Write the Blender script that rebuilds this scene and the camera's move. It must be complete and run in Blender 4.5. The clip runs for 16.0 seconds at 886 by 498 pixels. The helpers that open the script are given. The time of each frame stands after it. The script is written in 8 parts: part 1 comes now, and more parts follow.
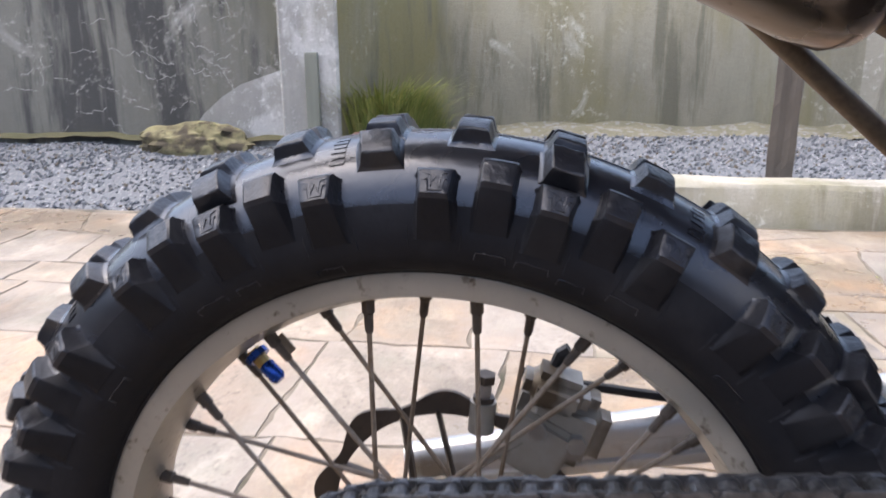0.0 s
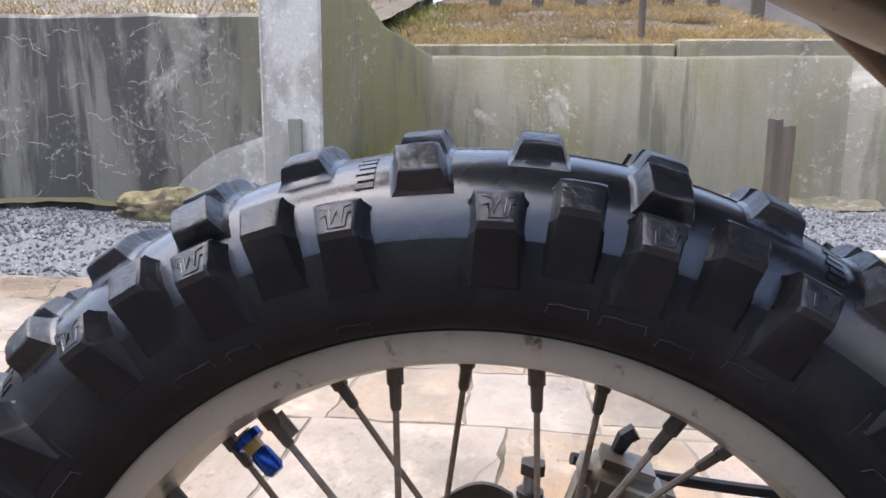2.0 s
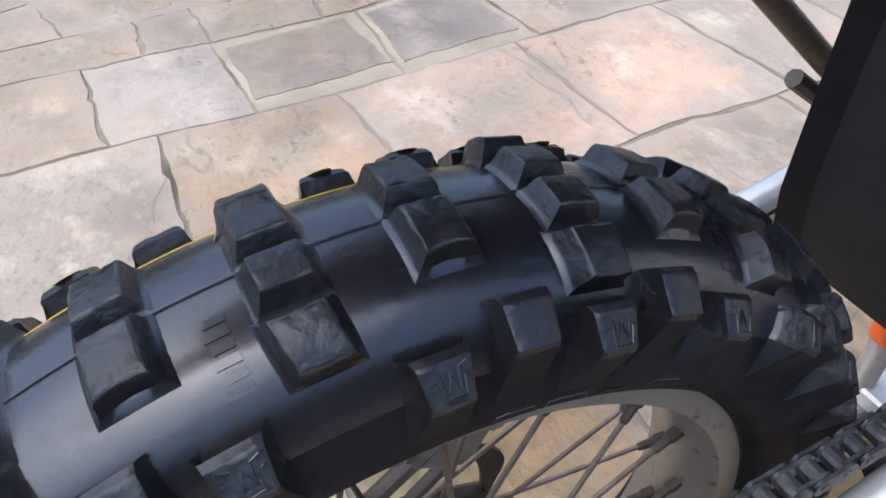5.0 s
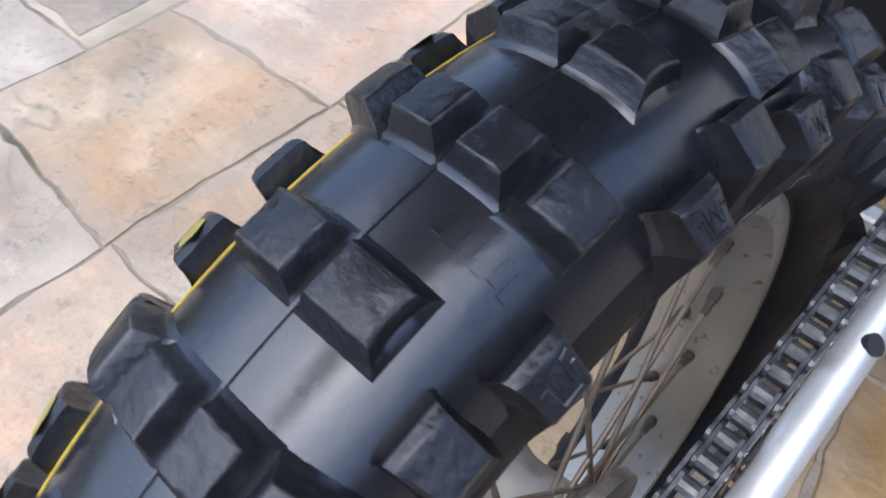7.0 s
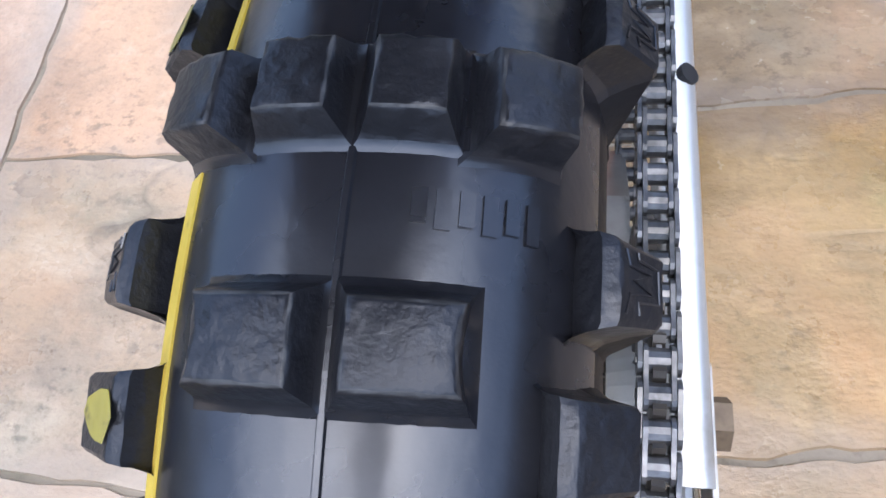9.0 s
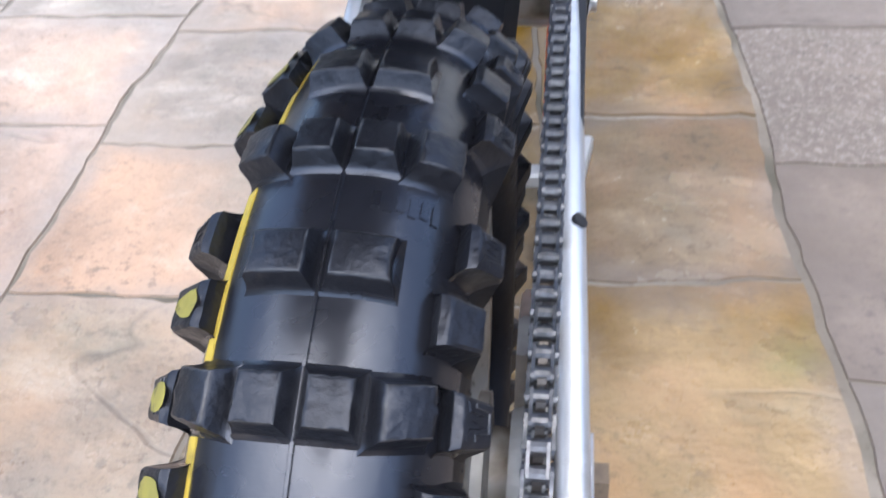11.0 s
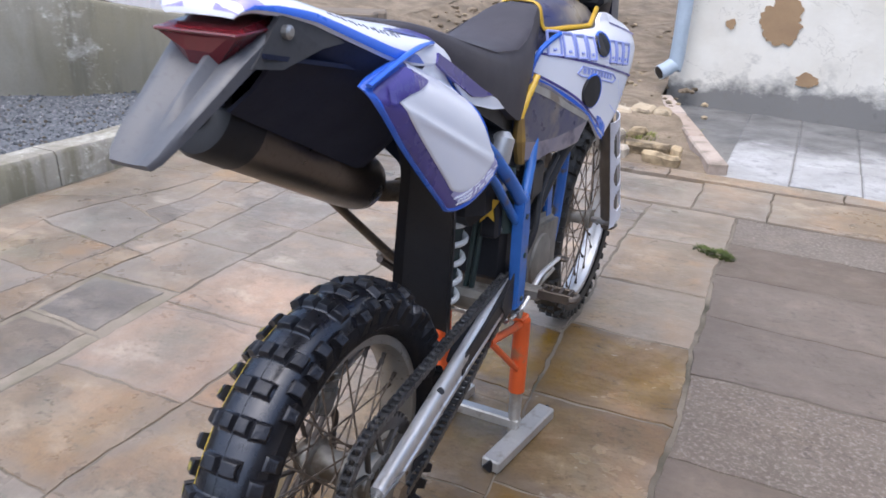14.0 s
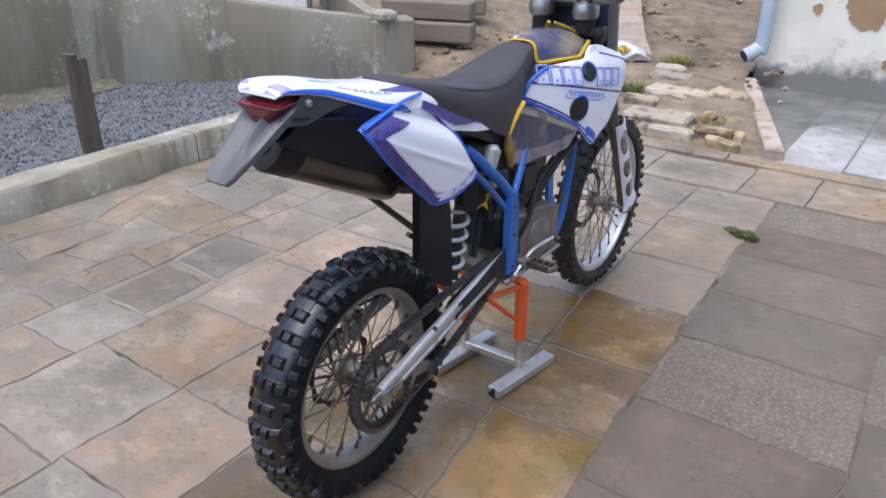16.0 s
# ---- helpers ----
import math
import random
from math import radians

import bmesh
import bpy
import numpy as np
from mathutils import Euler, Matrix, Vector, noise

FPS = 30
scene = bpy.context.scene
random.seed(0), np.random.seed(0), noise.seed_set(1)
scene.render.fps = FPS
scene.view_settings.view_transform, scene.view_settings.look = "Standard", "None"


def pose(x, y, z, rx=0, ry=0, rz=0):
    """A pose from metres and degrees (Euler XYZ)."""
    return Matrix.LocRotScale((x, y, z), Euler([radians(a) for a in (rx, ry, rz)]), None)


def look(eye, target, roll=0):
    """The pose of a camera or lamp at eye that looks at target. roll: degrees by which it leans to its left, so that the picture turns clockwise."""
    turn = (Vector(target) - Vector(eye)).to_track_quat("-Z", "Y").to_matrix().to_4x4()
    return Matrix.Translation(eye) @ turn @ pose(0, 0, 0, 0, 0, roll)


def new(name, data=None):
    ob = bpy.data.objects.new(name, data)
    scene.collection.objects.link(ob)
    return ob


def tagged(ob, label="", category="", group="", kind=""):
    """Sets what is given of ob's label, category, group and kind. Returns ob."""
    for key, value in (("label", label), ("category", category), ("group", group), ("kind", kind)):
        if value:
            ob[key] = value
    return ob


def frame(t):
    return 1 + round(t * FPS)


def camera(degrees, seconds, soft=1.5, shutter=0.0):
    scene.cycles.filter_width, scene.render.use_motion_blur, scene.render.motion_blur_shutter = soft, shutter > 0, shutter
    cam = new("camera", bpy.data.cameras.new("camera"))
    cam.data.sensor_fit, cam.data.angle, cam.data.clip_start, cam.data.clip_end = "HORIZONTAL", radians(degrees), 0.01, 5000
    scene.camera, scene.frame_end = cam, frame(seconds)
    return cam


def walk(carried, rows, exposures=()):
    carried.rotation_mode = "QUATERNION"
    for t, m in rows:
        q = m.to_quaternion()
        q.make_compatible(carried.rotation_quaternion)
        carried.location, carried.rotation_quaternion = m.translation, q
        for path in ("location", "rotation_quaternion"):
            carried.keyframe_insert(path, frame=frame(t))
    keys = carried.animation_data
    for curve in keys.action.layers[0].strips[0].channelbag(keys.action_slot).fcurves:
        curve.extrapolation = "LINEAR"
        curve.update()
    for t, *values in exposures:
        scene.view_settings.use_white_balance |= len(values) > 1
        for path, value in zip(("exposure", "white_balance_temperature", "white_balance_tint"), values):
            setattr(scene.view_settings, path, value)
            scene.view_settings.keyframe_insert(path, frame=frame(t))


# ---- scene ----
cam = camera(59.56, 16.0, soft=1.6, shutter=0.35)
PATH = [
    (0.0, pose(0.5020, 0.0746, 0.7426, 74.17, 0.34, 97.53)),
    (0.5, pose(0.4170, 0.0323, 0.7273, 76.98, 0.17, 94.70)),
    (1.0, pose(0.4020, 0.0251, 0.7025, 80.22, -0.64, 96.14)),
    (1.5, pose(0.4062, 0.0237, 0.7010, 80.31, -0.86, 96.23)),
    (2.0, pose(0.4028, 0.0230, 0.7020, 79.56, -0.36, 95.94)),
    (2.5, pose(0.3918, 0.0241, 0.7079, 77.09, -0.44, 93.19)),
    (3.0, pose(0.3236, 0.0146, 0.7781, 63.19, 1.41, 86.63)),
    (3.2, pose(0.3002, 0.0057, 0.8153, 57.49, 0.33, 84.00)),
    (5.3, pose(0.2185, -0.0703, 0.8636, 47.91, 1.21, 62.52)),
    (5.5, pose(0.2220, -0.0825, 0.8614, 47.97, 0.85, 62.66)),
    (6.0, pose(0.2437, -0.1472, 0.8512, 49.54, 1.29, 63.74)),
    (6.3, pose(0.2252, -0.1617, 0.8497, 46.86, 2.72, 60.19)),
    (6.5, pose(0.2062, -0.1565, 0.8473, 45.70, 3.13, 56.33)),
    (7.0, pose(0.1334, -0.1460, 0.8373, 39.35, 3.20, 44.78)),
    (7.5, pose(0.0785, -0.1461, 0.8299, 34.76, 3.69, 31.00)),
    (8.0, pose(0.0690, -0.1379, 0.8156, 31.19, 4.31, 17.77)),
    (8.2, pose(0.0601, -0.1344, 0.8134, 30.38, 5.65, 13.20)),
    (10.3, pose(0.0614, -0.1479, 0.8269, 27.75, 7.08, 3.72)),
    (10.5, pose(0.0663, -0.1795, 0.8413, 31.19, 6.15, 5.35)),
    (11.0, pose(0.0963, -0.2786, 0.8880, 43.88, 3.16, 7.37)),
    (11.5, pose(0.1551, -0.3338, 0.9183, 53.06, 0.67, 10.04)),
    (12.0, pose(0.2629, -0.4098, 0.9754, 59.16, 0.99, 14.26)),
    (12.5, pose(0.3680, -0.5183, 1.0462, 61.64, 1.28, 16.96)),
    (13.0, pose(0.4569, -0.6092, 1.0928, 62.46, -0.33, 20.02)),
    (13.5, pose(0.5373, -0.7550, 1.1432, 65.40, -1.08, 22.12)),
    (14.0, pose(0.6317, -0.9099, 1.2273, 67.24, -2.17, 25.96)),
    (14.5, pose(0.7721, -1.0391, 1.3113, 65.63, -1.50, 28.99)),
    (15.0, pose(0.9444, -1.0984, 1.4092, 66.05, -0.75, 32.85)),
    (15.5, pose(1.0787, -1.1641, 1.4768, 66.24, -0.57, 35.51)),
    (16.0, pose(1.1441, -1.2260, 1.5033, 64.45, -0.14, 35.16)),
]
walk(cam, PATH, exposures=[(0.0, 1.74, 6500, 11.5), (0.6, 1.77, 6500, 11.5), (2.5, 1.76, 6450, 12), (3.2, 1.76, 6280, 10.5), (5.3, 1.42, 6050, 9), (6.5, 1.56, 5980, 8), (7.5, 1.63, 5900, 7.5), (8.2, 1.64, 5850, 7.5), (10.3, 1.68, 5780, 8), (11.0, 1.65, 5780, 8), (11.5, 1.54, 5820, 8), (12.0, 1.38, 5870, 8.5), (13.0, 1.13, 6000, 9), (14.0, 0.94, 6050, 10), (16.0, 0.82, 6050, 10)])
# ---------------- light ----------------
world = bpy.data.worlds.new("sky_world")
scene.world = world
world.use_nodes = True
wn = world.node_tree
wn.nodes.clear()
w_out = wn.nodes.new("ShaderNodeOutputWorld")
w_bg = wn.nodes.new("ShaderNodeBackground")
w_sky = wn.nodes.new("ShaderNodeTexSky")
w_sky.sky_type = "NISHITA"
w_sky.sun_disc = False
SUN_EL, SUN_AZ = 72.0, 185.0            # elevation, and bearing from +y towards +x
w_sky.sun_elevation, w_sky.sun_rotation = radians(SUN_EL), radians(SUN_AZ)
w_sky.air_density, w_sky.dust_density, w_sky.ozone_density = 1.0, 4.0, 1.0
w_bg.inputs["Strength"].default_value = 0.15
w_grey = wn.nodes.new("ShaderNodeHueSaturation")
w_grey.inputs["Saturation"].default_value = 0.95          # cloud cover
wn.links.new(w_sky.outputs[0], w_grey.inputs["Color"])
wn.links.new(w_grey.outputs[0], w_bg.inputs[0])
wn.links.new(w_bg.outputs[0], w_out.inputs[0])
sun = new("sun", bpy.data.lights.new("sun", "SUN"))
sun.data.energy, sun.data.angle, sun.data.color = 0.9, radians(90), (1.0, 0.95, 0.88)
sun_way = Vector((math.sin(radians(SUN_AZ)) * math.cos(radians(SUN_EL)), math.cos(radians(SUN_AZ)) * math.cos(radians(SUN_EL)), math.sin(radians(SUN_EL))))
sun.matrix_world = look(sun_way * 30, (0, 0, 0))


# ---------------- materials ----------------
def surface(name, base, second=None, rough=0.6, metal=0.0, scale=8.0, fine=90.0, bump=0.15, bump_scale=60.0, spread=0.5, stain=None, stain_scale=1.5, stain_amount=0.5, per_piece=0.0, rough_var=0.12, coat=0.0, streak=None, spec=0.5, stain_soft=0.12, sheen_tint=None):
    """Two scales of colour, optional stains with shapes of their own, grain and relief."""
    m = bpy.data.materials.new(name)
    m.use_nodes = True
    t = m.node_tree
    N, Lk = t.nodes, t.links
    b = N["Principled BSDF"]
    geo = N.new("ShaderNodeTexCoord")
    vec = geo.outputs["Object"]
    info = N.new("ShaderNodeObjectInfo")
    off = N.new("ShaderNodeVectorMath")
    off.operation = "SCALE"
    off.inputs[0].default_value = (37.0, 17.0, 29.0)
    Lk.new(info.outputs["Random"], off.inputs["Scale"])
    addv = N.new("ShaderNodeVectorMath")
    Lk.new(vec, addv.inputs[0])
    Lk.new(off.outputs[0], addv.inputs[1])
    vec = addv.outputs[0]
    if streak:
        mp = N.new("ShaderNodeMapping")
        mp.inputs["Scale"].default_value = streak
        Lk.new(vec, mp.inputs[0])
        cvec = mp.outputs[0]
    else:
        cvec = vec

    def tex(sc, detail, v):
        n = N.new("ShaderNodeTexNoise")
        n.inputs["Scale"].default_value, n.inputs["Detail"].default_value = sc, detail
        Lk.new(v, n.inputs["Vector"])
        return n.outputs["Fac"]

    def ramp(fac, lo, hi):
        r = N.new("ShaderNodeMapRange")
        r.inputs["From Min"].default_value, r.inputs["From Max"].default_value = lo, hi
        Lk.new(fac, r.inputs["Value"])
        return r.outputs[0]

    def mix(fac, a, c):
        x = N.new("ShaderNodeMix")
        x.data_type = "RGBA"
        if isinstance(fac, float):
            x.inputs["Factor"].default_value = fac
        else:
            Lk.new(fac, x.inputs["Factor"])
        for v, s in ((a, x.inputs["A"]), (c, x.inputs["B"])):
            if isinstance(v, tuple):
                s.default_value = (*v, 1)
            else:
                Lk.new(v, s)
        return x.outputs["Result"]

    second = second or tuple(min(1, c * 0.7) for c in base)
    big = tex(scale, 6, cvec)
    col = mix(ramp(big, 0.5 - spread / 2.2, 0.5 + spread / 2.2), base, second)
    if fine:
        col = mix(ramp(tex(fine, 4, vec), 0.55, 0.8), col, tuple(c * 0.78 for c in base))
    if stain:
        st = tex(stain_scale, 8, cvec)
        edge = 0.62 - 0.25 * stain_amount
        col = mix(ramp(st, edge, edge + stain_soft), col, stain)
    if per_piece:
        hsv = N.new("ShaderNodeHueSaturation")
        Lk.new(col, hsv.inputs["Color"])
        r = N.new("ShaderNodeMapRange")
        r.inputs["To Min"].default_value, r.inputs["To Max"].default_value = 1 - per_piece, 1 + per_piece
        Lk.new(info.outputs["Random"], r.inputs["Value"])
        Lk.new(r.outputs[0], hsv.inputs["Value"])
        w = N.new("ShaderNodeTexWhiteNoise")
        w.noise_dimensions = "1D"
        Lk.new(info.outputs["Random"], w.inputs["W"])
        r2 = N.new("ShaderNodeMapRange")
        r2.inputs["To Min"].default_value, r2.inputs["To Max"].default_value = 0.5, 1.35
        Lk.new(w.outputs["Value"], r2.inputs["Value"])
        Lk.new(r2.outputs[0], hsv.inputs["Saturation"])
        col = hsv.outputs[0]
    Lk.new(col, b.inputs["Base Color"])
    b.inputs["Metallic"].default_value = metal
    b.inputs["Coat Weight"].default_value = coat
    b.inputs["Coat Roughness"].default_value = rough * 0.6
    b.inputs["Specular IOR Level"].default_value = spec
    if sheen_tint:
        b.inputs["Specular Tint"].default_value = (*sheen_tint, 1)
    rr = N.new("ShaderNodeMapRange")
    rr.inputs["To Min"].default_value, rr.inputs["To Max"].default_value = max(0.03, rough - rough_var), min(1, rough + rough_var)
    Lk.new(tex(scale * 2.3, 5, vec), rr.inputs["Value"])
    Lk.new(rr.outputs[0], b.inputs["Roughness"])
    if bump:
        bp = N.new("ShaderNodeBump")
        bp.inputs["Strength"].default_value, bp.inputs["Distance"].default_value = min(1.0, bump), 0.2 / bump_scale
        Lk.new(tex(bump_scale, 8, vec), bp.inputs["Height"])
        Lk.new(bp.outputs[0], b.inputs["Normal"])
    return m


RUBBER = surface("tyre_rubber", (0.008, 0.008, 0.010), (0.012, 0.012, 0.015), rough=0.28, scale=14, fine=200, bump=0.16, bump_scale=120, rough_var=0.09, stain=(0.020, 0.020, 0.023), stain_scale=9, stain_amount=0.15, spec=0.72, coat=0.2, sheen_tint=(0.84, 0.88, 1.0))
BLOCK_RUBBER = surface("tread_block_rubber", (0.009, 0.009, 0.011), (0.013, 0.013, 0.0155), rough=0.36, scale=40, fine=300, bump=0.8, bump_scale=190, rough_var=0.16, stain=(0.022, 0.022, 0.025), stain_scale=60, stain_amount=0.1, spec=0.48, sheen_tint=(0.84, 0.88, 1.0))
EDGE_RUBBER = surface("worn_block_edge", (0.014, 0.014, 0.016), (0.05, 0.05, 0.054), rough=0.42, spec=0.5, scale=120, fine=500, bump=0.7, bump_scale=330, spread=0.25)
RUBBER_WALL = surface("matt_sidewall_rubber", (0.009, 0.0091, 0.011), (0.0135, 0.0135, 0.0155), rough=0.55, scale=16, fine=150, bump=0.35, bump_scale=160, spec=0.15, stain=(0.026, 0.026, 0.028), stain_scale=17, stain_amount=0.34, stain_soft=0.28, sheen_tint=(0.84, 0.88, 1.0))
RUBBER_OLD = surface("front_rubber", (0.02, 0.02, 0.02), (0.04, 0.038, 0.034), rough=0.6, scale=20)
YELLOW_MARK = surface("yellow_paint_mark", (0.62, 0.46, 0.06), (0.5, 0.36, 0.05), rough=0.6, scale=40, stain=(0.06, 0.055, 0.03), stain_scale=25, stain_amount=0.3)
RIM_MAT = surface("scuffed_aluminium_rim", (0.365, 0.35, 0.32), (0.265, 0.252, 0.228), rough=0.42, metal=0.6, scale=12, fine=160, bump=0.08, stain=(0.085, 0.066, 0.05), stain_scale=110, stain_amount=0.03, stain_soft=0.12)
SPOKE_MAT = surface("rusty_spoke_steel", (0.16, 0.115, 0.08), (0.26, 0.215, 0.175), rough=0.5, metal=0.6, scale=60, fine=300, bump=0.1)
SPOKE_NIPPLE = surface("blackened_nipple", (0.055, 0.045, 0.038), (0.11, 0.085, 0.065), rough=0.55, metal=0.4, scale=90)
NIPPLE_MAT = surface("dark_oxidised_brass", (0.10, 0.075, 0.055), (0.2, 0.15, 0.1), rough=0.55, metal=0.5, scale=90)
BLUE_CAP = surface("blue_anodised", (0.012, 0.06, 0.30), (0.01, 0.04, 0.2), rough=0.25, metal=0.7, scale=60, bump=0.02)
BRASS = surface("brass", (0.42, 0.28, 0.1), (0.3, 0.2, 0.08), rough=0.4, metal=0.9, scale=60)
HUB_MAT = surface("dirty_cast_alloy", (0.36, 0.34, 0.31), (0.22, 0.2, 0.17), rough=0.55, metal=0.5, scale=25, stain=(0.1, 0.075, 0.05), stain_scale=14, stain_amount=0.4)
DISC_MAT = surface("rust_brown_disc", (0.055, 0.043, 0.036), (0.09, 0.07, 0.055), rough=0.5, metal=0.5, scale=30)
STEEL = surface("plain_steel", (0.42, 0.42, 0.42), (0.3, 0.29, 0.28), rough=0.35, metal=0.85, scale=40, bump=0.05)
CHAIN_MAT = surface("oily_chain_steel", (0.165, 0.168, 0.18), (0.06, 0.06, 0.064), rough=0.4, metal=0.8, scale=150, fine=400, bump=0.05, per_piece=0.2)
SPROCKET_MAT = surface("worn_sprocket_steel", (0.09, 0.08, 0.072), (0.045, 0.04, 0.036), rough=0.4, metal=0.6, scale=30, fine=200, bump=0.05)
ALLOY = surface("brushed_swingarm_alloy", (0.66, 0.665, 0.68), (0.5, 0.505, 0.515), rough=0.38, metal=0.6, scale=10, fine=120, bump=0.06, stain=(0.3, 0.27, 0.23), stain_scale=16, stain_amount=0.12)
BLACK_PLASTIC = surface("black_plastic", (0.015, 0.0155, 0.019), (0.021, 0.0215, 0.025), rough=0.5, scale=10, bump=0.06, spec=0.4)
# the holder's grey again, darker: the cheeks' shading is put into the colour
SHADED_GREY = surface("shaded_grey_plastic", (0.05, 0.05, 0.055), (0.065, 0.065, 0.07), rough=0.5, scale=6, fine=120, bump=0.05)
GREY_PLASTIC = surface("grey_black_plastic", (0.092, 0.094, 0.106), (0.122, 0.124, 0.136), rough=0.42, scale=6, fine=120, bump=0.05)
WHITE_PLASTIC = surface("white_gloss_plastic", (0.85, 0.87, 0.95), (0.80, 0.82, 0.91), rough=0.25, scale=5, fine=0, bump=0.02, coat=0.3, rough_var=0.06)
PURPLE = surface("violet_graphic", (0.09, 0.07, 0.30), (0.06, 0.05, 0.22), rough=0.28, fine=0, scale=9, bump=0.02, coat=0.3)
BLUE = surface("blue_plastic", (0.035, 0.15, 0.68), (0.03, 0.11, 0.56), rough=0.3, fine=0, scale=9, bump=0.02, coat=0.2)
FRAME_BLUE = surface("blue_frame_paint", (0.04, 0.16, 0.52), (0.03, 0.11, 0.38), rough=0.4, scale=15, bump=0.04, stain=(0.12, 0.1, 0.08), stain_scale=20, stain_amount=0.15)
YELLOW_TRIM = surface("yellow_trim", (0.62, 0.40, 0.03), (0.5, 0.3, 0.02), rough=0.4, scale=20, bump=0.02)
NAVY = surface("navy_tank_plastic", (0.05, 0.055, 0.13), (0.12, 0.11, 0.13), rough=0.3, scale=14, bump=0.03, stain=(0.26, 0.22, 0.17), stain_scale=9, stain_amount=0.45)
SEAT_MAT = surface("black_seat_vinyl", (0.045, 0.040, 0.048), (0.06, 0.053, 0.062), rough=0.62, scale=8, fine=300, bump=0.12, bump_scale=400)
RED_LENS = surface("red_lens", (0.15, 0.013, 0.02), (0.10, 0.01, 0.014), rough=0.18, scale=12, bump=0.02, coat=0.5)
TITAN = surface("heat_stained_silencer", (0.15, 0.13, 0.115), (0.225, 0.197, 0.17), rough=0.3, metal=0.9, scale=5, streak=(1, 0.3, 1), bump=0.05, stain=(0.14, 0.1, 0.075), stain_scale=7, stain_amount=0.3)
SPRING_WHITE = surface("white_spring_paint", (0.82, 0.82, 0.8), (0.7, 0.7, 0.68), rough=0.4, scale=20, bump=0.03)
SHOCK_DARK = surface("shock_body", (0.03, 0.06, 0.055), (0.06, 0.07, 0.07), rough=0.4, metal=0.3, scale=20)
ENGINE_MAT = surface("grey_engine_casting", (0.27, 0.255, 0.23), (0.15, 0.14, 0.125), rough=0.6, metal=0.4, scale=18, bump=0.15)
ORANGE = surface("orange_powder_coat", (0.78, 0.13, 0.025), (0.66, 0.1, 0.02), rough=0.45, scale=12, fine=200, bump=0.04, stain=(0.4, 0.16, 0.08), stain_scale=22, stain_amount=0.1)
ZINC = surface("zinc_tube", (0.56, 0.55, 0.53), (0.42, 0.41, 0.39), rough=0.42, metal=0.6, scale=14, bump=0.05, stain=(0.3, 0.26, 0.22), stain_scale=18, stain_amount=0.15)
INK = surface("lavender_lettering", (0.36, 0.42, 0.82), (0.30, 0.36, 0.74), rough=0.35, scale=20, bump=0.0)
INK_DARK = surface("grey_lettering", (0.16, 0.16, 0.2), (0.22, 0.22, 0.26), rough=0.35, scale=20, bump=0.0)
LILAC = surface("lilac_graphic", (0.42, 0.38, 0.82), (0.36, 0.32, 0.75), rough=0.28, scale=12, bump=0.02, coat=0.3)
PALE_LILAC = surface("greyish_lilac_graphic", (0.44, 0.42, 0.68), (0.36, 0.34, 0.58), rough=0.3, scale=25, bump=0.02, coat=0.3)
MOSS_ROCK = surface("moss_covered_stone", (0.22, 0.20, 0.105), (0.10, 0.085, 0.05), rough=0.95, scale=11, fine=90, bump=1.0, bump_scale=26, spread=0.25, stain=(0.055, 0.045, 0.03), stain_scale=14, stain_amount=0.6)
PEG_STEEL = surface("worn_peg_steel", (0.16, 0.135, 0.115), (0.09, 0.075, 0.062), rough=0.5, metal=0.7, scale=40, bump=0.1)
TEAL = surface("teal_graphic", (0.12, 0.42, 0.34), (0.1, 0.35, 0.3), rough=0.3, scale=12, bump=0.02)
SCUFFED = surface("scuffed_tank_foot", (0.33, 0.28, 0.28), (0.22, 0.2, 0.25), rough=0.45, scale=16, bump=0.05, stain=(0.1, 0.09, 0.13), stain_scale=14, stain_amount=0.35)
WORN_YELLOW = surface("dirty_yellow_trim", (0.34, 0.21, 0.05), (0.22, 0.14, 0.05), rough=0.5, scale=30, bump=0.05)
DARK_NAVY_PLASTIC = surface("blue_black_plastic", (0.015, 0.020, 0.044), (0.02, 0.025, 0.05), rough=0.55, scale=8, fine=160, bump=0.06, spec=0.2)

OLIVE_DAB = surface("olive_paint_dab", (0.34, 0.29, 0.05), (0.2, 0.18, 0.045), rough=0.5, scale=60, stain=(0.03, 0.03, 0.02), stain_scale=90, stain_amount=0.3)
DARK_SOIL = surface("dark_bank_soil", (0.075, 0.06, 0.046), (0.12, 0.095, 0.07), rough=0.95, scale=4, fine=60, bump=1.0, bump_scale=25, stain=(0.085, 0.09, 0.04), stain_scale=3, stain_amount=0.4, stain_soft=0.25)
MOSSY_EARTH = surface("mossy_grey_earth", (0.125, 0.118, 0.075), (0.165, 0.155, 0.115), rough=0.95, scale=6, fine=70, bump=1.0, bump_scale=40, stain=(0.2, 0.2, 0.19), stain_scale=25, stain_amount=0.4, stain_soft=0.1)
MOSS_GREEN = surface("dark_green_moss", (0.05, 0.075, 0.02), (0.11, 0.135, 0.035), rough=0.95, scale=30, fine=150, bump=0.3)
MASK_NAVY = surface("navy_mask_plastic", (0.014, 0.017, 0.045), (0.022, 0.024, 0.055), rough=0.4, scale=8, fine=160, bump=0.05)


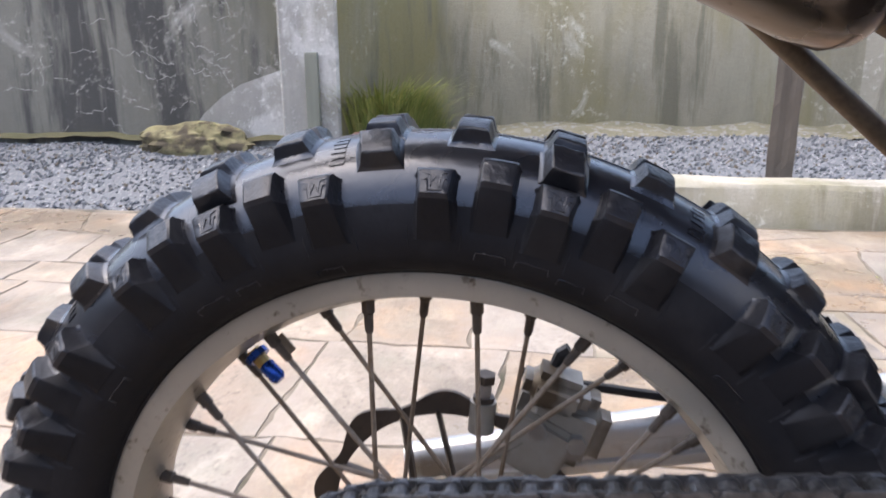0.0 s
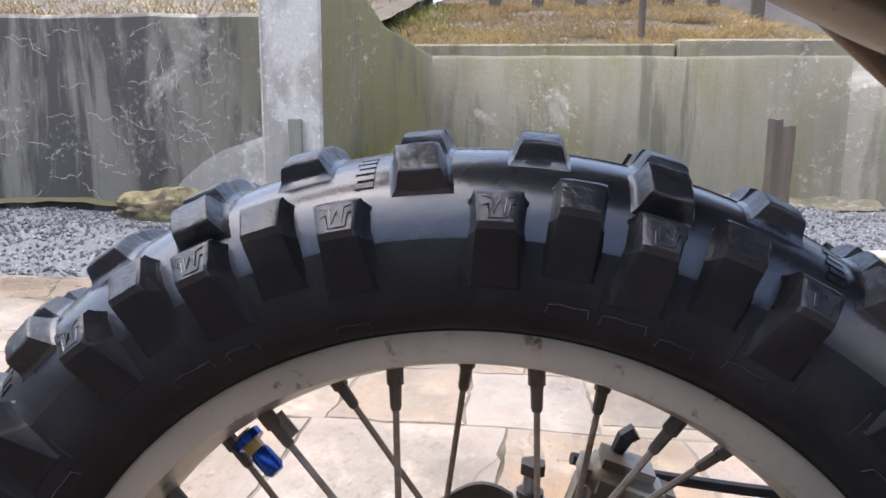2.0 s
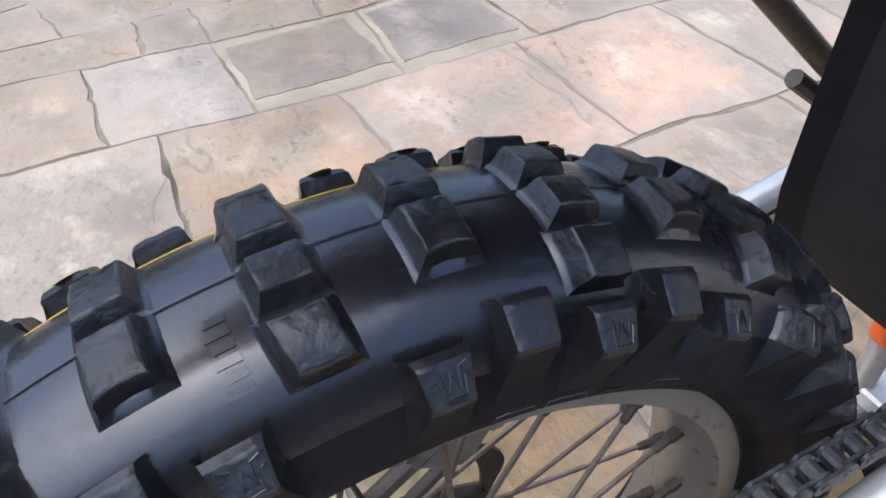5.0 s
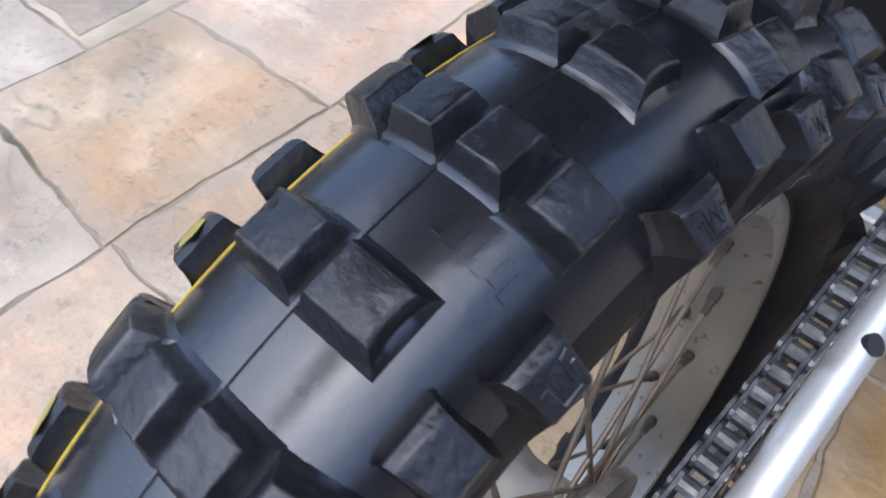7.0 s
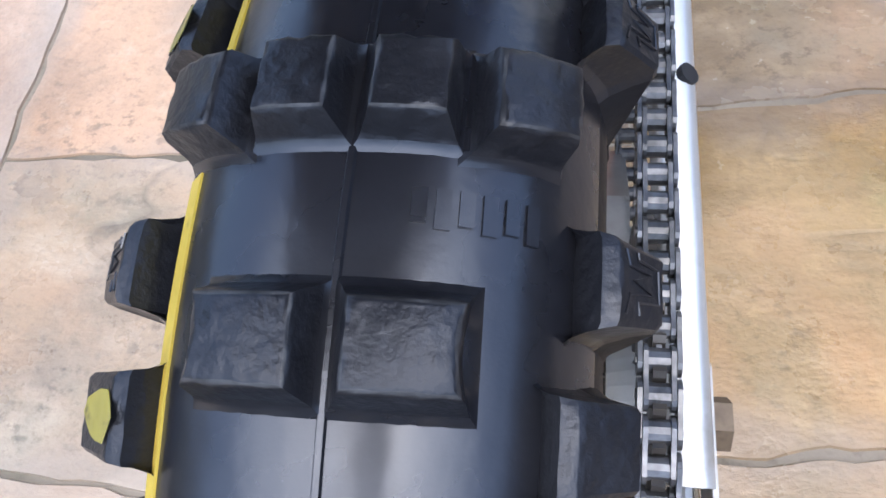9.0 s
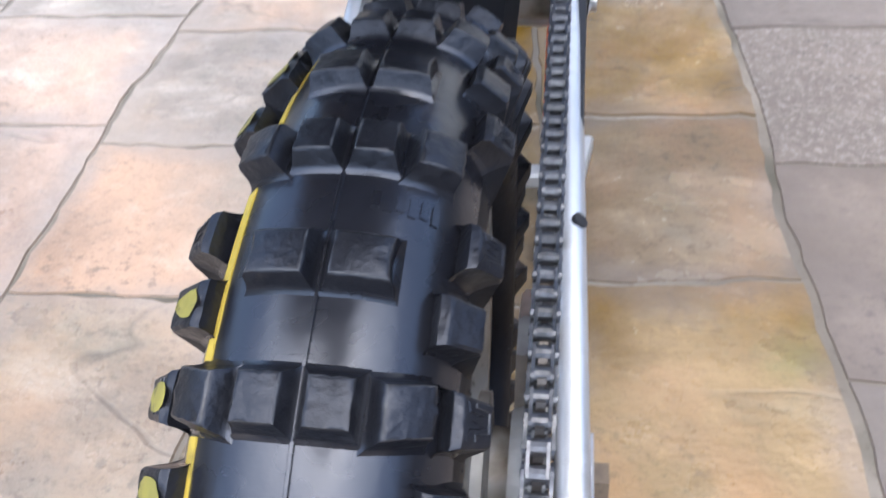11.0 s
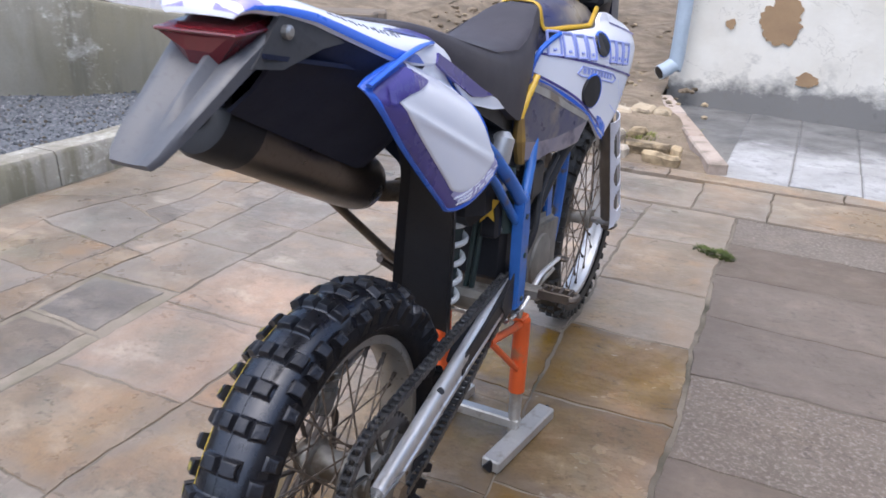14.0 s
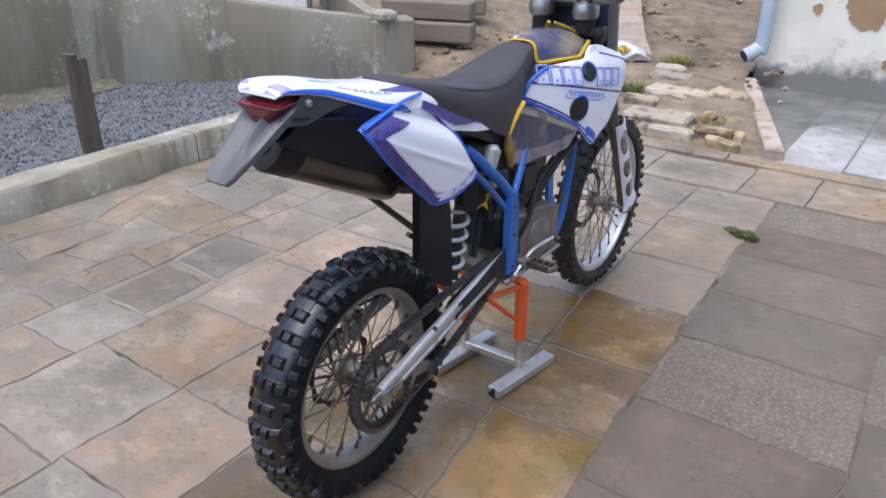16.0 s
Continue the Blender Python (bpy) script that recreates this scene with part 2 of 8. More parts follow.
def layered(name):
    """An empty node material and small makers for its nodes."""
    m = bpy.data.materials.new(name)
    m.use_nodes = True
    t = m.node_tree
    N, Lk = t.nodes, t.links

    def put(socket, v):
        if isinstance(v, (int, float)):
            socket.default_value = v
        elif isinstance(v, tuple):
            socket.default_value = (*v, 1) if len(socket.default_value) == 4 else v
        else:
            Lk.new(v, socket)

    def noisy(v, stretch, scale, detail=6, rough=0.55, warp=0.0):
        mp = N.new("ShaderNodeMapping")
        mp.inputs["Scale"].default_value = stretch
        Lk.new(v, mp.inputs[0])
        n = N.new("ShaderNodeTexNoise")
        n.inputs["Scale"].default_value, n.inputs["Detail"].default_value = scale, detail
        n.inputs["Roughness"].default_value, n.inputs["Distortion"].default_value = rough, warp
        Lk.new(mp.outputs[0], n.inputs["Vector"])
        return n.outputs["Fac"]

    def span(v, lo, hi, to0=0.0, to1=1.0):
        r = N.new("ShaderNodeMapRange")
        for k, x in (("From Min", lo), ("From Max", hi), ("To Min", to0), ("To Max", to1)):
            r.inputs[k].default_value = x
        Lk.new(v, r.inputs["Value"])
        return r.outputs[0]

    def sums(op, a, c=0.0):
        x = N.new("ShaderNodeMath")
        x.operation = op
        put(x.inputs[0], a)
        put(x.inputs[1], c)
        return x.outputs[0]

    def mix(fac, a, c):
        x = N.new("ShaderNodeMix")
        x.data_type = "RGBA"
        put(x.inputs["Factor"], fac)
        put(x.inputs["A"], a)
        put(x.inputs["B"], c)
        return x.outputs["Result"]
    return m, N, Lk, noisy, span, sums, mix, put


def flag(name, base, second, blotch, blotch_at=0.52, vein=1.0, rough=0.45, speck=0.0, wet=0.0, drift=None, rim=None, warm=(0.30, 0.243, 0.185), strong=1.0):
    """Split sandstone: drifting tones, sandy blotches, broken dark seams, damp patches, flaked relief."""
    m, N, Lk, noisy, span, sums, mix, put = layered(name)
    b = N["Principled BSDF"]
    where = N.new("ShaderNodeNewGeometry").outputs["Position"]
    info = N.new("ShaderNodeObjectInfo").outputs["Random"]
    col = mix(span(noisy(where, (1, 1, 1), 1.7, 8, 0.6, 0.4), 0.38, 0.62), base, second)
    own = N.new("ShaderNodeTexWhiteNoise")
    own.noise_dimensions = "1D"
    put(own.inputs["W"], info)
    big = sums("ADD", noisy(where, (1.0, 0.7, 1), 1.25, 9, 0.62, 0.2), span(own.outputs["Value"], 0, 1, -0.025, 0.03))
    col = mix(span(big, blotch_at, blotch_at + 0.13), col, blotch)
    pale = noisy(where, (0.8, 1.3, 1), 5.0, 8, 0.62, 0.1)
    col = mix(sums("MULTIPLY", span(pale, 0.53, 0.66), 0.7 * strong), col, tuple(min(0.6, c * 1.55) for c in second))
    hue = noisy(where, (1, 1.2, 1), 4.2, 7, 0.6, 0.0)
    col = mix(sums("MULTIPLY", span(hue, 0.54, 0.68), 0.5 * strong), col, (0.20, 0.195, 0.15))
    col = mix(sums("MULTIPLY", span(hue, 0.47, 0.36), 0.6 * strong), col, warm)
    if drift:
        wander = noisy(where, (1.1, 0.8, 1), 2.3, 6, 0.55, 0.6)
        col = mix(sums("MULTIPLY", span(wander, 0.53, 0.62), 0.6), col, drift[0])
        col = mix(sums("MULTIPLY", span(wander, 0.45, 0.36), 0.55), col, drift[1])
    mud = noisy(where, (1, 1, 1), 3.1, 9, 0.68, 0.0)
    col = mix(sums("MULTIPLY", span(mud, 0.50, 0.68), 0.5 * strong), col, tuple(c * 0.52 for c in base))
    grain = noisy(where, (1, 1, 1), 120, 4, 0.7)
    col = mix(sums("MULTIPLY", span(grain, 0.5, 0.75), 0.35), col, tuple(c * 0.45 for c in base))
    pits = noisy(where, (1, 1.3, 1), 38, 6, 0.65)
    where_pits = span(noisy(where, (1, 1, 1), 4.0, 5, 0.6), 0.40, 0.60)
    col = mix(sums("MULTIPLY", span(pits, 0.53, 0.64), sums("MULTIPLY", where_pits, 0.6)), col, tuple(c * 0.42 for c in base))
    crumbs = noisy(where, (1, 1, 1), 22, 6, 0.7)
    col = mix(sums("MULTIPLY", span(crumbs, 0.56, 0.68), 0.35), col, tuple(min(0.6, c * 1.45) for c in second))
    if speck:
        dots = noisy(where, (1, 1, 1), 70, 6, 0.72)
        col = mix(sums("MULTIPLY", span(dots, 0.50, 0.66), speck), col, (0.46, 0.425, 0.385))
    seam = noisy(where, (1.0, 2.1, 1), 1.2, 4, 0.42, 0.25)
    line = span(sums("ABSOLUTE", sums("SUBTRACT", seam, 0.5)), 0.0, 0.007, 1.0, 0.0)
    gate = span(noisy(where, (1, 1, 1), 2.3, 4, 0.5), 0.50, 0.56)
    crack = sums("MULTIPLY", sums("MULTIPLY", line, gate), vein * 0.45)
    col = mix(crack, col, (0.05, 0.042, 0.034))
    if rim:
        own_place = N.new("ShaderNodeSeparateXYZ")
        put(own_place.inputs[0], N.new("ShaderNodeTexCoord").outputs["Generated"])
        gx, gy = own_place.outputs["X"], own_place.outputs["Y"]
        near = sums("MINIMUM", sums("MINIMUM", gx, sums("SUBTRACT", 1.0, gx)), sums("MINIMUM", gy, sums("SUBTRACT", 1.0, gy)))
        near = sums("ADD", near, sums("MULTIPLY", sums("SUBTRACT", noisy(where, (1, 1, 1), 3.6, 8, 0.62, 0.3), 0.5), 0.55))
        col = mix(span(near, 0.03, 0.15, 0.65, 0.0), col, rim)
    tone = N.new("ShaderNodeHueSaturation")
    put(tone.inputs["Color"], col)
    put(tone.inputs["Value"], span(info, 0, 1, 0.92, 1.08))
    put(tone.inputs["Saturation"], span(own.outputs["Value"], 0, 1, 0.8, 1.15))
    col = tone.outputs[0]
    damp = span(noisy(where, (1, 1, 1), 1.1, 7, 0.6, 0.5), 0.52 - 0.12 * wet, 0.60 - 0.10 * wet, 0.0, 0.35 + 0.65 * wet)
    dark = N.new("ShaderNodeHueSaturation")
    put(dark.inputs["Color"], col)
    dark.inputs["Value"].default_value, dark.inputs["Saturation"].default_value = 0.62 - 0.14 * wet, 1.25
    col = mix(damp, col, dark.outputs[0])
    put(b.inputs["Base Color"], col)
    fleck = span(noisy(where, (1, 1, 1), 9.0, 6, 0.6), 0.3, 0.7, rough - 0.12, rough + 0.2)
    put(b.inputs["Roughness"], sums("MULTIPLY", fleck, span(damp, 0, 1, 1.0, 0.5)))
    flake = noisy(where, (0.8, 1.2, 1), 7.0, 10, 0.6, 0.0)
    height = sums("ADD", sums("ADD", sums("MULTIPLY", flake, 0.8), sums("MULTIPLY", grain, 0.05)), sums("MULTIPLY", crack, -0.35))
    bp = N.new("ShaderNodeBump")
    bp.inputs["Strength"].default_value, bp.inputs["Distance"].default_value = 0.5, 0.025
    put(bp.inputs["Height"], height)
    put(b.inputs["Normal"], bp.outputs[0])
    return m


def weathered(name, mid, dark, pale, tint, dark_at=0.5, pale_at=0.58, tint_at=0.52):
    """Old concrete: black run-off streaks, bleached patches, lime flecks, algae."""
    m, N, Lk, noisy, span, sums, mix, put = layered(name)
    b = N["Principled BSDF"]
    v = N.new("ShaderNodeNewGeometry").outputs["Position"]
    col = mix(span(noisy(v, (1, 1, 0.6), 1.6, 8, 0.65), 0.35, 0.65), mid, tuple(c * 0.7 for c in mid))
    col = mix(span(noisy(v, (1, 1, 0.3), 1.3, 7, 0.6, 0.3), tint_at, tint_at + 0.14), col, tint)
    run = noisy(v, (1, 1, 0.13), 3.4, 9, 0.66, 0.3)
    col = mix(sums("MULTIPLY", span(run, dark_at, dark_at + 0.07), 0.85), col, dark)
    fine_run = noisy(v, (1, 1, 0.08), 14, 5, 0.6)
    col = mix(sums("MULTIPLY", span(fine_run, 0.52, 0.7), 0.22), col, tuple(c * 0.8 for c in dark))
    patchy = noisy(v, (1, 1, 0.9), 1.9, 8, 0.6, 0.5)
    col = mix(sums("MULTIPLY", span(patchy, pale_at, pale_at + 0.07), 0.8), col, pale)
    fleck = noisy(v, (1, 1, 1), 26, 8, 0.7)
    near = span(patchy, pale_at - 0.12, pale_at)
    col = mix(sums("MULTIPLY", span(fleck, 0.55, 0.66), sums("MULTIPLY", near, 0.7)), col, tuple(min(0.75, c * 1.35) for c in pale))
    grit = noisy(v, (1, 1, 1), 90, 5, 0.7)
    col = mix(sums("MULTIPLY", span(grit, 0.5, 0.8), 0.4), col, tuple(c * 0.5 for c in mid))
    put(b.inputs["Base Color"], col)
    b.inputs["Roughness"].default_value = 0.86
    bp = N.new("ShaderNodeBump")
    bp.inputs["Strength"].default_value, bp.inputs["Distance"].default_value = 0.5, 0.01
    put(bp.inputs["Height"], sums("ADD", sums("MULTIPLY", grit, 0.5), fleck))
    put(b.inputs["Normal"], bp.outputs[0])
    return m


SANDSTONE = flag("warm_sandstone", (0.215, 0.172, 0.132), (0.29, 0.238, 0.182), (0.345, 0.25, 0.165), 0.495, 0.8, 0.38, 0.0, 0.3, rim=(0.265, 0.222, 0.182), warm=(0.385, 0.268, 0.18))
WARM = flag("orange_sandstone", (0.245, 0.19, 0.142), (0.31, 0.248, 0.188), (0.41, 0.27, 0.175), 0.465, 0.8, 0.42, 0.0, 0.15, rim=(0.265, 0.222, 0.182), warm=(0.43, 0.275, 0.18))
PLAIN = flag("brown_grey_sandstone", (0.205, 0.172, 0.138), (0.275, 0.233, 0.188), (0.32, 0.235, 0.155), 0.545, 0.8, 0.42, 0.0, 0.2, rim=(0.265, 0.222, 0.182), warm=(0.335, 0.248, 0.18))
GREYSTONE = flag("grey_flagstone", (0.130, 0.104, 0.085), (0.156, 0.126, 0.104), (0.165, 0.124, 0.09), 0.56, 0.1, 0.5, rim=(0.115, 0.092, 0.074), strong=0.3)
OCHRE = flag("damp_ochre_sandstone", (0.225, 0.158, 0.082), (0.285, 0.203, 0.112), (0.27, 0.168, 0.06), 0.48, 0.6, 0.28, 0.0, 0.85, ((0.19, 0.17, 0.075), (0.36, 0.215, 0.115)), (0.225, 0.178, 0.135), (0.36, 0.23, 0.13), 0.6)
SPECKLED = flag("speckled_grey_slab", (0.135, 0.108, 0.087), (0.165, 0.134, 0.109), (0.13, 0.103, 0.083), 0.6, 0.1, 0.6, 0.42, strong=0.25)
WORN = flag("worn_brown_grey_stone", (0.152, 0.126, 0.102), (0.19, 0.16, 0.13), (0.21, 0.165, 0.12), 0.55, 0.6, 0.5)
MORTAR = surface("sandy_joint_mortar", (0.125, 0.106, 0.083), (0.225, 0.193, 0.155), rough=0.9, scale=2.2, fine=120, bump=0.6, bump_scale=70, stain=(0.045, 0.042, 0.026), stain_scale=4.5, stain_amount=0.5, stain_soft=0.2, spread=0.3)
BEDDING = surface("pale_sandy_mortar", (0.22, 0.187, 0.148), (0.285, 0.245, 0.198), rough=0.9, scale=3.0, fine=110, bump=0.5, bump_scale=60, stain=(0.16, 0.14, 0.1), stain_scale=6, stain_amount=0.4, stain_soft=0.2, spread=0.3)
CONCRETE = weathered("weathered_concrete", (0.285, 0.265, 0.20), (0.125, 0.117, 0.082), (0.43, 0.41, 0.345), (0.19, 0.168, 0.08), 0.55, 0.66, 0.45)
CONCRETE_GREY = weathered("grey_weathered_concrete", (0.315, 0.298, 0.25), (0.16, 0.15, 0.118), (0.46, 0.445, 0.40), (0.225, 0.208, 0.15), 0.56, 0.62, 0.53)
CONCRETE_DARK = weathered("black_stained_concrete", (0.215, 0.21, 0.18), (0.048, 0.048, 0.048), (0.37, 0.36, 0.325), (0.15, 0.145, 0.108), 0.45, 0.57, 0.47)
CONCRETE_PALE = weathered("pale_concrete", (0.38, 0.37, 0.345), (0.18, 0.175, 0.16), (0.54, 0.535, 0.52), (0.38, 0.365, 0.31), 0.58, 0.54, 0.56)
RUBBLE_MAT = surface("pale_rubble_stone", (0.47, 0.40, 0.30), (0.35, 0.28, 0.195), rough=0.85, scale=7, fine=90, bump=0.9, bump_scale=26, per_piece=0.2, stain=(0.13, 0.105, 0.075), stain_scale=9, stain_amount=0.45, stain_soft=0.15)
KERB_MAT = weathered("mossy_kerb_concrete", (0.40, 0.378, 0.322), (0.18, 0.168, 0.115), (0.51, 0.493, 0.445), (0.20, 0.188, 0.105), 0.57, 0.59, 0.51)
RED_STONE = surface("reddish_brown_stone", (0.20, 0.10, 0.07), (0.12, 0.075, 0.05), rough=0.85, scale=9, fine=90, bump=0.8, bump_scale=25)
FORK_GREY = surface("grey_fork_tube", (0.20, 0.18, 0.16), (0.13, 0.115, 0.10), rough=0.42, metal=0.6, scale=14, bump=0.05, stain=(0.13, 0.105, 0.085), stain_scale=10, stain_amount=0.2)
GRAVEL_MAT = surface("blue_grey_gravel", (0.132, 0.143, 0.162), (0.075, 0.081, 0.092), rough=0.75, scale=70, fine=220, bump=0.6, bump_scale=90, stain=(0.25, 0.26, 0.275), stain_scale=60, stain_amount=0.2)
PALE_GRAVEL = surface("pale_gravel", (0.33, 0.34, 0.36), (0.22, 0.225, 0.235), rough=0.8, scale=50, fine=200, bump=0.5, bump_scale=80)
EARTHY_GRAVEL = surface("earthy_gravel", (0.15, 0.125, 0.095), (0.09, 0.075, 0.06), rough=0.85, scale=50, fine=200, bump=0.5, bump_scale=80)
CRACK_MAT = surface("white_lime_bloom", (0.55, 0.54, 0.51), (0.42, 0.41, 0.38), rough=0.9, scale=20)
SOIL = surface("brown_soil", (0.15, 0.115, 0.08), (0.27, 0.215, 0.155), rough=0.95, scale=7, fine=50, bump=1.0, bump_scale=36, spread=0.35, stain=(0.075, 0.058, 0.04), stain_scale=1.5, stain_amount=0.6, stain_soft=0.3)


def blades(name, tones):
    """Grass whose blades differ one from the next and patch by patch."""
    m, N, Lk, noisy, span, sums, mix, put = layered(name)
    b = N["Principled BSDF"]
    geo = N.new("ShaderNodeNewGeometry")
    own = geo.outputs["Random Per Island"]
    drift = noisy(geo.outputs["Position"], (1, 1, 1), 1.1, 5, 0.6)
    pick = sums("ADD", sums("MULTIPLY", own, 0.55), span(drift, 0.3, 0.7, 0.0, 0.45))
    col = mix(span(pick, 0.15, 0.45), tones[0], tones[1])
    col = mix(span(pick, 0.5, 0.72), col, tones[2])
    put(b.inputs["Base Color"], col)
    b.inputs["Roughness"].default_value = 0.85
    return m


DRY_GRASS = blades("dry_grass", ((0.26, 0.19, 0.12), (0.70, 0.59, 0.40), (0.44, 0.38, 0.22)))
GREEN_GRASS = blades("green_grass", ((0.085, 0.115, 0.026), (0.19, 0.22, 0.05), (0.32, 0.31, 0.10)))
MOSS = surface("yellow_moss", (0.10, 0.092, 0.048), (0.085, 0.08, 0.04), rough=0.95, scale=14, fine=150, bump=0.8, bump_scale=60)
WOOD_OLD = surface("weathered_grey_timber", (0.11, 0.092, 0.075), (0.055, 0.047, 0.04), rough=0.85, scale=6, fine=90, bump=0.5, bump_scale=40, streak=(3, 3, 0.3))


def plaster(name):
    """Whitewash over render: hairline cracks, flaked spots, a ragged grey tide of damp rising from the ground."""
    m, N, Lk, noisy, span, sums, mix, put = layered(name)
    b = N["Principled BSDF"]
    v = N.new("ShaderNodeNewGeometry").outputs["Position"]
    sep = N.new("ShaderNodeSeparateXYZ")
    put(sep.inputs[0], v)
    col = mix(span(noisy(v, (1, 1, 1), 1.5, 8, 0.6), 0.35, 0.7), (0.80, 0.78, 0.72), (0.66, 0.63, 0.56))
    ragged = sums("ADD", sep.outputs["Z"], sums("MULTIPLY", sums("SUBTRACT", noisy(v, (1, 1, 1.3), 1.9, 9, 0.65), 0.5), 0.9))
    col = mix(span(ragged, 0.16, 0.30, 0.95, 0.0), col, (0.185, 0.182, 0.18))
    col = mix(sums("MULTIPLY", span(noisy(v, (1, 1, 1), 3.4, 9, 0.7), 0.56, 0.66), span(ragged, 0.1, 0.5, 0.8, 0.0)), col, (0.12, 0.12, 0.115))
    seam = noisy(v, (1, 1, 1), 1.3, 8, 0.6, 0.8)
    col = mix(span(sums("ABSOLUTE", sums("SUBTRACT", seam, 0.5)), 0.0, 0.004, 0.35, 0.0), col, (0.2, 0.18, 0.15))
    put(b.inputs["Base Color"], col)
    b.inputs["Roughness"].default_value = 0.9
    bp = N.new("ShaderNodeBump")
    bp.inputs["Strength"].default_value, bp.inputs["Distance"].default_value = 0.4, 0.006
    put(bp.inputs["Height"], noisy(v, (1, 1, 1), 18, 8, 0.65))
    put(b.inputs["Normal"], bp.outputs[0])
    return m


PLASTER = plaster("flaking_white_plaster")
SLEEPER_WOOD = surface("grey_brown_sleeper_timber", (0.24, 0.2, 0.16), (0.15, 0.122, 0.095), rough=0.85, scale=5, fine=80, bump=0.5, bump_scale=35, streak=(0.4, 3, 3))
SLAT_GREY = surface("grey_green_slat", (0.24, 0.25, 0.21), (0.17, 0.175, 0.145), rough=0.85, scale=6, streak=(3, 3, 0.3), bump=0.3)
PLASTER_BARE = surface("bare_brown_render", (0.38, 0.26, 0.15), (0.30, 0.2, 0.12), rough=0.95, scale=6, bump=0.5)


def damp_slab(name, pale, second):
    """Pale slabs, grubby towards the house under a ragged dark tide of damp soot."""
    m, N, Lk, noisy, span, sums, mix, put = layered(name)
    b = N["Principled BSDF"]
    v = N.new("ShaderNodeNewGeometry").outputs["Position"]
    sep = N.new("ShaderNodeSeparateXYZ")
    put(sep.inputs[0], v)
    col = mix(span(noisy(v, (1, 1, 1), 3.2, 9, 0.65, 0.2), 0.38, 0.62), pale, second)
    col = mix(sums("MULTIPLY", span(noisy(v, (1, 1, 1), 11, 7, 0.7), 0.52, 0.66), 0.6), col, tuple(c * 0.55 for c in second))
    grit = noisy(v, (1, 1, 1), 80, 5, 0.7)
    col = mix(sums("MULTIPLY", span(grit, 0.5, 0.75), 0.4), col, tuple(c * 0.5 for c in second))
    tide = sums("ADD", sums("ADD", sep.outputs["Y"], sums("MULTIPLY", sep.outputs["X"], 0.1)), sums("MULTIPLY", sums("SUBTRACT", noisy(v, (1, 1, 1), 1.6, 10, 0.66, 0.3), 0.5), 1.5))
    soot = mix(span(noisy(v, (1, 1, 1), 4.0, 8, 0.65), 0.36, 0.64), (0.085, 0.085, 0.088), (0.19, 0.19, 0.19))
    col = mix(span(tide, 4.22, 4.52, 0.0, 0.93), col, soot)
    put(b.inputs["Base Color"], col)
    b.inputs["Roughness"].default_value = 0.7
    bp = N.new("ShaderNodeBump")
    bp.inputs["Strength"].default_value, bp.inputs["Distance"].default_value = 0.5, 0.012
    put(bp.inputs["Height"], noisy(v, (1, 1, 1), 16, 9, 0.7))
    put(b.inputs["Normal"], bp.outputs[0])
    return m


PAD_MAT = damp_slab("pale_paving_slab", (0.44, 0.445, 0.455), (0.33, 0.33, 0.335))
PAD_JOINT = damp_slab("slab_joint_grit", (0.22, 0.215, 0.205), (0.15, 0.147, 0.14))
PIPE_MAT = surface("pale_blue_downpipe", (0.42, 0.50, 0.60), (0.36, 0.44, 0.53), rough=0.45, scale=8, bump=0.04)
PINK_BRICK = surface("pinkish_edging_brick", (0.44, 0.365, 0.315), (0.36, 0.295, 0.25), rough=0.85, scale=9, fine=90, bump=0.4, per_piece=0.1, stain=(0.25, 0.21, 0.17), stain_scale=8, stain_amount=0.3)
SHEET = surface("white_corrugated_sheet", (0.70, 0.70, 0.74), (0.6, 0.6, 0.64), rough=0.5, scale=3, bump=0.03)
# dark finish of unseen walls added to keep the tyre's reflections dark
BLOCKER_WALL = surface("dark_light_blocker", (0.075, 0.072, 0.07), (0.05, 0.049, 0.047), rough=0.9, scale=1.0, bump=0.2)
WALL_FAR = surface("distant_rubble_wall", (0.28, 0.26, 0.24), (0.2, 0.185, 0.17), rough=0.9, scale=2, bump=0.5, bump_scale=8)


# ---------------- building helpers ----------------
def thing(name, place, label, category, group="", kind=""):
    ob = new(name)
    ob.location = place
    ob.empty_display_size = 0.1
    return tagged(ob, label, category, group, kind)


def mesh_of(bm, name, material, smooth=False):
    bmesh.ops.recalc_face_normals(bm, faces=bm.faces)
    me = bpy.data.meshes.new(name)
    bm.to_mesh(me)
    bm.free()
    for m in (material if isinstance(material, (list, tuple)) else [material]):
        me.materials.append(m)
    if smooth:
        me.polygons.foreach_set("use_smooth", [True] * len(me.polygons))
        me.set_sharp_from_angle(angle=radians(42))
    return me


def under(ob, parent):
    """Parents ob while its numbers stay world numbers."""
    ob.parent = parent
    chain_m = Matrix.Identity(4)
    p = parent
    while p:
        chain_m = p.matrix_basis.copy() if p.parent is None else (p.matrix_parent_inverse @ p.matrix_basis)
        m = chain_m if p is parent else chain_m @ m
        p = p.parent
    ob.matrix_parent_inverse = m.inverted()
    return ob


def part(name, bm, material, parent, label="", smooth=False):
    ob = new(name, mesh_of(bm, name, material, smooth))
    under(ob, parent)
    return tagged(ob, label)


def setting(name, bm, material, label, category, smooth=False, kind="structure"):
    ob = new(name, mesh_of(bm, name, material, smooth))
    return tagged(ob, label, category, "", kind)


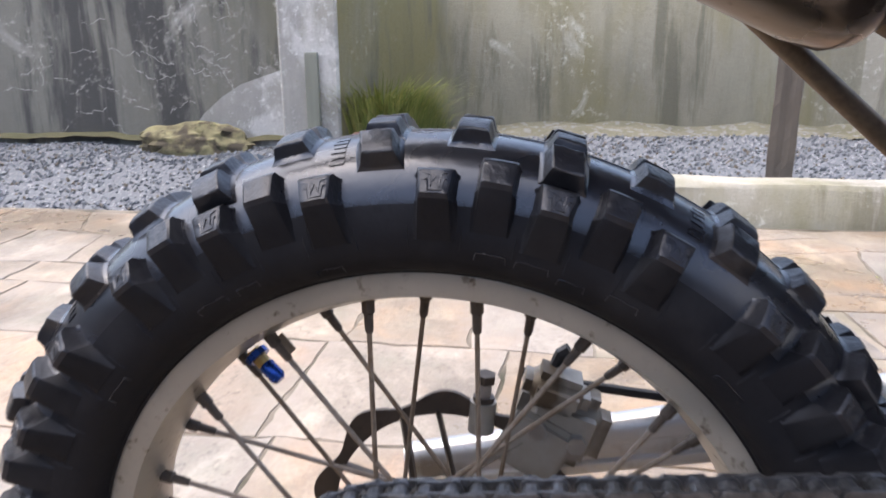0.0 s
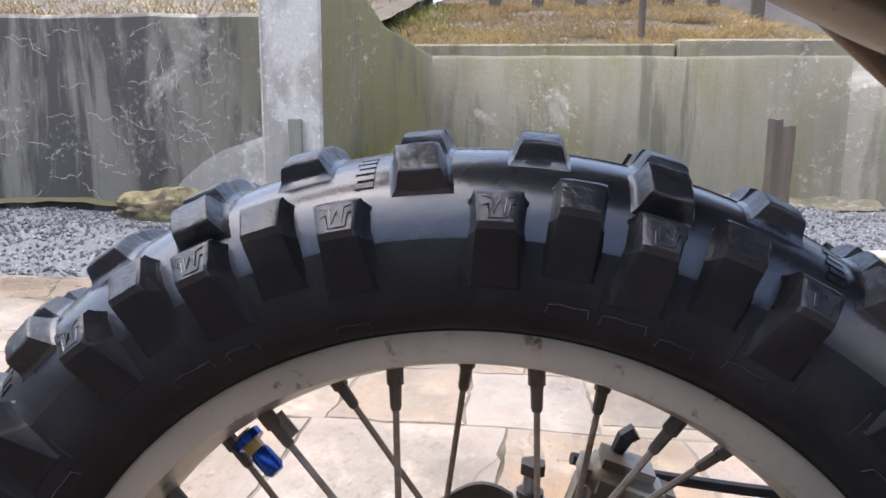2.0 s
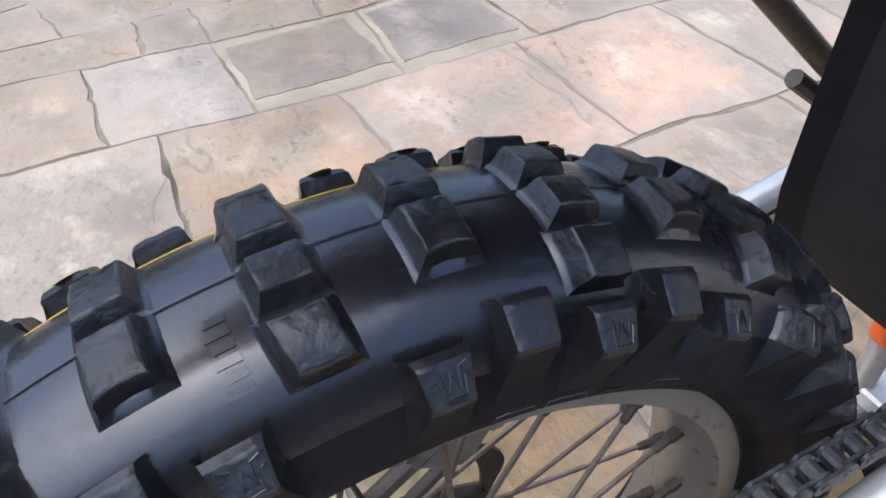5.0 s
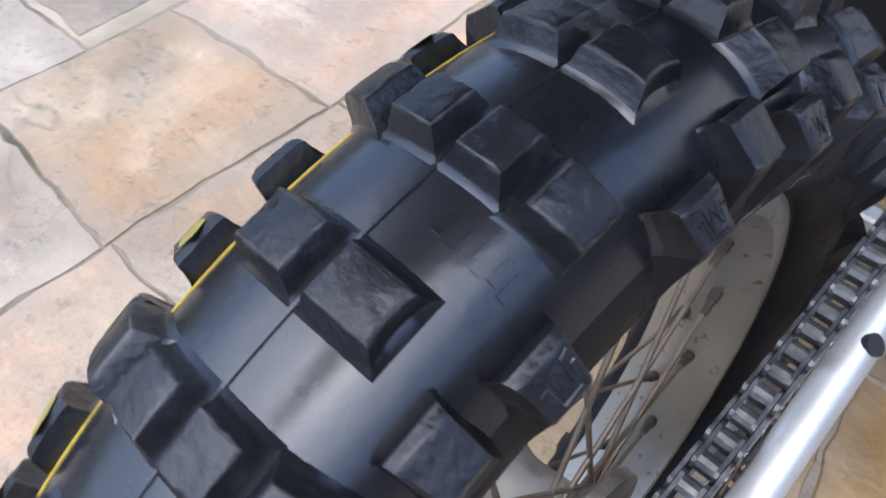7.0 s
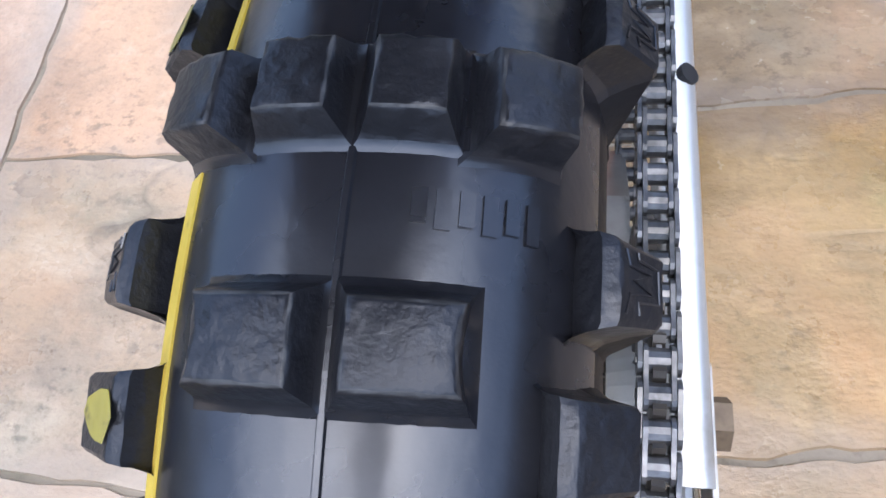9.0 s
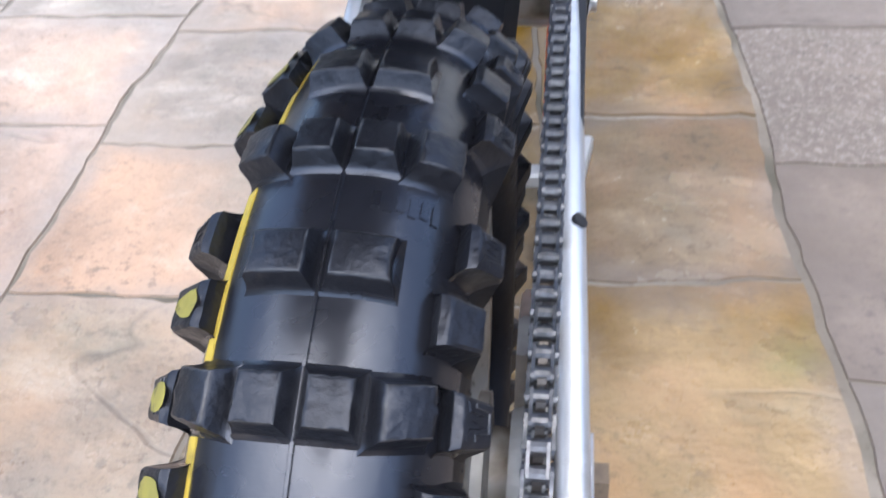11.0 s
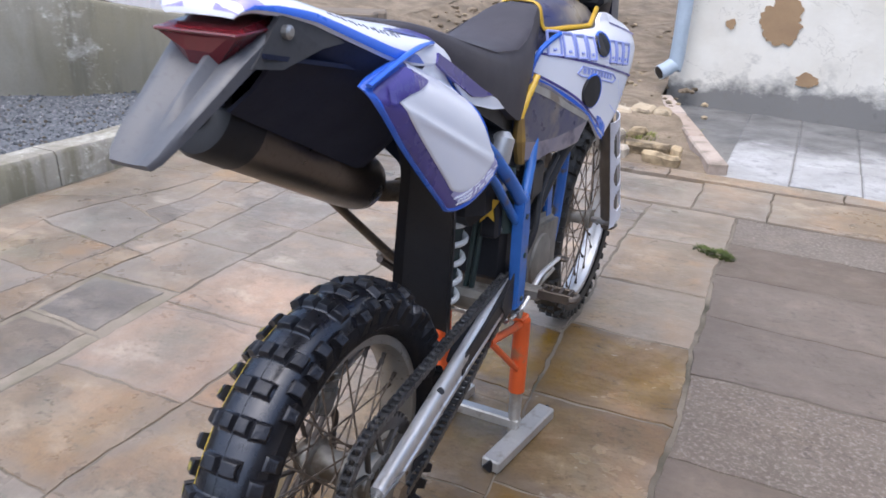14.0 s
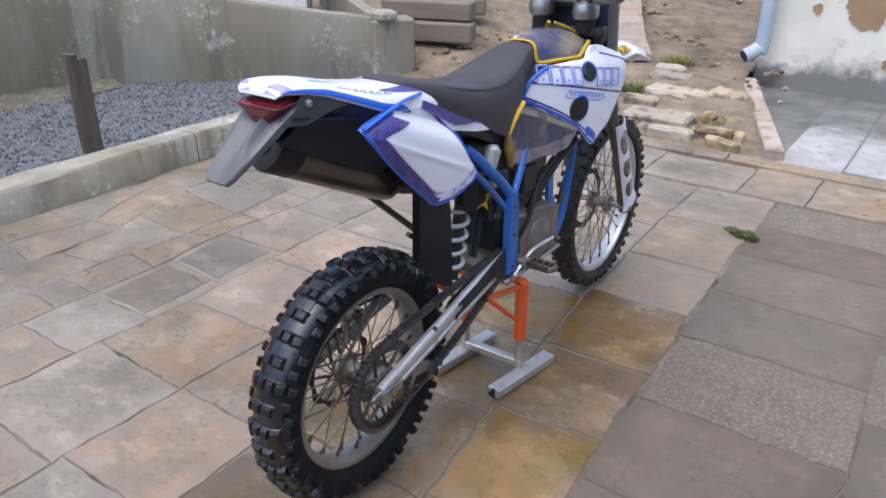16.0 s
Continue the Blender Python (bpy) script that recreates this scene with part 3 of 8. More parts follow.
def box(bm, lo, hi, bevel=0.0, turn=None, segments=1):
    """A box from lo to hi, its edges rounded; turn is a matrix about its middle."""
    g = bmesh.ops.create_cube(bm, size=1)
    mid = (Vector(lo) + Vector(hi)) / 2
    size = Vector(hi) - Vector(lo)
    bmesh.ops.scale(bm, vec=size, verts=g["verts"])
    if bevel:
        es = {e for v in g["verts"] for e in v.link_edges}
        r = bmesh.ops.bevel(bm, geom=list(es), offset=bevel, segments=segments, affect="EDGES")
        vs = list({v for f in r["faces"] for v in f.verts})
        vs = list({v for v in vs} | {v for f in r["faces"] for e in f.edges for ff in e.link_faces for v in ff.verts})
    else:
        vs = g["verts"]
    if turn is not None:
        bmesh.ops.transform(bm, matrix=turn, verts=vs)
    bmesh.ops.translate(bm, vec=mid, verts=vs)
    return bm


def boxed(lo, hi, bevel=0.0, turn=None, segments=1):
    return box(bmesh.new(), lo, hi, bevel, turn, segments)


def sweep(bm, pts, radius, sides=10, closed=False, flat=1.0, caps=True):
    """A tube along pts; radius is a number or one for each point; flat squashes its second axis."""
    pts = [Vector(p) for p in pts]
    n = len(pts)
    rad = radius if isinstance(radius, (list, tuple)) else [radius] * n
    up = Vector((0, 0, 1))
    rings = []
    last = None
    for i, p in enumerate(pts):
        a = pts[(i - 1) % n] if closed or i else pts[0]
        c = pts[(i + 1) % n] if closed or i < n - 1 else pts[-1]
        d = (c - a).normalized()
        if last is None:
            u = d.cross(up if abs(d.z) < 0.9 else Vector((0, 1, 0))).normalized()
        else:
            u = (last - d * last.dot(d)).normalized()
        last = u
        v = d.cross(u)
        rings.append([bm.verts.new(p + (u * math.cos(k * 2 * math.pi / sides) + v * flat * math.sin(k * 2 * math.pi / sides)) * rad[i]) for k in range(sides)])
    for i in range(n if closed else n - 1):
        r0, r1 = rings[i], rings[(i + 1) % n]
        for k in range(sides):
            bm.faces.new((r0[k], r0[(k + 1) % sides], r1[(k + 1) % sides], r1[k]))
    if caps and not closed:
        bm.faces.new(rings[0])
        bm.faces.new(rings[-1])
    return bm


def tube(pts, radius, sides=10, closed=False, flat=1.0):
    return sweep(bmesh.new(), pts, radius, sides, closed, flat)


def lathe(bm, profile, centre, steps=96, closed=False):
    """Turns a profile of (x, r) about the line through centre along x."""
    rings = []
    for x, r in profile:
        rings.append([bm.verts.new((centre[0] + x, centre[1] + r * math.sin(2 * math.pi * k / steps), centre[2] + r * math.cos(2 * math.pi * k / steps))) for k in range(steps)])
    m = len(rings)
    for i in range(m if closed else m - 1):
        a, c = rings[i], rings[(i + 1) % m]
        for k in range(steps):
            bm.faces.new((a[k], a[(k + 1) % steps], c[(k + 1) % steps], c[k]))
    return bm


def slab(bm, outline, thick, bevel=0.0):
    """A plate: outline is a ring of 3D points, thick is the vector to its other face."""
    a = [bm.verts.new(p) for p in outline]
    c = [bm.verts.new(Vector(p) + Vector(thick)) for p in outline]
    n = len(a)
    f1, f2 = bm.faces.new(a), bm.faces.new(list(reversed(c)))
    for k in range(n):
        bm.faces.new((a[k], c[k], c[(k + 1) % n], a[(k + 1) % n]))
    if bevel:
        es = list({e for f in (f1, f2) for e in f.edges})
        bmesh.ops.bevel(bm, geom=es, offset=bevel, segments=2, affect="EDGES")
    return bm


def loft(bm, sections, closed_ring=True, caps=True):
    """Skins rings of equal length."""
    rings = [[bm.verts.new(p) for p in s] for s in sections]
    n = len(rings[0])
    for a, c in zip(rings, rings[1:]):
        for k in range(n if closed_ring else n - 1):
            bm.faces.new((a[k], a[(k + 1) % n], c[(k + 1) % n], c[k]))
    if caps:
        bm.faces.new(rings[0])
        bm.faces.new(rings[-1])
    return bm


def smooth_line(pts, steps=6):
    """A rounded line through pts."""
    pts = [Vector(p) for p in pts]
    out = []
    for i in range(len(pts) - 1):
        p0, p1, p2, p3 = pts[max(i - 1, 0)], pts[i], pts[i + 1], pts[min(i + 2, len(pts) - 1)]
        for k in range(steps):
            t = k / steps
            out.append(0.5 * ((2 * p1) + (p2 - p0) * t + (2 * p0 - 5 * p1 + 4 * p2 - p3) * t * t + (3 * p1 - p0 - 3 * p2 + p3) * t ** 3))
    out.append(pts[-1])
    return out


def bilinear(corners, nu, nv, lift=None):
    """A grid over four corners (a, b, c, d in a ring), with lift(p) as an added vector."""
    bm = bmesh.new()
    a, b, c, d = [Vector(p) for p in corners]
    g = []
    for j in range(nv + 1):
        row = []
        for i in range(nu + 1):
            u, v = i / nu, j / nv
            p = (a * (1 - u) + b * u) * (1 - v) + (d * (1 - u) + c * u) * v
            row.append(bm.verts.new(p + lift(p) if lift else p))
        g.append(row)
    for j in range(nv):
        for i in range(nu):
            bm.faces.new((g[j][i], g[j][i + 1], g[j + 1][i + 1], g[j + 1][i]))
    return bm


# ---------------- the setting ----------------
rng = random.Random(7)


def rough_z(p, amount, scale):
    return noise.noise(Vector(p) * scale) * amount


def terrain(x, y):
    """Height of the earth behind the walls and up the slope ahead."""
    bank = 0.98 + 0.19 * max(0.0, -x - 4.1)
    ahead = 0.0 + 0.06 * max(0.0, y - 3.4)
    drop = min(1.0, max(0.0, (y - 1.7) / 2.2))
    side = min(1.0, max(0.0, (-x - 1.6) / 1.3))
    low = ahead + side * (0.3 + 0.1 * max(0.0, -x - 2.9))
    return bank * (1 - drop) + low * drop


def slope_edge(y):
    """The slope ends on the edging beside the house."""
    return max(-0.42, 0.2 - 0.368 * (y - 3.46))


bm = bmesh.new()
for a, c, d, e in (((-400, -400), (400, -400), (400, 400), (-400, 400)),):
    bm.faces.new([bm.verts.new((x, y, -0.05)) for x, y in (a, c, d, e)])
setting("ground", bm, SOIL, "bare brown earth round the yard", "ground")

# bank behind the retaining walls
bm = bilinear(((-3.62, -16, 0), (-3.62, -0.95, 0), (-24, -0.95, 0), (-24, -16, 0)), 70, 60,
              lambda p: Vector((0, 0, 0.1 + terrain(min(p.x, -4.1), p.y) + 0.03 + rough_z(p, 0.05, 2.0) + 0.0)))
setting("earth_bank", bm, DARK_SOIL, "brown earth bank behind the concrete wall", "bank", True)
bm = bilinear(((-4.12, -0.95, 0), (-4.12, 1.75, 0), (-24, 1.75, 0), (-24, -0.95, 0)), 80, 24,
              lambda p: Vector((0, 0, terrain(p.x, p.y) + 0.02 + rough_z(p, 0.05, 2.0))))
setting("grass_bank", bm, DARK_SOIL, "earth bank under dry grass above the wall", "bank", True)
bm = bilinear(((-2.9, 3.42, 0), (0.1, 3.42, 0), (0.1, 30, 0), (-2.9, 30, 0)), 40, 110,
              lambda p: Vector(((p.x + 2.9) / 3.0 * (slope_edge(p.y) + 2.9) - 2.9 - p.x, 0, (terrain(p.x, p.y) + 0.01 + rough_z(p, 0.07, 1.7) * min(1, (p.y - 3.4)) + rough_z(p, 0.02, 9)) * min(1.0, (p.y - 3.42) / 0.7))))
setting("dirt_slope", bm, SOIL, "rising slope of bare brown soil with rubble", "slope", True)
bm = bmesh.new()
side_rows = []
for j in range(60):
    y = 1.75 + j * 0.45
    x1 = -4.12 + (y - 1.75) / 1.85 * 1.2 if y < 3.6 else -2.88
    side_rows.append([bm.verts.new((x1 - (i / 20) ** 1.6 * 20, y, terrain(x1 - (i / 20) ** 1.6 * 20, y) + 0.0 + rough_z((x1 - i, y, 0), 0.05, 2))) for i in range(21)])
for a, c in zip(side_rows, side_rows[1:]):
    for i in range(20):
        bm.faces.new((a[i], a[i + 1], c[i + 1], c[i]))
setting("upper_earth", bm, SOIL, "brown earth above the low end of the wall", "ground", True)


def wall_strip(name, line, bottom, tops, thick, material, label):
    """An upright wall along a line of (x, y); its top follows tops; thick goes to the left of the line."""
    bm = bmesh.new()
    fine = []
    for (p, t0), (q, t1) in zip(zip(line, tops), zip(line[1:], tops[1:])):
        n = max(2, int((Vector(q) - Vector(p)).length / 0.12))
        fine += [(Vector(p).lerp(Vector(q), k / n), t0 + (t1 - t0) * k / n) for k in range(n)]
    fine.append((Vector(line[-1]), tops[-1]))
    secs = []
    for i, (p, t) in enumerate(fine):
        a, c = fine[max(i - 1, 0)][0], fine[min(i + 1, len(fine) - 1)][0]
        d = (c - a).normalized()
        nrm = Vector((-d.y, d.x)) * thick
        w = rough_z((p.x, p.y, 0), 0.012, 3)
        tz = t + rough_z((p.x, p.y, 5), 0.012, 4)
        secs.append([(p.x, p.y, bottom), (p.x + w, p.y, bottom + (tz - bottom) * 0.5), (p.x, p.y, tz - 0.02), (p.x + nrm.x * 0.08, p.y + nrm.y * 0.08, tz), (p.x + nrm.x, p.y + nrm.y, tz), (p.x + nrm.x, p.y + nrm.y, bottom)])
    loft(bm, secs)
    return setting(name, bm, material, label, "wall", True)


wall_strip("wall_west", [(-3.45, -16.0), (-3.45, -1.24)], -0.05, [1.16, 1.15], 0.3, CONCRETE_DARK, "black-stained concrete retaining wall with white lime cracks")
bm = boxed((-3.5, -1.24, -0.05), (-3.27, -0.94, 1.95), 0.012)
setting("wall_pillar", bm, CONCRETE_PALE, "pale rough concrete pillar in the retaining wall", "pillar")
ob = new("loose_timber", mesh_of(boxed((-3.266, -1.1, 0.1), (-3.238, -1.035, 0.64), 0.004), "loose_timber", SLAT_GREY))
tagged(ob, "grey-green timber slat standing against the pillar", "timber")
wall_strip("wall_wing", [(-3.29, -0.94), (-3.5, -0.86), (-3.8, -0.72), (-4.02, -0.5)], -0.05, [1.55, 1.36, 1.12, 0.98], 0.16, CONCRETE, "stained concrete wing wall sloping down from the pillar")
wall_strip("wall_back", [(-4.02, -0.5), (-4.02, 1.75)], -0.05, [0.98, 0.98], 0.2, CONCRETE, "grey concrete retaining wall with green-brown streaks")
wall_strip("wall_low_end", [(-4.02, 1.75), (-3.6, 2.3), (-2.75, 3.62)], -0.05, [1.0, 0.78, 0.5], 0.18, CONCRETE_GREY, "low weathered concrete wall with a rounded top")
bm = boxed((-4.3, -0.62, 0.95), (-4.1, 0.84, 1.05), 0.01)
setting("coping", bm, CONCRETE, "long concrete coping block on the retaining wall", "coping")
bm = boxed((-4.32, 0.85, 0.95), (-4.09, 2.0, 1.075), 0.012)
setting("coping", bm, CONCRETE, "raised concrete coping block on the retaining wall", "coping")
bm = boxed((-2.87, 3.45, -0.05), (-2.68, 3.8, 0.53), 0.02, Matrix.Rotation(radians(-30), 4, "Z"))
setting("wall_end_post", bm, CONCRETE_GREY, "squat concrete post ending the low wall", "post")

wall_strip("wall_return", [(-2.86, 3.66), (-3.37, 3.94), (-3.97, 4.26)], 0.1, [0.54, 0.60, 0.66], 0.12, CONCRETE_GREY, "narrow concrete wall running back from the low end")
# two unseen walls, added only to block low sky light
wall_strip("wall_east", [(4.55, 4.75), (4.55, -9.0)], -0.05, [2.3, 2.3], -0.3, BLOCKER_WALL, "unseen plain wall added to block low sky light from the east")
wall_strip("wall_south", [(4.55, -9.0), (-3.5, -9.0)], -0.05, [2.3, 2.3], -0.3, BLOCKER_WALL, "unseen plain wall added to block low sky light from the south")

# lime-filled cracks on the stained wall: thin crooked ridges
bm = bmesh.new()
for cy, cz, n, spread_y in ((-2.1, 0.45, 12, 0.5), (-1.75, 0.42, 10, 0.45), (-2.55, 0.9, 5, 0.2), (-1.5, 0.72, 4, 0.3), (-1.95, 0.95, 3, 0.15), (-2.4, 0.3, 6, 0.4), (-1.45, 0.95, 3, 0.2)):
    for _ in range(n):
        y, z = cy + rng.uniform(-1, 1) * spread_y, cz + rng.uniform(-0.22, 0.22)
        ang = rng.choice((0, 0, 3.1, 3.1, 1.5)) + rng.uniform(-0.5, 0.5)
        pts = []
        for k in range(rng.randint(6, 20)):
            pts.append((-3.4465, y, z))
            turn = ang + rng.uniform(-0.95, 0.95)
            ang += rng.uniform(-0.18, 0.18)
            y, z = min(y + 0.013 * math.cos(turn), -1.27), min(max(z + 0.013 * math.sin(turn), 0.12), 1.1)
        sweep(bm, pts, [rng.uniform(0.0004, 0.0017) for _ in pts], 5)
ob = new("lime_crack", mesh_of(bm, "lime_crack", CRACK_MAT))
under(ob, bpy.data.objects["wall_west"])
ring = []
for k, (y, z) in enumerate(((-1.90, 0.1), (-1.83, 0.19), (-1.73, 0.32), (-1.62, 0.41), (-1.51, 0.475), (-1.38, 0.52), (-1.26, 0.555), (-1.26, 0.1))):
    ring.append((-3.4445, y, z + 0.01 * noise.noise(Vector((k * 1.7, 2, 0)))))
ob = new("render_patch", mesh_of(slab(bmesh.new(), ring, (-0.02, 0, 0)), "render_patch", CONCRETE_PALE))
under(ob, bpy.data.objects["wall_west"])

# gravel bed
def gravel_z(x, y):
    edge = min(1.0, max(0.0, (-x - 2.55) / 0.5))
    if y > -1.1:
        edge = 1.0
    return -0.02 + 0.135 * edge + 0.06 * min(1, max(0, (-x - 2.8))) + noise.noise(Vector((x, y, 0)) * 2.5) * 0.02


bm = bilinear(((-2.5, -9, 0), (-2.5, -1.12, 0), (-4.05, -1.12, 0), (-4.05, -9, 0)), 90, 24, lambda p: Vector((0, 0, gravel_z(p.x, p.y) + rough_z(p, 0.012, 22))))
setting("gravel_bed", bm, GRAVEL_MAT, "blue-grey crushed gravel sloping to the paving", "gravel", True)
bm = bilinear(((-2.66, -1.13, 0), (-2.66, 3.35, 0), (-4.1, 1.9, 0), (-4.1, -1.13, 0)), 70, 24, lambda p: Vector((0, 0, gravel_z(p.x, p.y) + rough_z(p, 0.012, 22))))
setting("gravel_bed", bm, GRAVEL_MAT, "blue-grey crushed gravel between kerb and wall", "gravel", True)
verts, faces = [], []
for k in range(15000):
    y = rng.uniform(-5.0, 3.0)
    x = rng.uniform(-2.72, -3.95) if y > -1.1 else rng.uniform(-2.52, -3.42)
    if y > 1.6 and x < -4.0 + (y - 1.7) * 0.66:
        continue
    s = rng.uniform(0.005, 0.0145)
    z = gravel_z(x, y) + rng.uniform(-0.2, 0.5) * s
    r = Euler((rng.uniform(0, 6), rng.uniform(0, 6), rng.uniform(0, 6))).to_matrix()
    b0 = len(verts)
    for v in ((1, 0, 0), (-0.9, 0.2, 0), (0, 1, 0.1), (0.1, -0.9, 0), (0, 0.1, 0.7), (0, 0, -0.7)):
        verts.append(tuple(Vector((x, y, z)) + r @ (Vector(v) * s)))
    for f in ((0, 2, 4), (2, 1, 4), (1, 3, 4), (3, 0, 4), (2, 0, 5), (1, 2, 5), (3, 1, 5), (0, 3, 5)):
        faces.append([b0 + i for i in f])
me = bpy.data.meshes.new("gravel_stones")
me.from_pydata(verts, [], faces)
for m in (GRAVEL_MAT, PALE_GRAVEL, EARTHY_GRAVEL):
    me.materials.append(m)
pick = [rng.choices((0, 1, 2), (0.70, 0.20, 0.10))[0] for _ in range(len(faces) // 8)]
me.polygons.foreach_set("material_index", [m for m in pick for _ in range(8)])
tagged(new("gravel_stones", me), "loose blue-grey gravel stones", "gravel", "", "stuff")

# kerb between the paving and the gravel, in cast lengths
kerb_y = [-1.08, 0.2, 1.5, 2.75, 3.3]
for a, c in zip(kerb_y, kerb_y[1:]):
    bm = bmesh.new()
    secs = []
    n = 10
    for k in range(n + 1):
        y = a + 0.004 + (c - a - 0.008) * k / n
        w = rough_z((0, y, 0), 0.012, 2.5)
        secs.append([(-2.53 + w, y, -0.04), (-2.535 + w, y, 0.145 + w), (-2.552, y, 0.165 + w), (-2.7, y, 0.165 + w), (-2.72, y, 0.15), (-2.72, y, -0.04)])
    loft(bm, secs)
    setting("kerb", bm, KERB_MAT, "mossy cast concrete kerb beside the gravel", "kerb", True)

# weathered split post behind the kerb
post = thing("timber_post", (-2.84, 1.04, 0.14), "weathered split grey timber post standing behind the kerb", "post")
foot, head = Vector((-2.84, 1.04, 0.09)), Vector((-2.86, 1.05, 0.65))
axis = (head - foot).normalized()
wide = Vector((0.25, 0.97, 0)) - axis * axis.dot(Vector((0.25, 0.97, 0)))
wide.normalize()
deep = axis.cross(wide)
for off, long, w in ((-0.026, 0.57, 0.054), (0.025, 0.54, 0.048)):
    bm = bmesh.new()
    secs = []
    for k in range(15):
        s = long * k / 14
        ring = []
        for i, (du, dv) in enumerate(((-1, -1), (0, -1.15), (1, -1), (1.1, 0), (1, 1), (0, 1.1), (-1, 1), (-1.05, 0))):
            j = rough_z((off * 40 + i, s * 9, i * 3.1), 0.007, 1.0)
            ring.append(foot + axis * (s + (0.012 * noise.noise(Vector((i, off * 30, 2))) if k == 14 else 0)) + wide * (off + du * w / 2 + j) + deep * (dv * 0.028 + j))
        secs.append(ring)
    loft(bm, secs)
    part("post_half", bm, WOOD_OLD, post)


def grass_blades(bm, x, y, z, count, height, spread, lean_amount=0.5, width=0.004):
    for _ in range(count):
        a = rng.uniform(0, 6.28)
        r = spread * math.sqrt(rng.random())
        px, py = x + r * math.cos(a), y + r * math.sin(a)
        h = height * rng.uniform(0.5, 1.15)
        d = Vector((math.cos(a), math.sin(a), 0)) * h * lean_amount * rng.uniform(0.2, 1.3)
        s = Vector((-math.sin(a), math.cos(a), 0)) * width
        p = Vector((px, py, z))
        q = p + d * 0.4 + Vector((0, 0, h * 0.7))
        e = p + d + Vector((0, 0, h * rng.uniform(0.7, 1.0)))
        v = [bm.verts.new(t) for t in (p - s, p + s, q + s * 0.7, q - s * 0.7, e)]
        bm.faces.new(v[:4])
        bm.faces.new((v[3], v[2], v[4]))


bm = bmesh.new()
for _ in range(2300):
    x, y = -4.25 - rng.random() ** 1.3 * 4.0, rng.uniform(-0.9, 2.2)
    if -0.95 < math.sin(x * 2.1 + y * 3.3) + 0.8 * noise.noise(Vector((x * 2, y * 2, 4))):
        grass_blades(bm, x, y, terrain(x, y) - 0.01, 18, 0.06, 0.13, 2.9, 0.0042)
for _ in range(420):
    x, y = -3.72 - rng.random() ** 1.4 * 3.5, rng.uniform(-5.5, -1.2)
    grass_blades(bm, x, y, 0.1 + terrain(min(x, -4.1), y) + 0.02, 14, 0.07, 0.14, 2.4, 0.0042)
ob = setting("dry_grass", bm, DRY_GRASS, "matted straw-coloured dry grass on the bank", "grass", kind="stuff")
bm = bmesh.new()
for x, y, z, n, h, s in ((-3.58, -0.8, 0.12, 2000, 0.4, 0.24), (-3.5, -0.66, 0.12, 700, 0.32, 0.16), (-3.72, -0.62, 0.12, 260, 0.22, 0.14), (-2.85, -0.78, 0.12, 160, 0.12, 0.1), (-2.95, -0.45, 0.12, 120, 0.1, 0.12), (-0.98, 5.18, 0.1, 200, 0.1, 0.13), (-0.3, 3.95, 0.03, 120, 0.04, 0.12), (-1.0, 4.35, 0.06, 120, 0.08, 0.12), (-0.02, 4.25, 0.02, 40, 0.05, 0.05)):
    grass_blades(bm, x, y, z, n, h, s, 0.7, 0.0035)
for _ in range(60):
    x, y = -4.6 - rng.random() * 3, rng.choice((-0.95, -0.75, 2.2)) + rng.uniform(-0.25, 0.25)
    grass_blades(bm, x, y, terrain(x, y), 16, 0.1, 0.15, 0.8, 0.006)
for cx, cy, n, s in ((-1.74, 1.17, 150, 0.1), (-1.86, 1.12, 120, 0.1), (-1.66, 1.24, 90, 0.06), (-2.3, 0.95, 160, 0.14), (-2.1, 0.9, 120, 0.12), (-1.95, 0.55, 80, 0.09), (-2.42, 1.4, 140, 0.09), (-2.44, 0.2, 140, 0.1), (-2.45, 2.1, 120, 0.08)):
    grass_blades(bm, cx, cy, -0.004, int(n * 1.6), 0.005, s * 0.8, 0.9, 0.0016)
setting("green_grass", bm, GREEN_GRASS, "tufts of green grass in joints and by the wall", "grass", kind="stuff")


bm = bmesh.new()
for x, y, n, spread in ((0.405, 2.28, 320, 0.055), (0.34, 2.3, 130, 0.04), (0.45, 2.25, 80, 0.03)):
    grass_blades(bm, x, y, 0.0, n, 0.014, spread, 0.8, 0.003)
setting("moss_clump", bm, MOSS_GREEN, "dark green moss clump in a paving joint", "moss", kind="stuff")


def rock(bm, centre, size, seed, squash=0.6, detail=2):
    g = bmesh.ops.create_icosphere(bm, subdivisions=detail, radius=1)
    for v in g["verts"]:
        n = 1 + 0.35 * noise.noise(v.co * 1.3 + Vector((seed, seed * 2, 0))) + 0.16 * noise.noise(v.co * 3.7 + Vector((seed, 0, seed))) + (0.11 * noise.noise(v.co * 9 + Vector((0, seed, 4))) if detail > 3 else 0)
        v.co = Vector((v.co.x * size[0] * n, v.co.y * size[1] * n, v.co.z * size[2] * n)) + Vector(centre)
    return bm


for c, s, m, lab in (((-3.32, -1.72, 0.165), (0.12, 0.3, 0.125), MOSS_ROCK, "low mossy boulder against the wall"), ((-2.73, -0.6, 0.2), (0.1, 0.2, 0.14), RED_STONE, "reddish brown rough stone behind the kerb"), ((-2.63, -0.87, 0.19), (0.05, 0.06, 0.045), PINK_BRICK, "small pale pinkish stone on the kerb")):
    bm = rock(bmesh.new(), c, s, c[1] * 3, detail=4)
    ob = new("boulder", mesh_of(bm, "boulder", m, True))
    tagged(ob, lab, "stone")

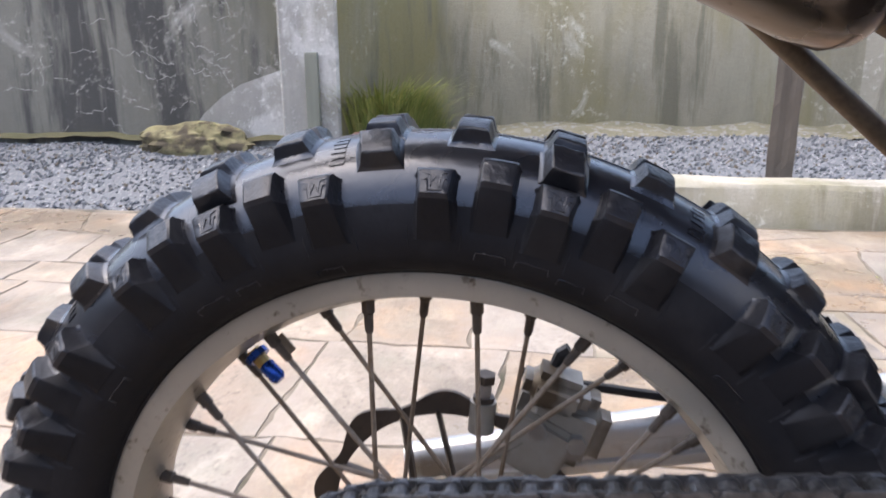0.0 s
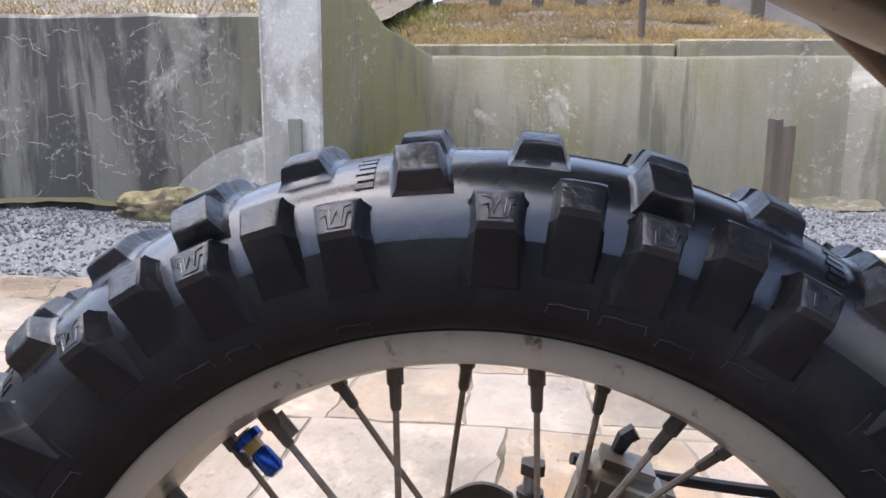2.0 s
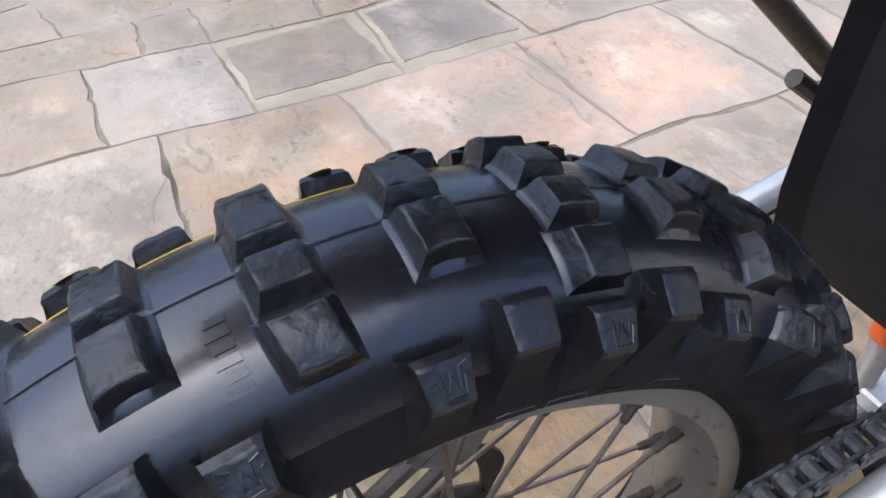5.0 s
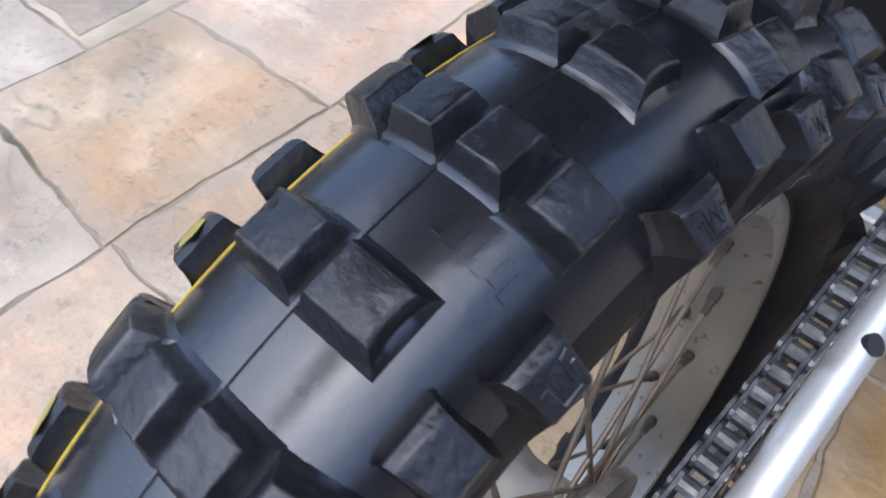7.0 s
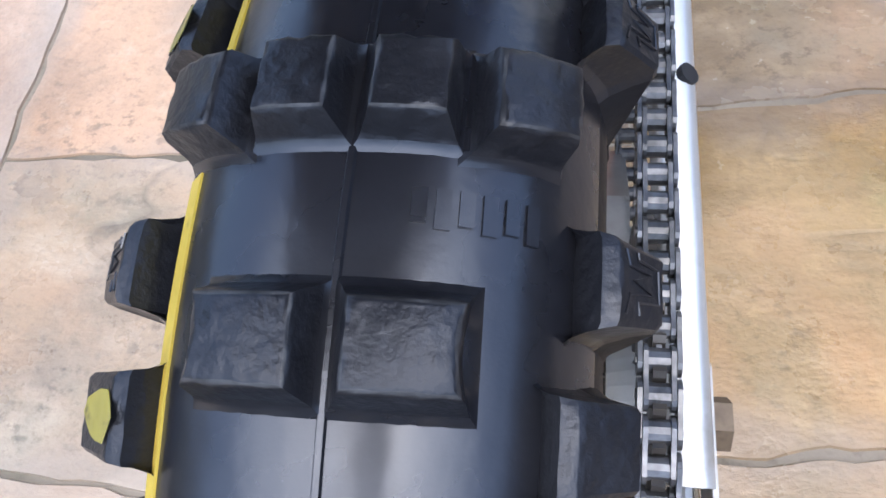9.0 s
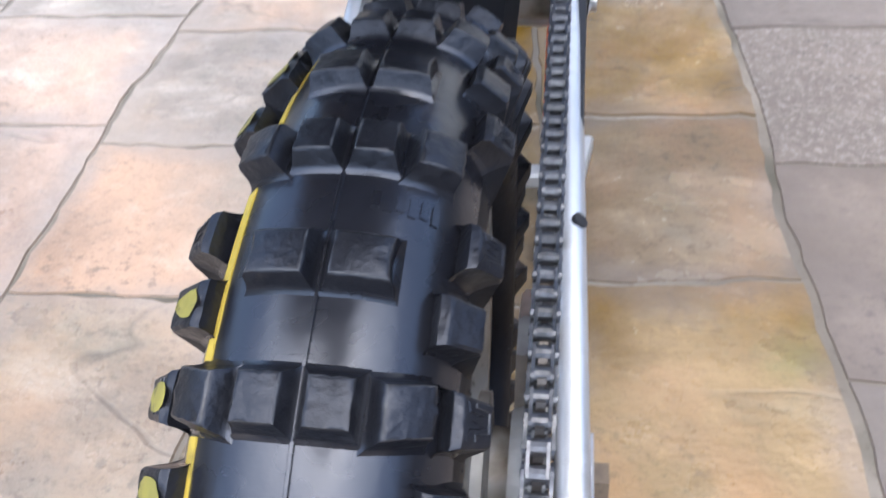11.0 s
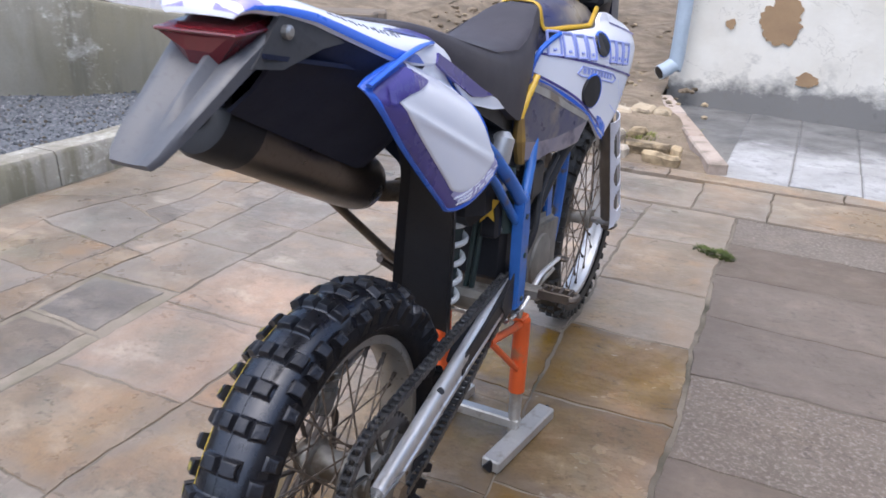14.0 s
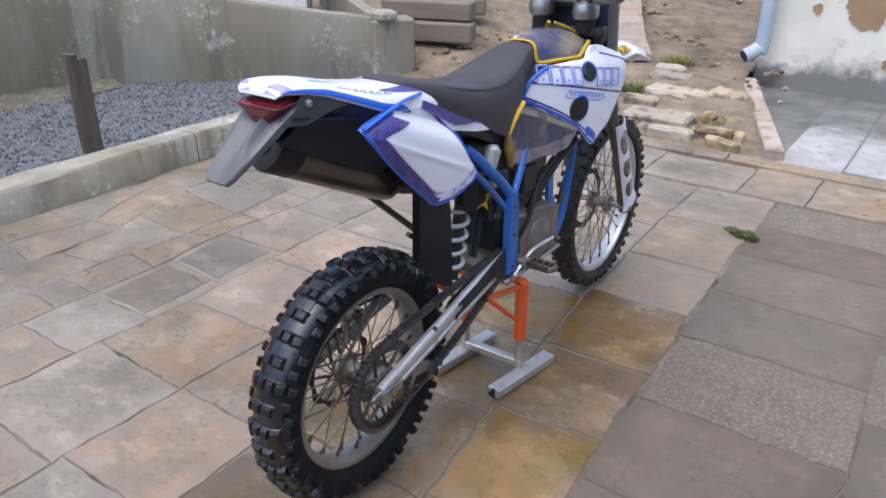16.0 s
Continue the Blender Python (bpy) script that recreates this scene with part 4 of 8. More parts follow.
# earth and a strip of moss along the foot of the stained wall
bm = bilinear(((-3.405, -7, 0), (-3.405, -1.2, 0), (-3.46, -1.2, 0), (-3.46, -7, 0)), 60, 4, lambda p: Vector((0, 0, gravel_z(p.x, p.y) + 0.02 + max(0, -p.x - 3.36) * 0.4 + rough_z(p, 0.02, 9))))
setting("moss_strip", bm, MOSS, "yellow-green moss along the foot of the wall", "moss", True)

bm = bilinear(((-3.74, -0.45, 0), (-3.80, 1.9, 0), (-4.02, 1.9, 0), (-4.02, -0.45, 0)), 60, 12, lambda p: Vector((0, 0, gravel_z(p.x, p.y) - 0.012 + max(0, -p.x - 3.74 + 0.12 * noise.noise(p * 3)) * 0.22 + rough_z(p, 0.02, 8))))
setting("earth_strip", bm, MOSSY_EARTH, "damp earth with moss along the foot of the grey wall", "ground", True)
bm = boxed((-0.09, -0.07, -0.03), (0.1, 0.07, 0.05), 0.02)
bmesh.ops.subdivide_edges(bm, edges=bm.edges[:], cuts=2, use_grid_fill=True)
for v in bm.verts:
    v.co += Vector((noise.noise(v.co * 11), noise.noise(v.co * 11 + Vector((3, 0, 0))), noise.noise(v.co * 9))) * 0.016
ob = new("concrete_chunk", mesh_of(bm, "concrete_chunk", KERB_MAT))
ob.location = (-2.755, 3.52, 0.55)
tagged(ob, "pale broken concrete chunk on the end post", "rubble")

# white sheet shed, fence posts and rubble wall beyond the bank
shed = thing("shed", (-9.0, -1.9, 1.9), "white corrugated metal shed beyond the bank", "shed")
bm = bmesh.new()
secs = []
for k in range(48, 81):
    y = -3.4 + k * 0.03
    secs.append([(-8.0 + 0.02 * math.sin(k * 1.2), y, 1.3), (-8.0 + 0.02 * math.sin(k * 1.2), y, 4.2), (-8.05 + 0.02 * math.sin(k * 1.2), y, 4.2), (-8.05 + 0.02 * math.sin(k * 1.2), y, 1.3)])
loft(bm, secs)
part("sheet_wall", bm, SHEET, shed)
bm = boxed((-8.02, -1.02, 1.3), (-7.96, -0.96, 4.2), 0.005)
part("corner_post", bm, STEEL, shed)
panel = thing("sheet_panel", (-4.06, 3.58, 0.5), "white ribbed metal sheet panel standing beyond the wall", "panel")
bm = bmesh.new()
secs = []
pd, pn = Vector((0.98, 0.2, 0)), Vector((0.2, -0.98, 0))
for k in range(33):
    p = Vector((-4.06, 3.58, 0)) + pd * (-0.38 + 0.0238 * k) + pn * (0.012 * (1 if k % 8 in (3, 4) else 0))
    secs.append([p + Vector((0, 0, 0.35)), p + Vector((0, 0, 1.9)), p - pn * 0.02 + Vector((0, 0, 1.9)), p - pn * 0.02 + Vector((0, 0, 0.35))])
loft(bm, secs)
part("ribbed_sheet", bm, SHEET, panel)
part("panel_post", boxed((-3.685, 3.64, 0.3), (-3.645, 3.68, 1.95), 0.004), STEEL, panel)
for y, x in ((0.72, -4.6), (3.2, -7.2)):
    p = thing("fence_post", (x, y, terrain(x, y)), "thin dark steel fence post on the grass bank", "post", "fence posts on the bank")
    part("shaft", tube([(x, y, terrain(x, y) - 0.1), (x, y, terrain(x, y) + 1.3)], 0.022, 8), WOOD_OLD, p)
wall_strip("far_wall", [(-8.4, -0.6), (-8.0, 6.0), (-7.0, 14.0)], 0.8, [2.3, 2.3, 2.6], 0.4, WALL_FAR, "rough grey wall beyond the grass")
for k in range(7):
    y = -0.3 + k * 0.42
    p = thing("timber_stake", (-7.6, y, 1.6), "short weathered timber stake by the far wall", "stake", "stakes by the far wall")
    part("stake_body", boxed((-7.63, y - 0.06, 1.5), (-7.55, y + 0.06, 2.2 + 0.1 * (k % 3)), 0.01), WOOD_OLD, p)

# old timbers stacked above the end of the low wall
for k, (a, c, z, w) in enumerate((((-3.1, 3.98), (-2.38, 4.22), 0.365, 0.16), ((-3.15, 4.03), (-2.42, 4.27), 0.53, 0.15), ((-3.4, 4.3), (-2.6, 4.75), 0.5, 0.14))):
    d = Vector((c[0] - a[0], c[1] - a[1], 0))
    ob = new("timber_sleeper", mesh_of(boxed((-d.length / 2, -0.09, -w / 2), (d.length / 2, 0.09, w / 2), 0.015), "timber_sleeper", SLEEPER_WOOD))
    ob.matrix_basis = Matrix.Translation(((a[0] + c[0]) / 2, (a[1] + c[1]) / 2, z)) @ Matrix.Rotation(math.atan2(d.y, d.x), 4, "Z")
    tagged(ob, "grey weathered timber sleeper holding the earth", "sleeper", "timber sleepers")

# stones of the rough steps and rubble on the slope
for k, (x, y, sx, sy) in enumerate(((-0.88, 4.78, 0.17, 0.07), (-0.75, 4.38, 0.16, 0.13), (-0.86, 4.12, 0.12, 0.06), (-0.60, 3.78, 0.22, 0.13), (-0.46, 3.53, 0.17, 0.045), (-0.19, 3.63, 0.14, 0.05), (-0.54, 4.44, 0.085, 0.11), (-0.41, 4.52, 0.075, 0.12), (-0.27, 4.5, 0.05, 0.09), (-0.08, 3.5, 0.11, 0.03), (-0.02, 3.63, 0.04, 0.035), (-1.25, 3.75, 0.18, 0.1), (-0.33, 4.0, 0.06, 0.04), (-0.98, 5.0, 0.12, 0.05))):
    bm = boxed((-sx, -sy, -0.06), (sx, sy, 0.03), 0.018)
    bmesh.ops.subdivide_edges(bm, edges=bm.edges[:], cuts=4, use_grid_fill=True)
    for v in bm.verts:
        v.co += Vector((noise.noise(v.co * 9 + Vector((k, 0, 0))), noise.noise(v.co * 9 + Vector((0, k, 0))), 0.35 * noise.noise(v.co * 12 + Vector((0, 0, k))))) * 0.03
    ob = new("step_stone", mesh_of(bm, "step_stone", RUBBLE_MAT))
    ob.location = (x, y, terrain(x, y) * min(1.0, (y - 3.42) / 0.7) + 0.022)
    ob.rotation_euler = (rng.uniform(-0.04, 0.04), rng.uniform(-0.04, 0.04), rng.uniform(-0.15, 0.1))
    tagged(ob, "flat sandstone slab set as a rough step in soil", "stone", "rough stone steps")
bm = bmesh.new()
for k in range(230):
    x, y = rng.uniform(-2.7, 0.0), 3.55 + rng.random() ** 1.4 * 5
    s = rng.uniform(0.007, 0.028) * (1.6 if rng.random() < 0.08 else 1)
    rock(bm, (x, y, terrain(x, y) * min(1.0, (y - 3.42) / 0.7) + s * 0.2), (s, s * rng.uniform(0.6, 1.3), s * 0.6), k, detail=1)
setting("rubble", bm, RUBBLE_MAT, "loose pale rubble stones on the slope", "rubble", kind="stuff")
bm = bmesh.new()
for k in range(420):
    x, y = rng.uniform(-2.8, -0.2), 3.6 + rng.random() ** 1.2 * 5
    sz = rng.uniform(0.012, 0.04) * (2.0 if rng.random() < 0.1 else 1)
    rock(bm, (x, y, terrain(x, y) * min(1.0, (y - 3.42) / 0.7)), (sz, sz * rng.uniform(0.6, 1.3), sz * 0.6), k + 0.5, detail=1)
setting("soil_clods", bm, SOIL, "crumbly brown soil clods on the slope", "soil", kind="stuff")
# brick path winding up the slope
path_pts = smooth_line([(-1.36, 5.05, 0), (-1.64, 5.6, 0), (-2.0, 6.35, 0), (-2.62, 7.7, 0), (-3.6, 9.8, 0)], 16)
path_root = tagged(new("brick_path"), "narrow path of pinkish bricks up the slope", "path", "", "structure")
brick_me = mesh_of(boxed((-0.19, -0.055, -0.03), (0.19, 0.055, 0.03), 0.008), "brick", PINK_BRICK)
for p, q in zip(path_pts, path_pts[1:]):
    ob = new("brick", brick_me)
    d = q - p
    ob.matrix_basis = Matrix.Translation((p.x, p.y, terrain(p.x, p.y) + 0.06)) @ Matrix.Rotation(math.atan2(d.y, d.x) - math.pi / 2, 4, "Z")
    ob.scale = (1, d.length / 0.112, 1)
    ob.parent = path_root

# the house with its downpipe
H0, H1 = Vector((-0.42, 5.4, 0)), Vector((4.6, 4.75, 0))
hd = (H1 - H0).normalized()
hn = Vector((hd.y, -hd.x, 0))
bm = bmesh.new()
rows = []
for j in range(25):
    z = -0.05 + 3.45 * j / 24
    rows.append([bm.verts.new(H0 + hd * (5.06 * i / 40) + hn * (0.008 * noise.noise(Vector((i * 0.4, z * 3, 0)))) + Vector((0, 0, z))) for i in range(41)])
for a, c in zip(rows, rows[1:]):
    for i in range(40):
        bm.faces.new((a[i], a[i + 1], c[i + 1], c[i]))
back = [bm.verts.new(v.co - hn * 4) for v in (rows[0][0], rows[0][-1], rows[-1][-1], rows[-1][0])]
bm.faces.new(back)
bm.faces.new((rows[0][0], back[0], back[3], rows[-1][0]))
bm.faces.new((rows[0][-1], back[1], back[2], rows[-1][-1]))
bm.faces.new((rows[-1][0], back[3], back[2], rows[-1][-1]))
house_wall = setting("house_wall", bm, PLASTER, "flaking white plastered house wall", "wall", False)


BARE = ((0.76, 0.67, 0.15, 0.16), (0.40, 0.63, 0.04, 0.033), (1.0, 0.29, 0.09, 0.045), (1.75, 0.8, 0.2, 0.15), (2.7, 1.1, 0.3, 0.2))


def patch(name, u, z, w, h, material, seed, proud, parent):
    """An irregular flat patch on the house wall."""
    c = H0 + hd * u + hn * proud + Vector((0, 0, z))
    ring = []
    for k in range(60):
        a = 2 * math.pi * k / 60
        r = 1 + 0.4 * noise.noise(Vector((math.cos(a) * 1.4 + seed, math.sin(a) * 1.4, seed))) + 0.25 * noise.noise(Vector((math.cos(a) * 4, math.sin(a) * 4 + seed, 0))) + 0.1 * noise.noise(Vector((math.cos(a) * 11, math.sin(a) * 11 + seed, 0)))
        ring.append(c + hd * (w * r * math.cos(a)) + Vector((0, 0, h * r * math.sin(a))))
    bm = slab(bmesh.new(), ring, -hn * 0.03)
    ob = new(name, mesh_of(bm, name, material))
    return under(ob, parent)


for k, (u, z, w, h) in enumerate(BARE):
    patch("bare_patch", u, z, w, h, PLASTER_BARE, k * 3.7, 0.0105, house_wall)
pipe = thing("downpipe", (H0.x + 0.05, H0.y - 0.12, 0.2), "pale blue rainwater downpipe at the house corner", "downpipe")
px, py = H0.x + 0.06, H0.y - 0.13
part("pipe_shaft", tube(smooth_line([(px, py, 3.3), (px, py, 1.6), (px, py, 0.4), (px - 0.03, py - 0.03, 0.3), (px - 0.1, py - 0.1, 0.25)], 5), 0.055, 16), PIPE_MAT, pipe, "", True)
part("pipe_joint", tube([(px, py, 0.86), (px, py, 0.92)], 0.062, 16), PIPE_MAT, pipe)
# the pipe end is closed; this black disc paints the shade of its mouth
part("pipe_mouth", tube([(px - 0.098, py - 0.098, 0.2515), (px - 0.102, py - 0.102, 0.249)], 0.048, 16), BLACK_PLASTIC, pipe, "black disc painting the shade inside the mouth")
# edging and pale slabs before the house
edging = tagged(new("edging"), "pinkish cast edging strip beside the pale slabs", "edging", "", "structure")
e0, e1 = Vector((0.24, 3.46, 0)), Vector((-0.4, 5.2, 0))
ed = (e1 - e0).normalized()
el = (e1 - e0).length
for k in range(3):
    ob = new("edging_block", mesh_of(boxed((-0.055, 0.003, -0.05), (0.055, el / 3 - 0.003, 0.075 + 0.006 * k), 0.01), "edging_block", PINK_BRICK))
    ob.matrix_basis = Matrix.Translation(e0 + ed * el * k / 3) @ Matrix.Rotation(math.atan2(ed.y, ed.x) - math.pi / 2, 4, "Z")
    ob.parent = edging
pad = boxed((-0.4, 3.42, -0.049), (4.6, 5.6, -0.004))
pad_ob = setting("house_pavement", pad, PAD_JOINT, "pale square slabs before the house", "pavement")
for i in range(12):
    for j in range(4):
        x0, y0 = 0.25 + i * 0.36 - j * 0.004, 3.46 + j * 0.47 + 0.05 * (i % 2)
        ob = new("pale_slab", mesh_of(boxed((x0 + 0.003, y0 + 0.003, -0.03), (x0 + 0.356, y0 + 0.466, 0.004 + rng.uniform(-0.003, 0.003)), 0.006), "pale_slab", PAD_MAT))
        ob.parent = pad_ob

# ---------------- the motorcycle ----------------
RW = Vector((0.0115, 0.003, 0.355))         # rear axle
FW = Vector((0.0095, 1.47, 0.350))          # front axle
bike = thing("motorcycle", (0, 0.7, 0.0), "white, blue and violet enduro motorcycle raised on a stand", "motorcycle")

# rear tyre: carcass, then every block of the tread
HALF = [(0.0, 0.3260), (0.006, 0.3259), (0.012, 0.3256), (0.018, 0.3247), (0.024, 0.3231), (0.030, 0.3208), (0.0355, 0.3178), (0.0405, 0.3140), (0.0450, 0.3092), (0.0488, 0.3035), (0.0520, 0.2970), (0.0546, 0.2900), (0.0563, 0.2825), (0.0572, 0.2765), (0.0575, 0.271), (0.0555, 0.259), (0.049, 0.2495), (0.041, 0.2445), (0.0365, 0.2435)]
CARCASS = [(-x, r) for x, r in reversed(HALF)] + HALF[1:]
rear_tyre = part("rear_tyre", lathe(bmesh.new(), CARCASS + [(0.032, 0.236), (-0.032, 0.236)], RW, 240, True), [RUBBER, RUBBER_WALL], bike, "black knobbly rear tyre with a yellow paint line", True)
for pl in rear_tyre.data.polygons:
    if math.hypot(pl.center.y - RW.y, pl.center.z - RW.z) < 0.2895:
        pl.material_index = 1

arc = [0.0]
for (x0, r0), (x1, r1) in zip(HALF, HALF[1:]):
    arc.append(arc[-1] + math.hypot(x1 - x0, r1 - r0))


def on_carcass(s):
    """Place (x, r) and outward normal at arc length s from the crown."""
    sg = 1 if s >= 0 else -1
    s = min(abs(s), arc[-1] - 1e-6)
    k = max(i for i in range(len(arc)) if arc[i] <= s)
    f = (s - arc[k]) / (arc[k + 1] - arc[k])
    x, r = [HALF[k][j] + (HALF[k + 1][j] - HALF[k][j]) * f for j in (0, 1)]

    def nrm(i):
        a, c = HALF[max(i - 1, 0)], HALF[min(i + 1, len(HALF) - 1)]
        t = Vector((c[0] - a[0], c[1] - a[1])).normalized()
        return Vector((-t.y, t.x)) if i else Vector((0, 1))
    n = nrm(k).lerp(nrm(k + 1), f).normalized()
    return Vector((sg * x, r)), Vector((sg * n.x, n.y))


def tread_mesh(bm):
    me = mesh_of(bm, "tread_block", [BLOCK_RUBBER, EDGE_RUBBER, RUBBER, RUBBER_WALL], True)
    me.set_sharp_from_angle(angle=radians(38))
    return me


def block(s0, s1, half_deg, high, taper=0.0024, lean_deg=0.0, foot=0.0045, hollow=0.0, seed=0.0):
    """One tread block about the angle 0: a fillet at its foot, tapered walls, a worn top edge, a hollow outer end."""
    bm = bmesh.new()
    ns, na = 6, 6
    pts = [(i / ns, 0.0) for i in range(ns)] + [(1.0, j / na) for j in range(na)] + [(1 - i / ns, 1.0) for i in range(ns)] + [(0.0, 1 - j / na) for j in range(na)]
    sg = 1 if s1 > s0 else -1
    layers = []
    for lv, (out, grow) in enumerate(((-0.0010, foot), (0.0005, foot * 0.52), (0.0018, foot * 0.2), (0.0034, 0.0), (high - 0.0016, -taper * 0.8), (high - 0.0006, -taper - 0.0001), (high - 0.0001, -taper - 0.0007), (high, -taper - 0.0017))):
        ring = []
        for u, v in pts:
            worn = 0.0007 * noise.noise(Vector((u * 5 + seed, v * 5, lv * 0.6))) if lv > 3 else 0.0
            ds = (grow + worn) * (u - 0.5) * 2
            if u > 0.99 and lv > 1:
                ds -= hollow * (0.5 if lv > 3 else 1.0) * math.sin(math.pi * v)
            s = s0 + (s1 - s0) * u + ds * sg
            p, n = on_carcass(s)
            q = p + n * (out + (worn * 0.7 if lv > 4 else 0))
            a = radians(half_deg) * (v - 0.5) * 2 + (grow + worn) * (v - 0.5) * 2 / 0.32 + radians(lean_deg) * (u - 0.5)
            ring.append((q.x, q.y * math.sin(a), q.y * math.cos(a)))
        layers.append([bm.verts.new(p) for p in ring])
    n = len(layers[0])
    for lv, (a, c) in enumerate(zip(layers, layers[1:])):
        for k in range(n):
            f = bm.faces.new((a[k], a[(k + 1) % n], c[(k + 1) % n], c[k]))
            f.material_index = 2 if lv < 2 else 1 if lv in (5,) else 0
    cv = bm.verts.new(sum((v.co for v in layers[-1]), Vector()) / n * 0.9994)
    for k in range(n):
        bm.faces.new((layers[-1][k], layers[-1][(k + 1) % n], cv))
    return tread_mesh(bm)


def side_knob(line, wide, flare, sg, waist=0.0, seed=0.0):
    """A shoulder knob: line runs (x, r) over its back; wide is its half width there in degrees; the walls flare down on to the carcass."""
    bm = bmesh.new()
    rows = []
    feet = [0.0] * len(line)
    for i, (x, r) in enumerate(line):
        best = min(range(400), key=lambda k: (on_carcass(arc[-1] * k / 400)[0] - Vector((x, r))).length)
        feet[i] = arc[-1] * best / 400
    fine = []
    for i in range(len(line) - 1):
        for f in (0.0, 0.12, 0.5, 0.88) if 0 < i < len(line) - 2 else (0.0, 0.5):
            fine.append(i + f)
    fine.append(len(line) - 1)
    for t in fine:
        i, f = min(int(t), len(line) - 2), t - min(int(t), len(line) - 2)
        x, r = [line[i][j] + (line[i + 1][j] - line[i][j]) * f for j in (0, 1)]
        w = wide[i] + (wide[i + 1] - wide[i]) * f
        fl = flare[i] + (flare[i + 1] - flare[i]) * f
        foot, n = on_carcass(feet[i] + (feet[i + 1] - feet[i]) * f)
        tall = max(0.0, (Vector((x, r)) - foot).dot(n))
        row = []
        for side, v, up in ((-1, 1.0, -0.0015), (-1, 0.45, 0.18), (-1, 0.12, 0.6), (-1, 0.0, 0.93), (-0.86, 0.0, 1.0), (-0.4, 0.0, 1.0), (0, 0.0, 1.0), (0.4, 0.0, 1.0), (0.86, 0.0, 1.0), (1, 0.0, 0.93), (1, 0.12, 0.6), (1, 0.45, 0.18), (1, 1.0, -0.0015)):
            rough = 0.0006 * noise.noise(Vector((side * 3 + seed, t * 2, 1))) if up > 0.9 else 0.0
            q = foot + (Vector((x, r)) - foot) * max(up, 0.0) + n * (up if up < 0 else rough)
            a = radians(side * (w - waist * math.sin(math.pi * min(1.0, t / (len(line) - 1)))) + (1 if side > 0 else -1) * fl * v * (1 if tall > 0.0005 else 0.6))
            row.append(bm.verts.new((sg * q.x, q.y * math.sin(a), q.y * math.cos(a))))
        rows.append(row)
    for i, (a, c) in enumerate(zip(rows, rows[1:])):
        for k in range(len(a) - 1):
            f = bm.faces.new((a[k], a[k + 1], c[k + 1], c[k]))
            f.material_index = 3 if i >= len(rows) - 3 else 2 if k in (0, len(a) - 2) else 0
    return tread_mesh(bm)


def place_block(me, deg, name="tread_block"):
    ob = new(name, me)
    ob.matrix_basis = Matrix.Translation(RW) @ Matrix.Rotation(radians(-deg), 4, "X")
    return under(ob, rear_tyre)


A0, B1, B2 = -15.1, -4.9, 15.1
ZIG_BACK = [(0.0490, 0.3030), (0.0550, 0.3115), (0.0590, 0.3110), (0.0690, 0.3000), (0.0684, 0.2965), (0.0577, 0.2690)]
TALL_BACK = [(0.0430, 0.3110), (0.0472, 0.3188), (0.0512, 0.3185), (0.0638, 0.3080), (0.0636, 0.3045), (0.0574, 0.2760)]
for sg in (1, -1):
    row_a = [block(sg * 0.0026, sg * 0.0285, 2.05, 0.0100, hollow=0.0022, seed=k * 3.1) for k in range(3)]
    row_b = [block(sg * 0.0022, sg * 0.0222, 2.05, 0.0102, seed=k * 2.3 + 7) for k in range(3)]
    row_b_out = [block(sg * 0.0265, sg * 0.0475, 2.15, 0.0115, lean_deg=0.5, hollow=-0.0012, seed=k * 1.9 + 3) for k in range(3)]
    zig = [side_knob(ZIG_BACK, (2.1, 2.25, 2.2, 1.95, 1.9, 2.2), (0.9, 0.7, 0.7, 0.9, 1.0, 1.2), sg, 0.35, k * 2.7) for k in range(3)]
    tall = [side_knob(TALL_BACK, (2.0, 1.95, 1.9, 1.8, 1.8, 2.1), (0.8, 0.6, 0.6, 0.7, 0.8, 1.0), sg, 0.1, k * 1.7 + 5) for k in range(3)]
    for n in range(9):
        o = 40 * n
        for deg in (A0, A0 + 20):
            place_block(row_a[(n + int(deg)) % 3], deg + o)
        for k, deg in enumerate((B1, B2)):
            place_block(row_b[(n + k) % 3], deg + o)
            place_block(row_b_out[(n + 2 * k) % 3], deg + o)
        for k, rel in enumerate((6.67, -6.67, 20.0)):
            place_block(zig[(n + k) % 3], B1 + rel + o, "side_block")
        for k, rel in enumerate((13.33, -13.33)):
            place_block(tall[(n + k) % 3], B1 + rel + o, "side_block")
# fine mould marks: bars for the raised maker's mark, ribs on the flank, the wear ridge down the crown
mark_bm = []
for k in range(6):
    p, n = on_carcass(0.016 + k * 0.0052)
    t = Vector((n.y, -n.x))
    bm = bmesh.new()
    ring = [p - t * 0.0017, p + t * 0.0017]
    secs = [[(q.x, y, q.y) for q in (ring[0] - n * 0.001, ring[1] - n * 0.001, ring[1] + n * 0.0007, ring[0] + n * 0.0007)] for y in (-0.004 - (k % 2) * 0.0012, 0.004)]
    mark_bm.append(mesh_of(loft(bm, secs), "moulded_mark", RUBBER))
for deg in (-9.6, 30.4, 70.4, 110.4, 150.4, 190.4, 230.4, 270.4, 310.4):
    for me in mark_bm:
        place_block(me, deg, "moulded_mark")
bm = bmesh.new()
sweep(bm, [(on_carcass(s)[0].x, 0, on_carcass(s)[0].y) for s in (0.084, 0.09, 0.098)], 0.0005, 4)
rib_me = mesh_of(bm, "flank_rib", RUBBER_WALL)
for k in range(54):
    place_block(rib_me, B1 + 3.33 + k * 360 / 54, "flank_rib")
bm = lathe(bmesh.new(), [(0.0016, 0.3252), (0.0007, 0.3268), (-0.0007, 0.3268), (-0.0016, 0.3252)], RW, 180)
part("crown_ridge", bm, RUBBER, rear_tyre)
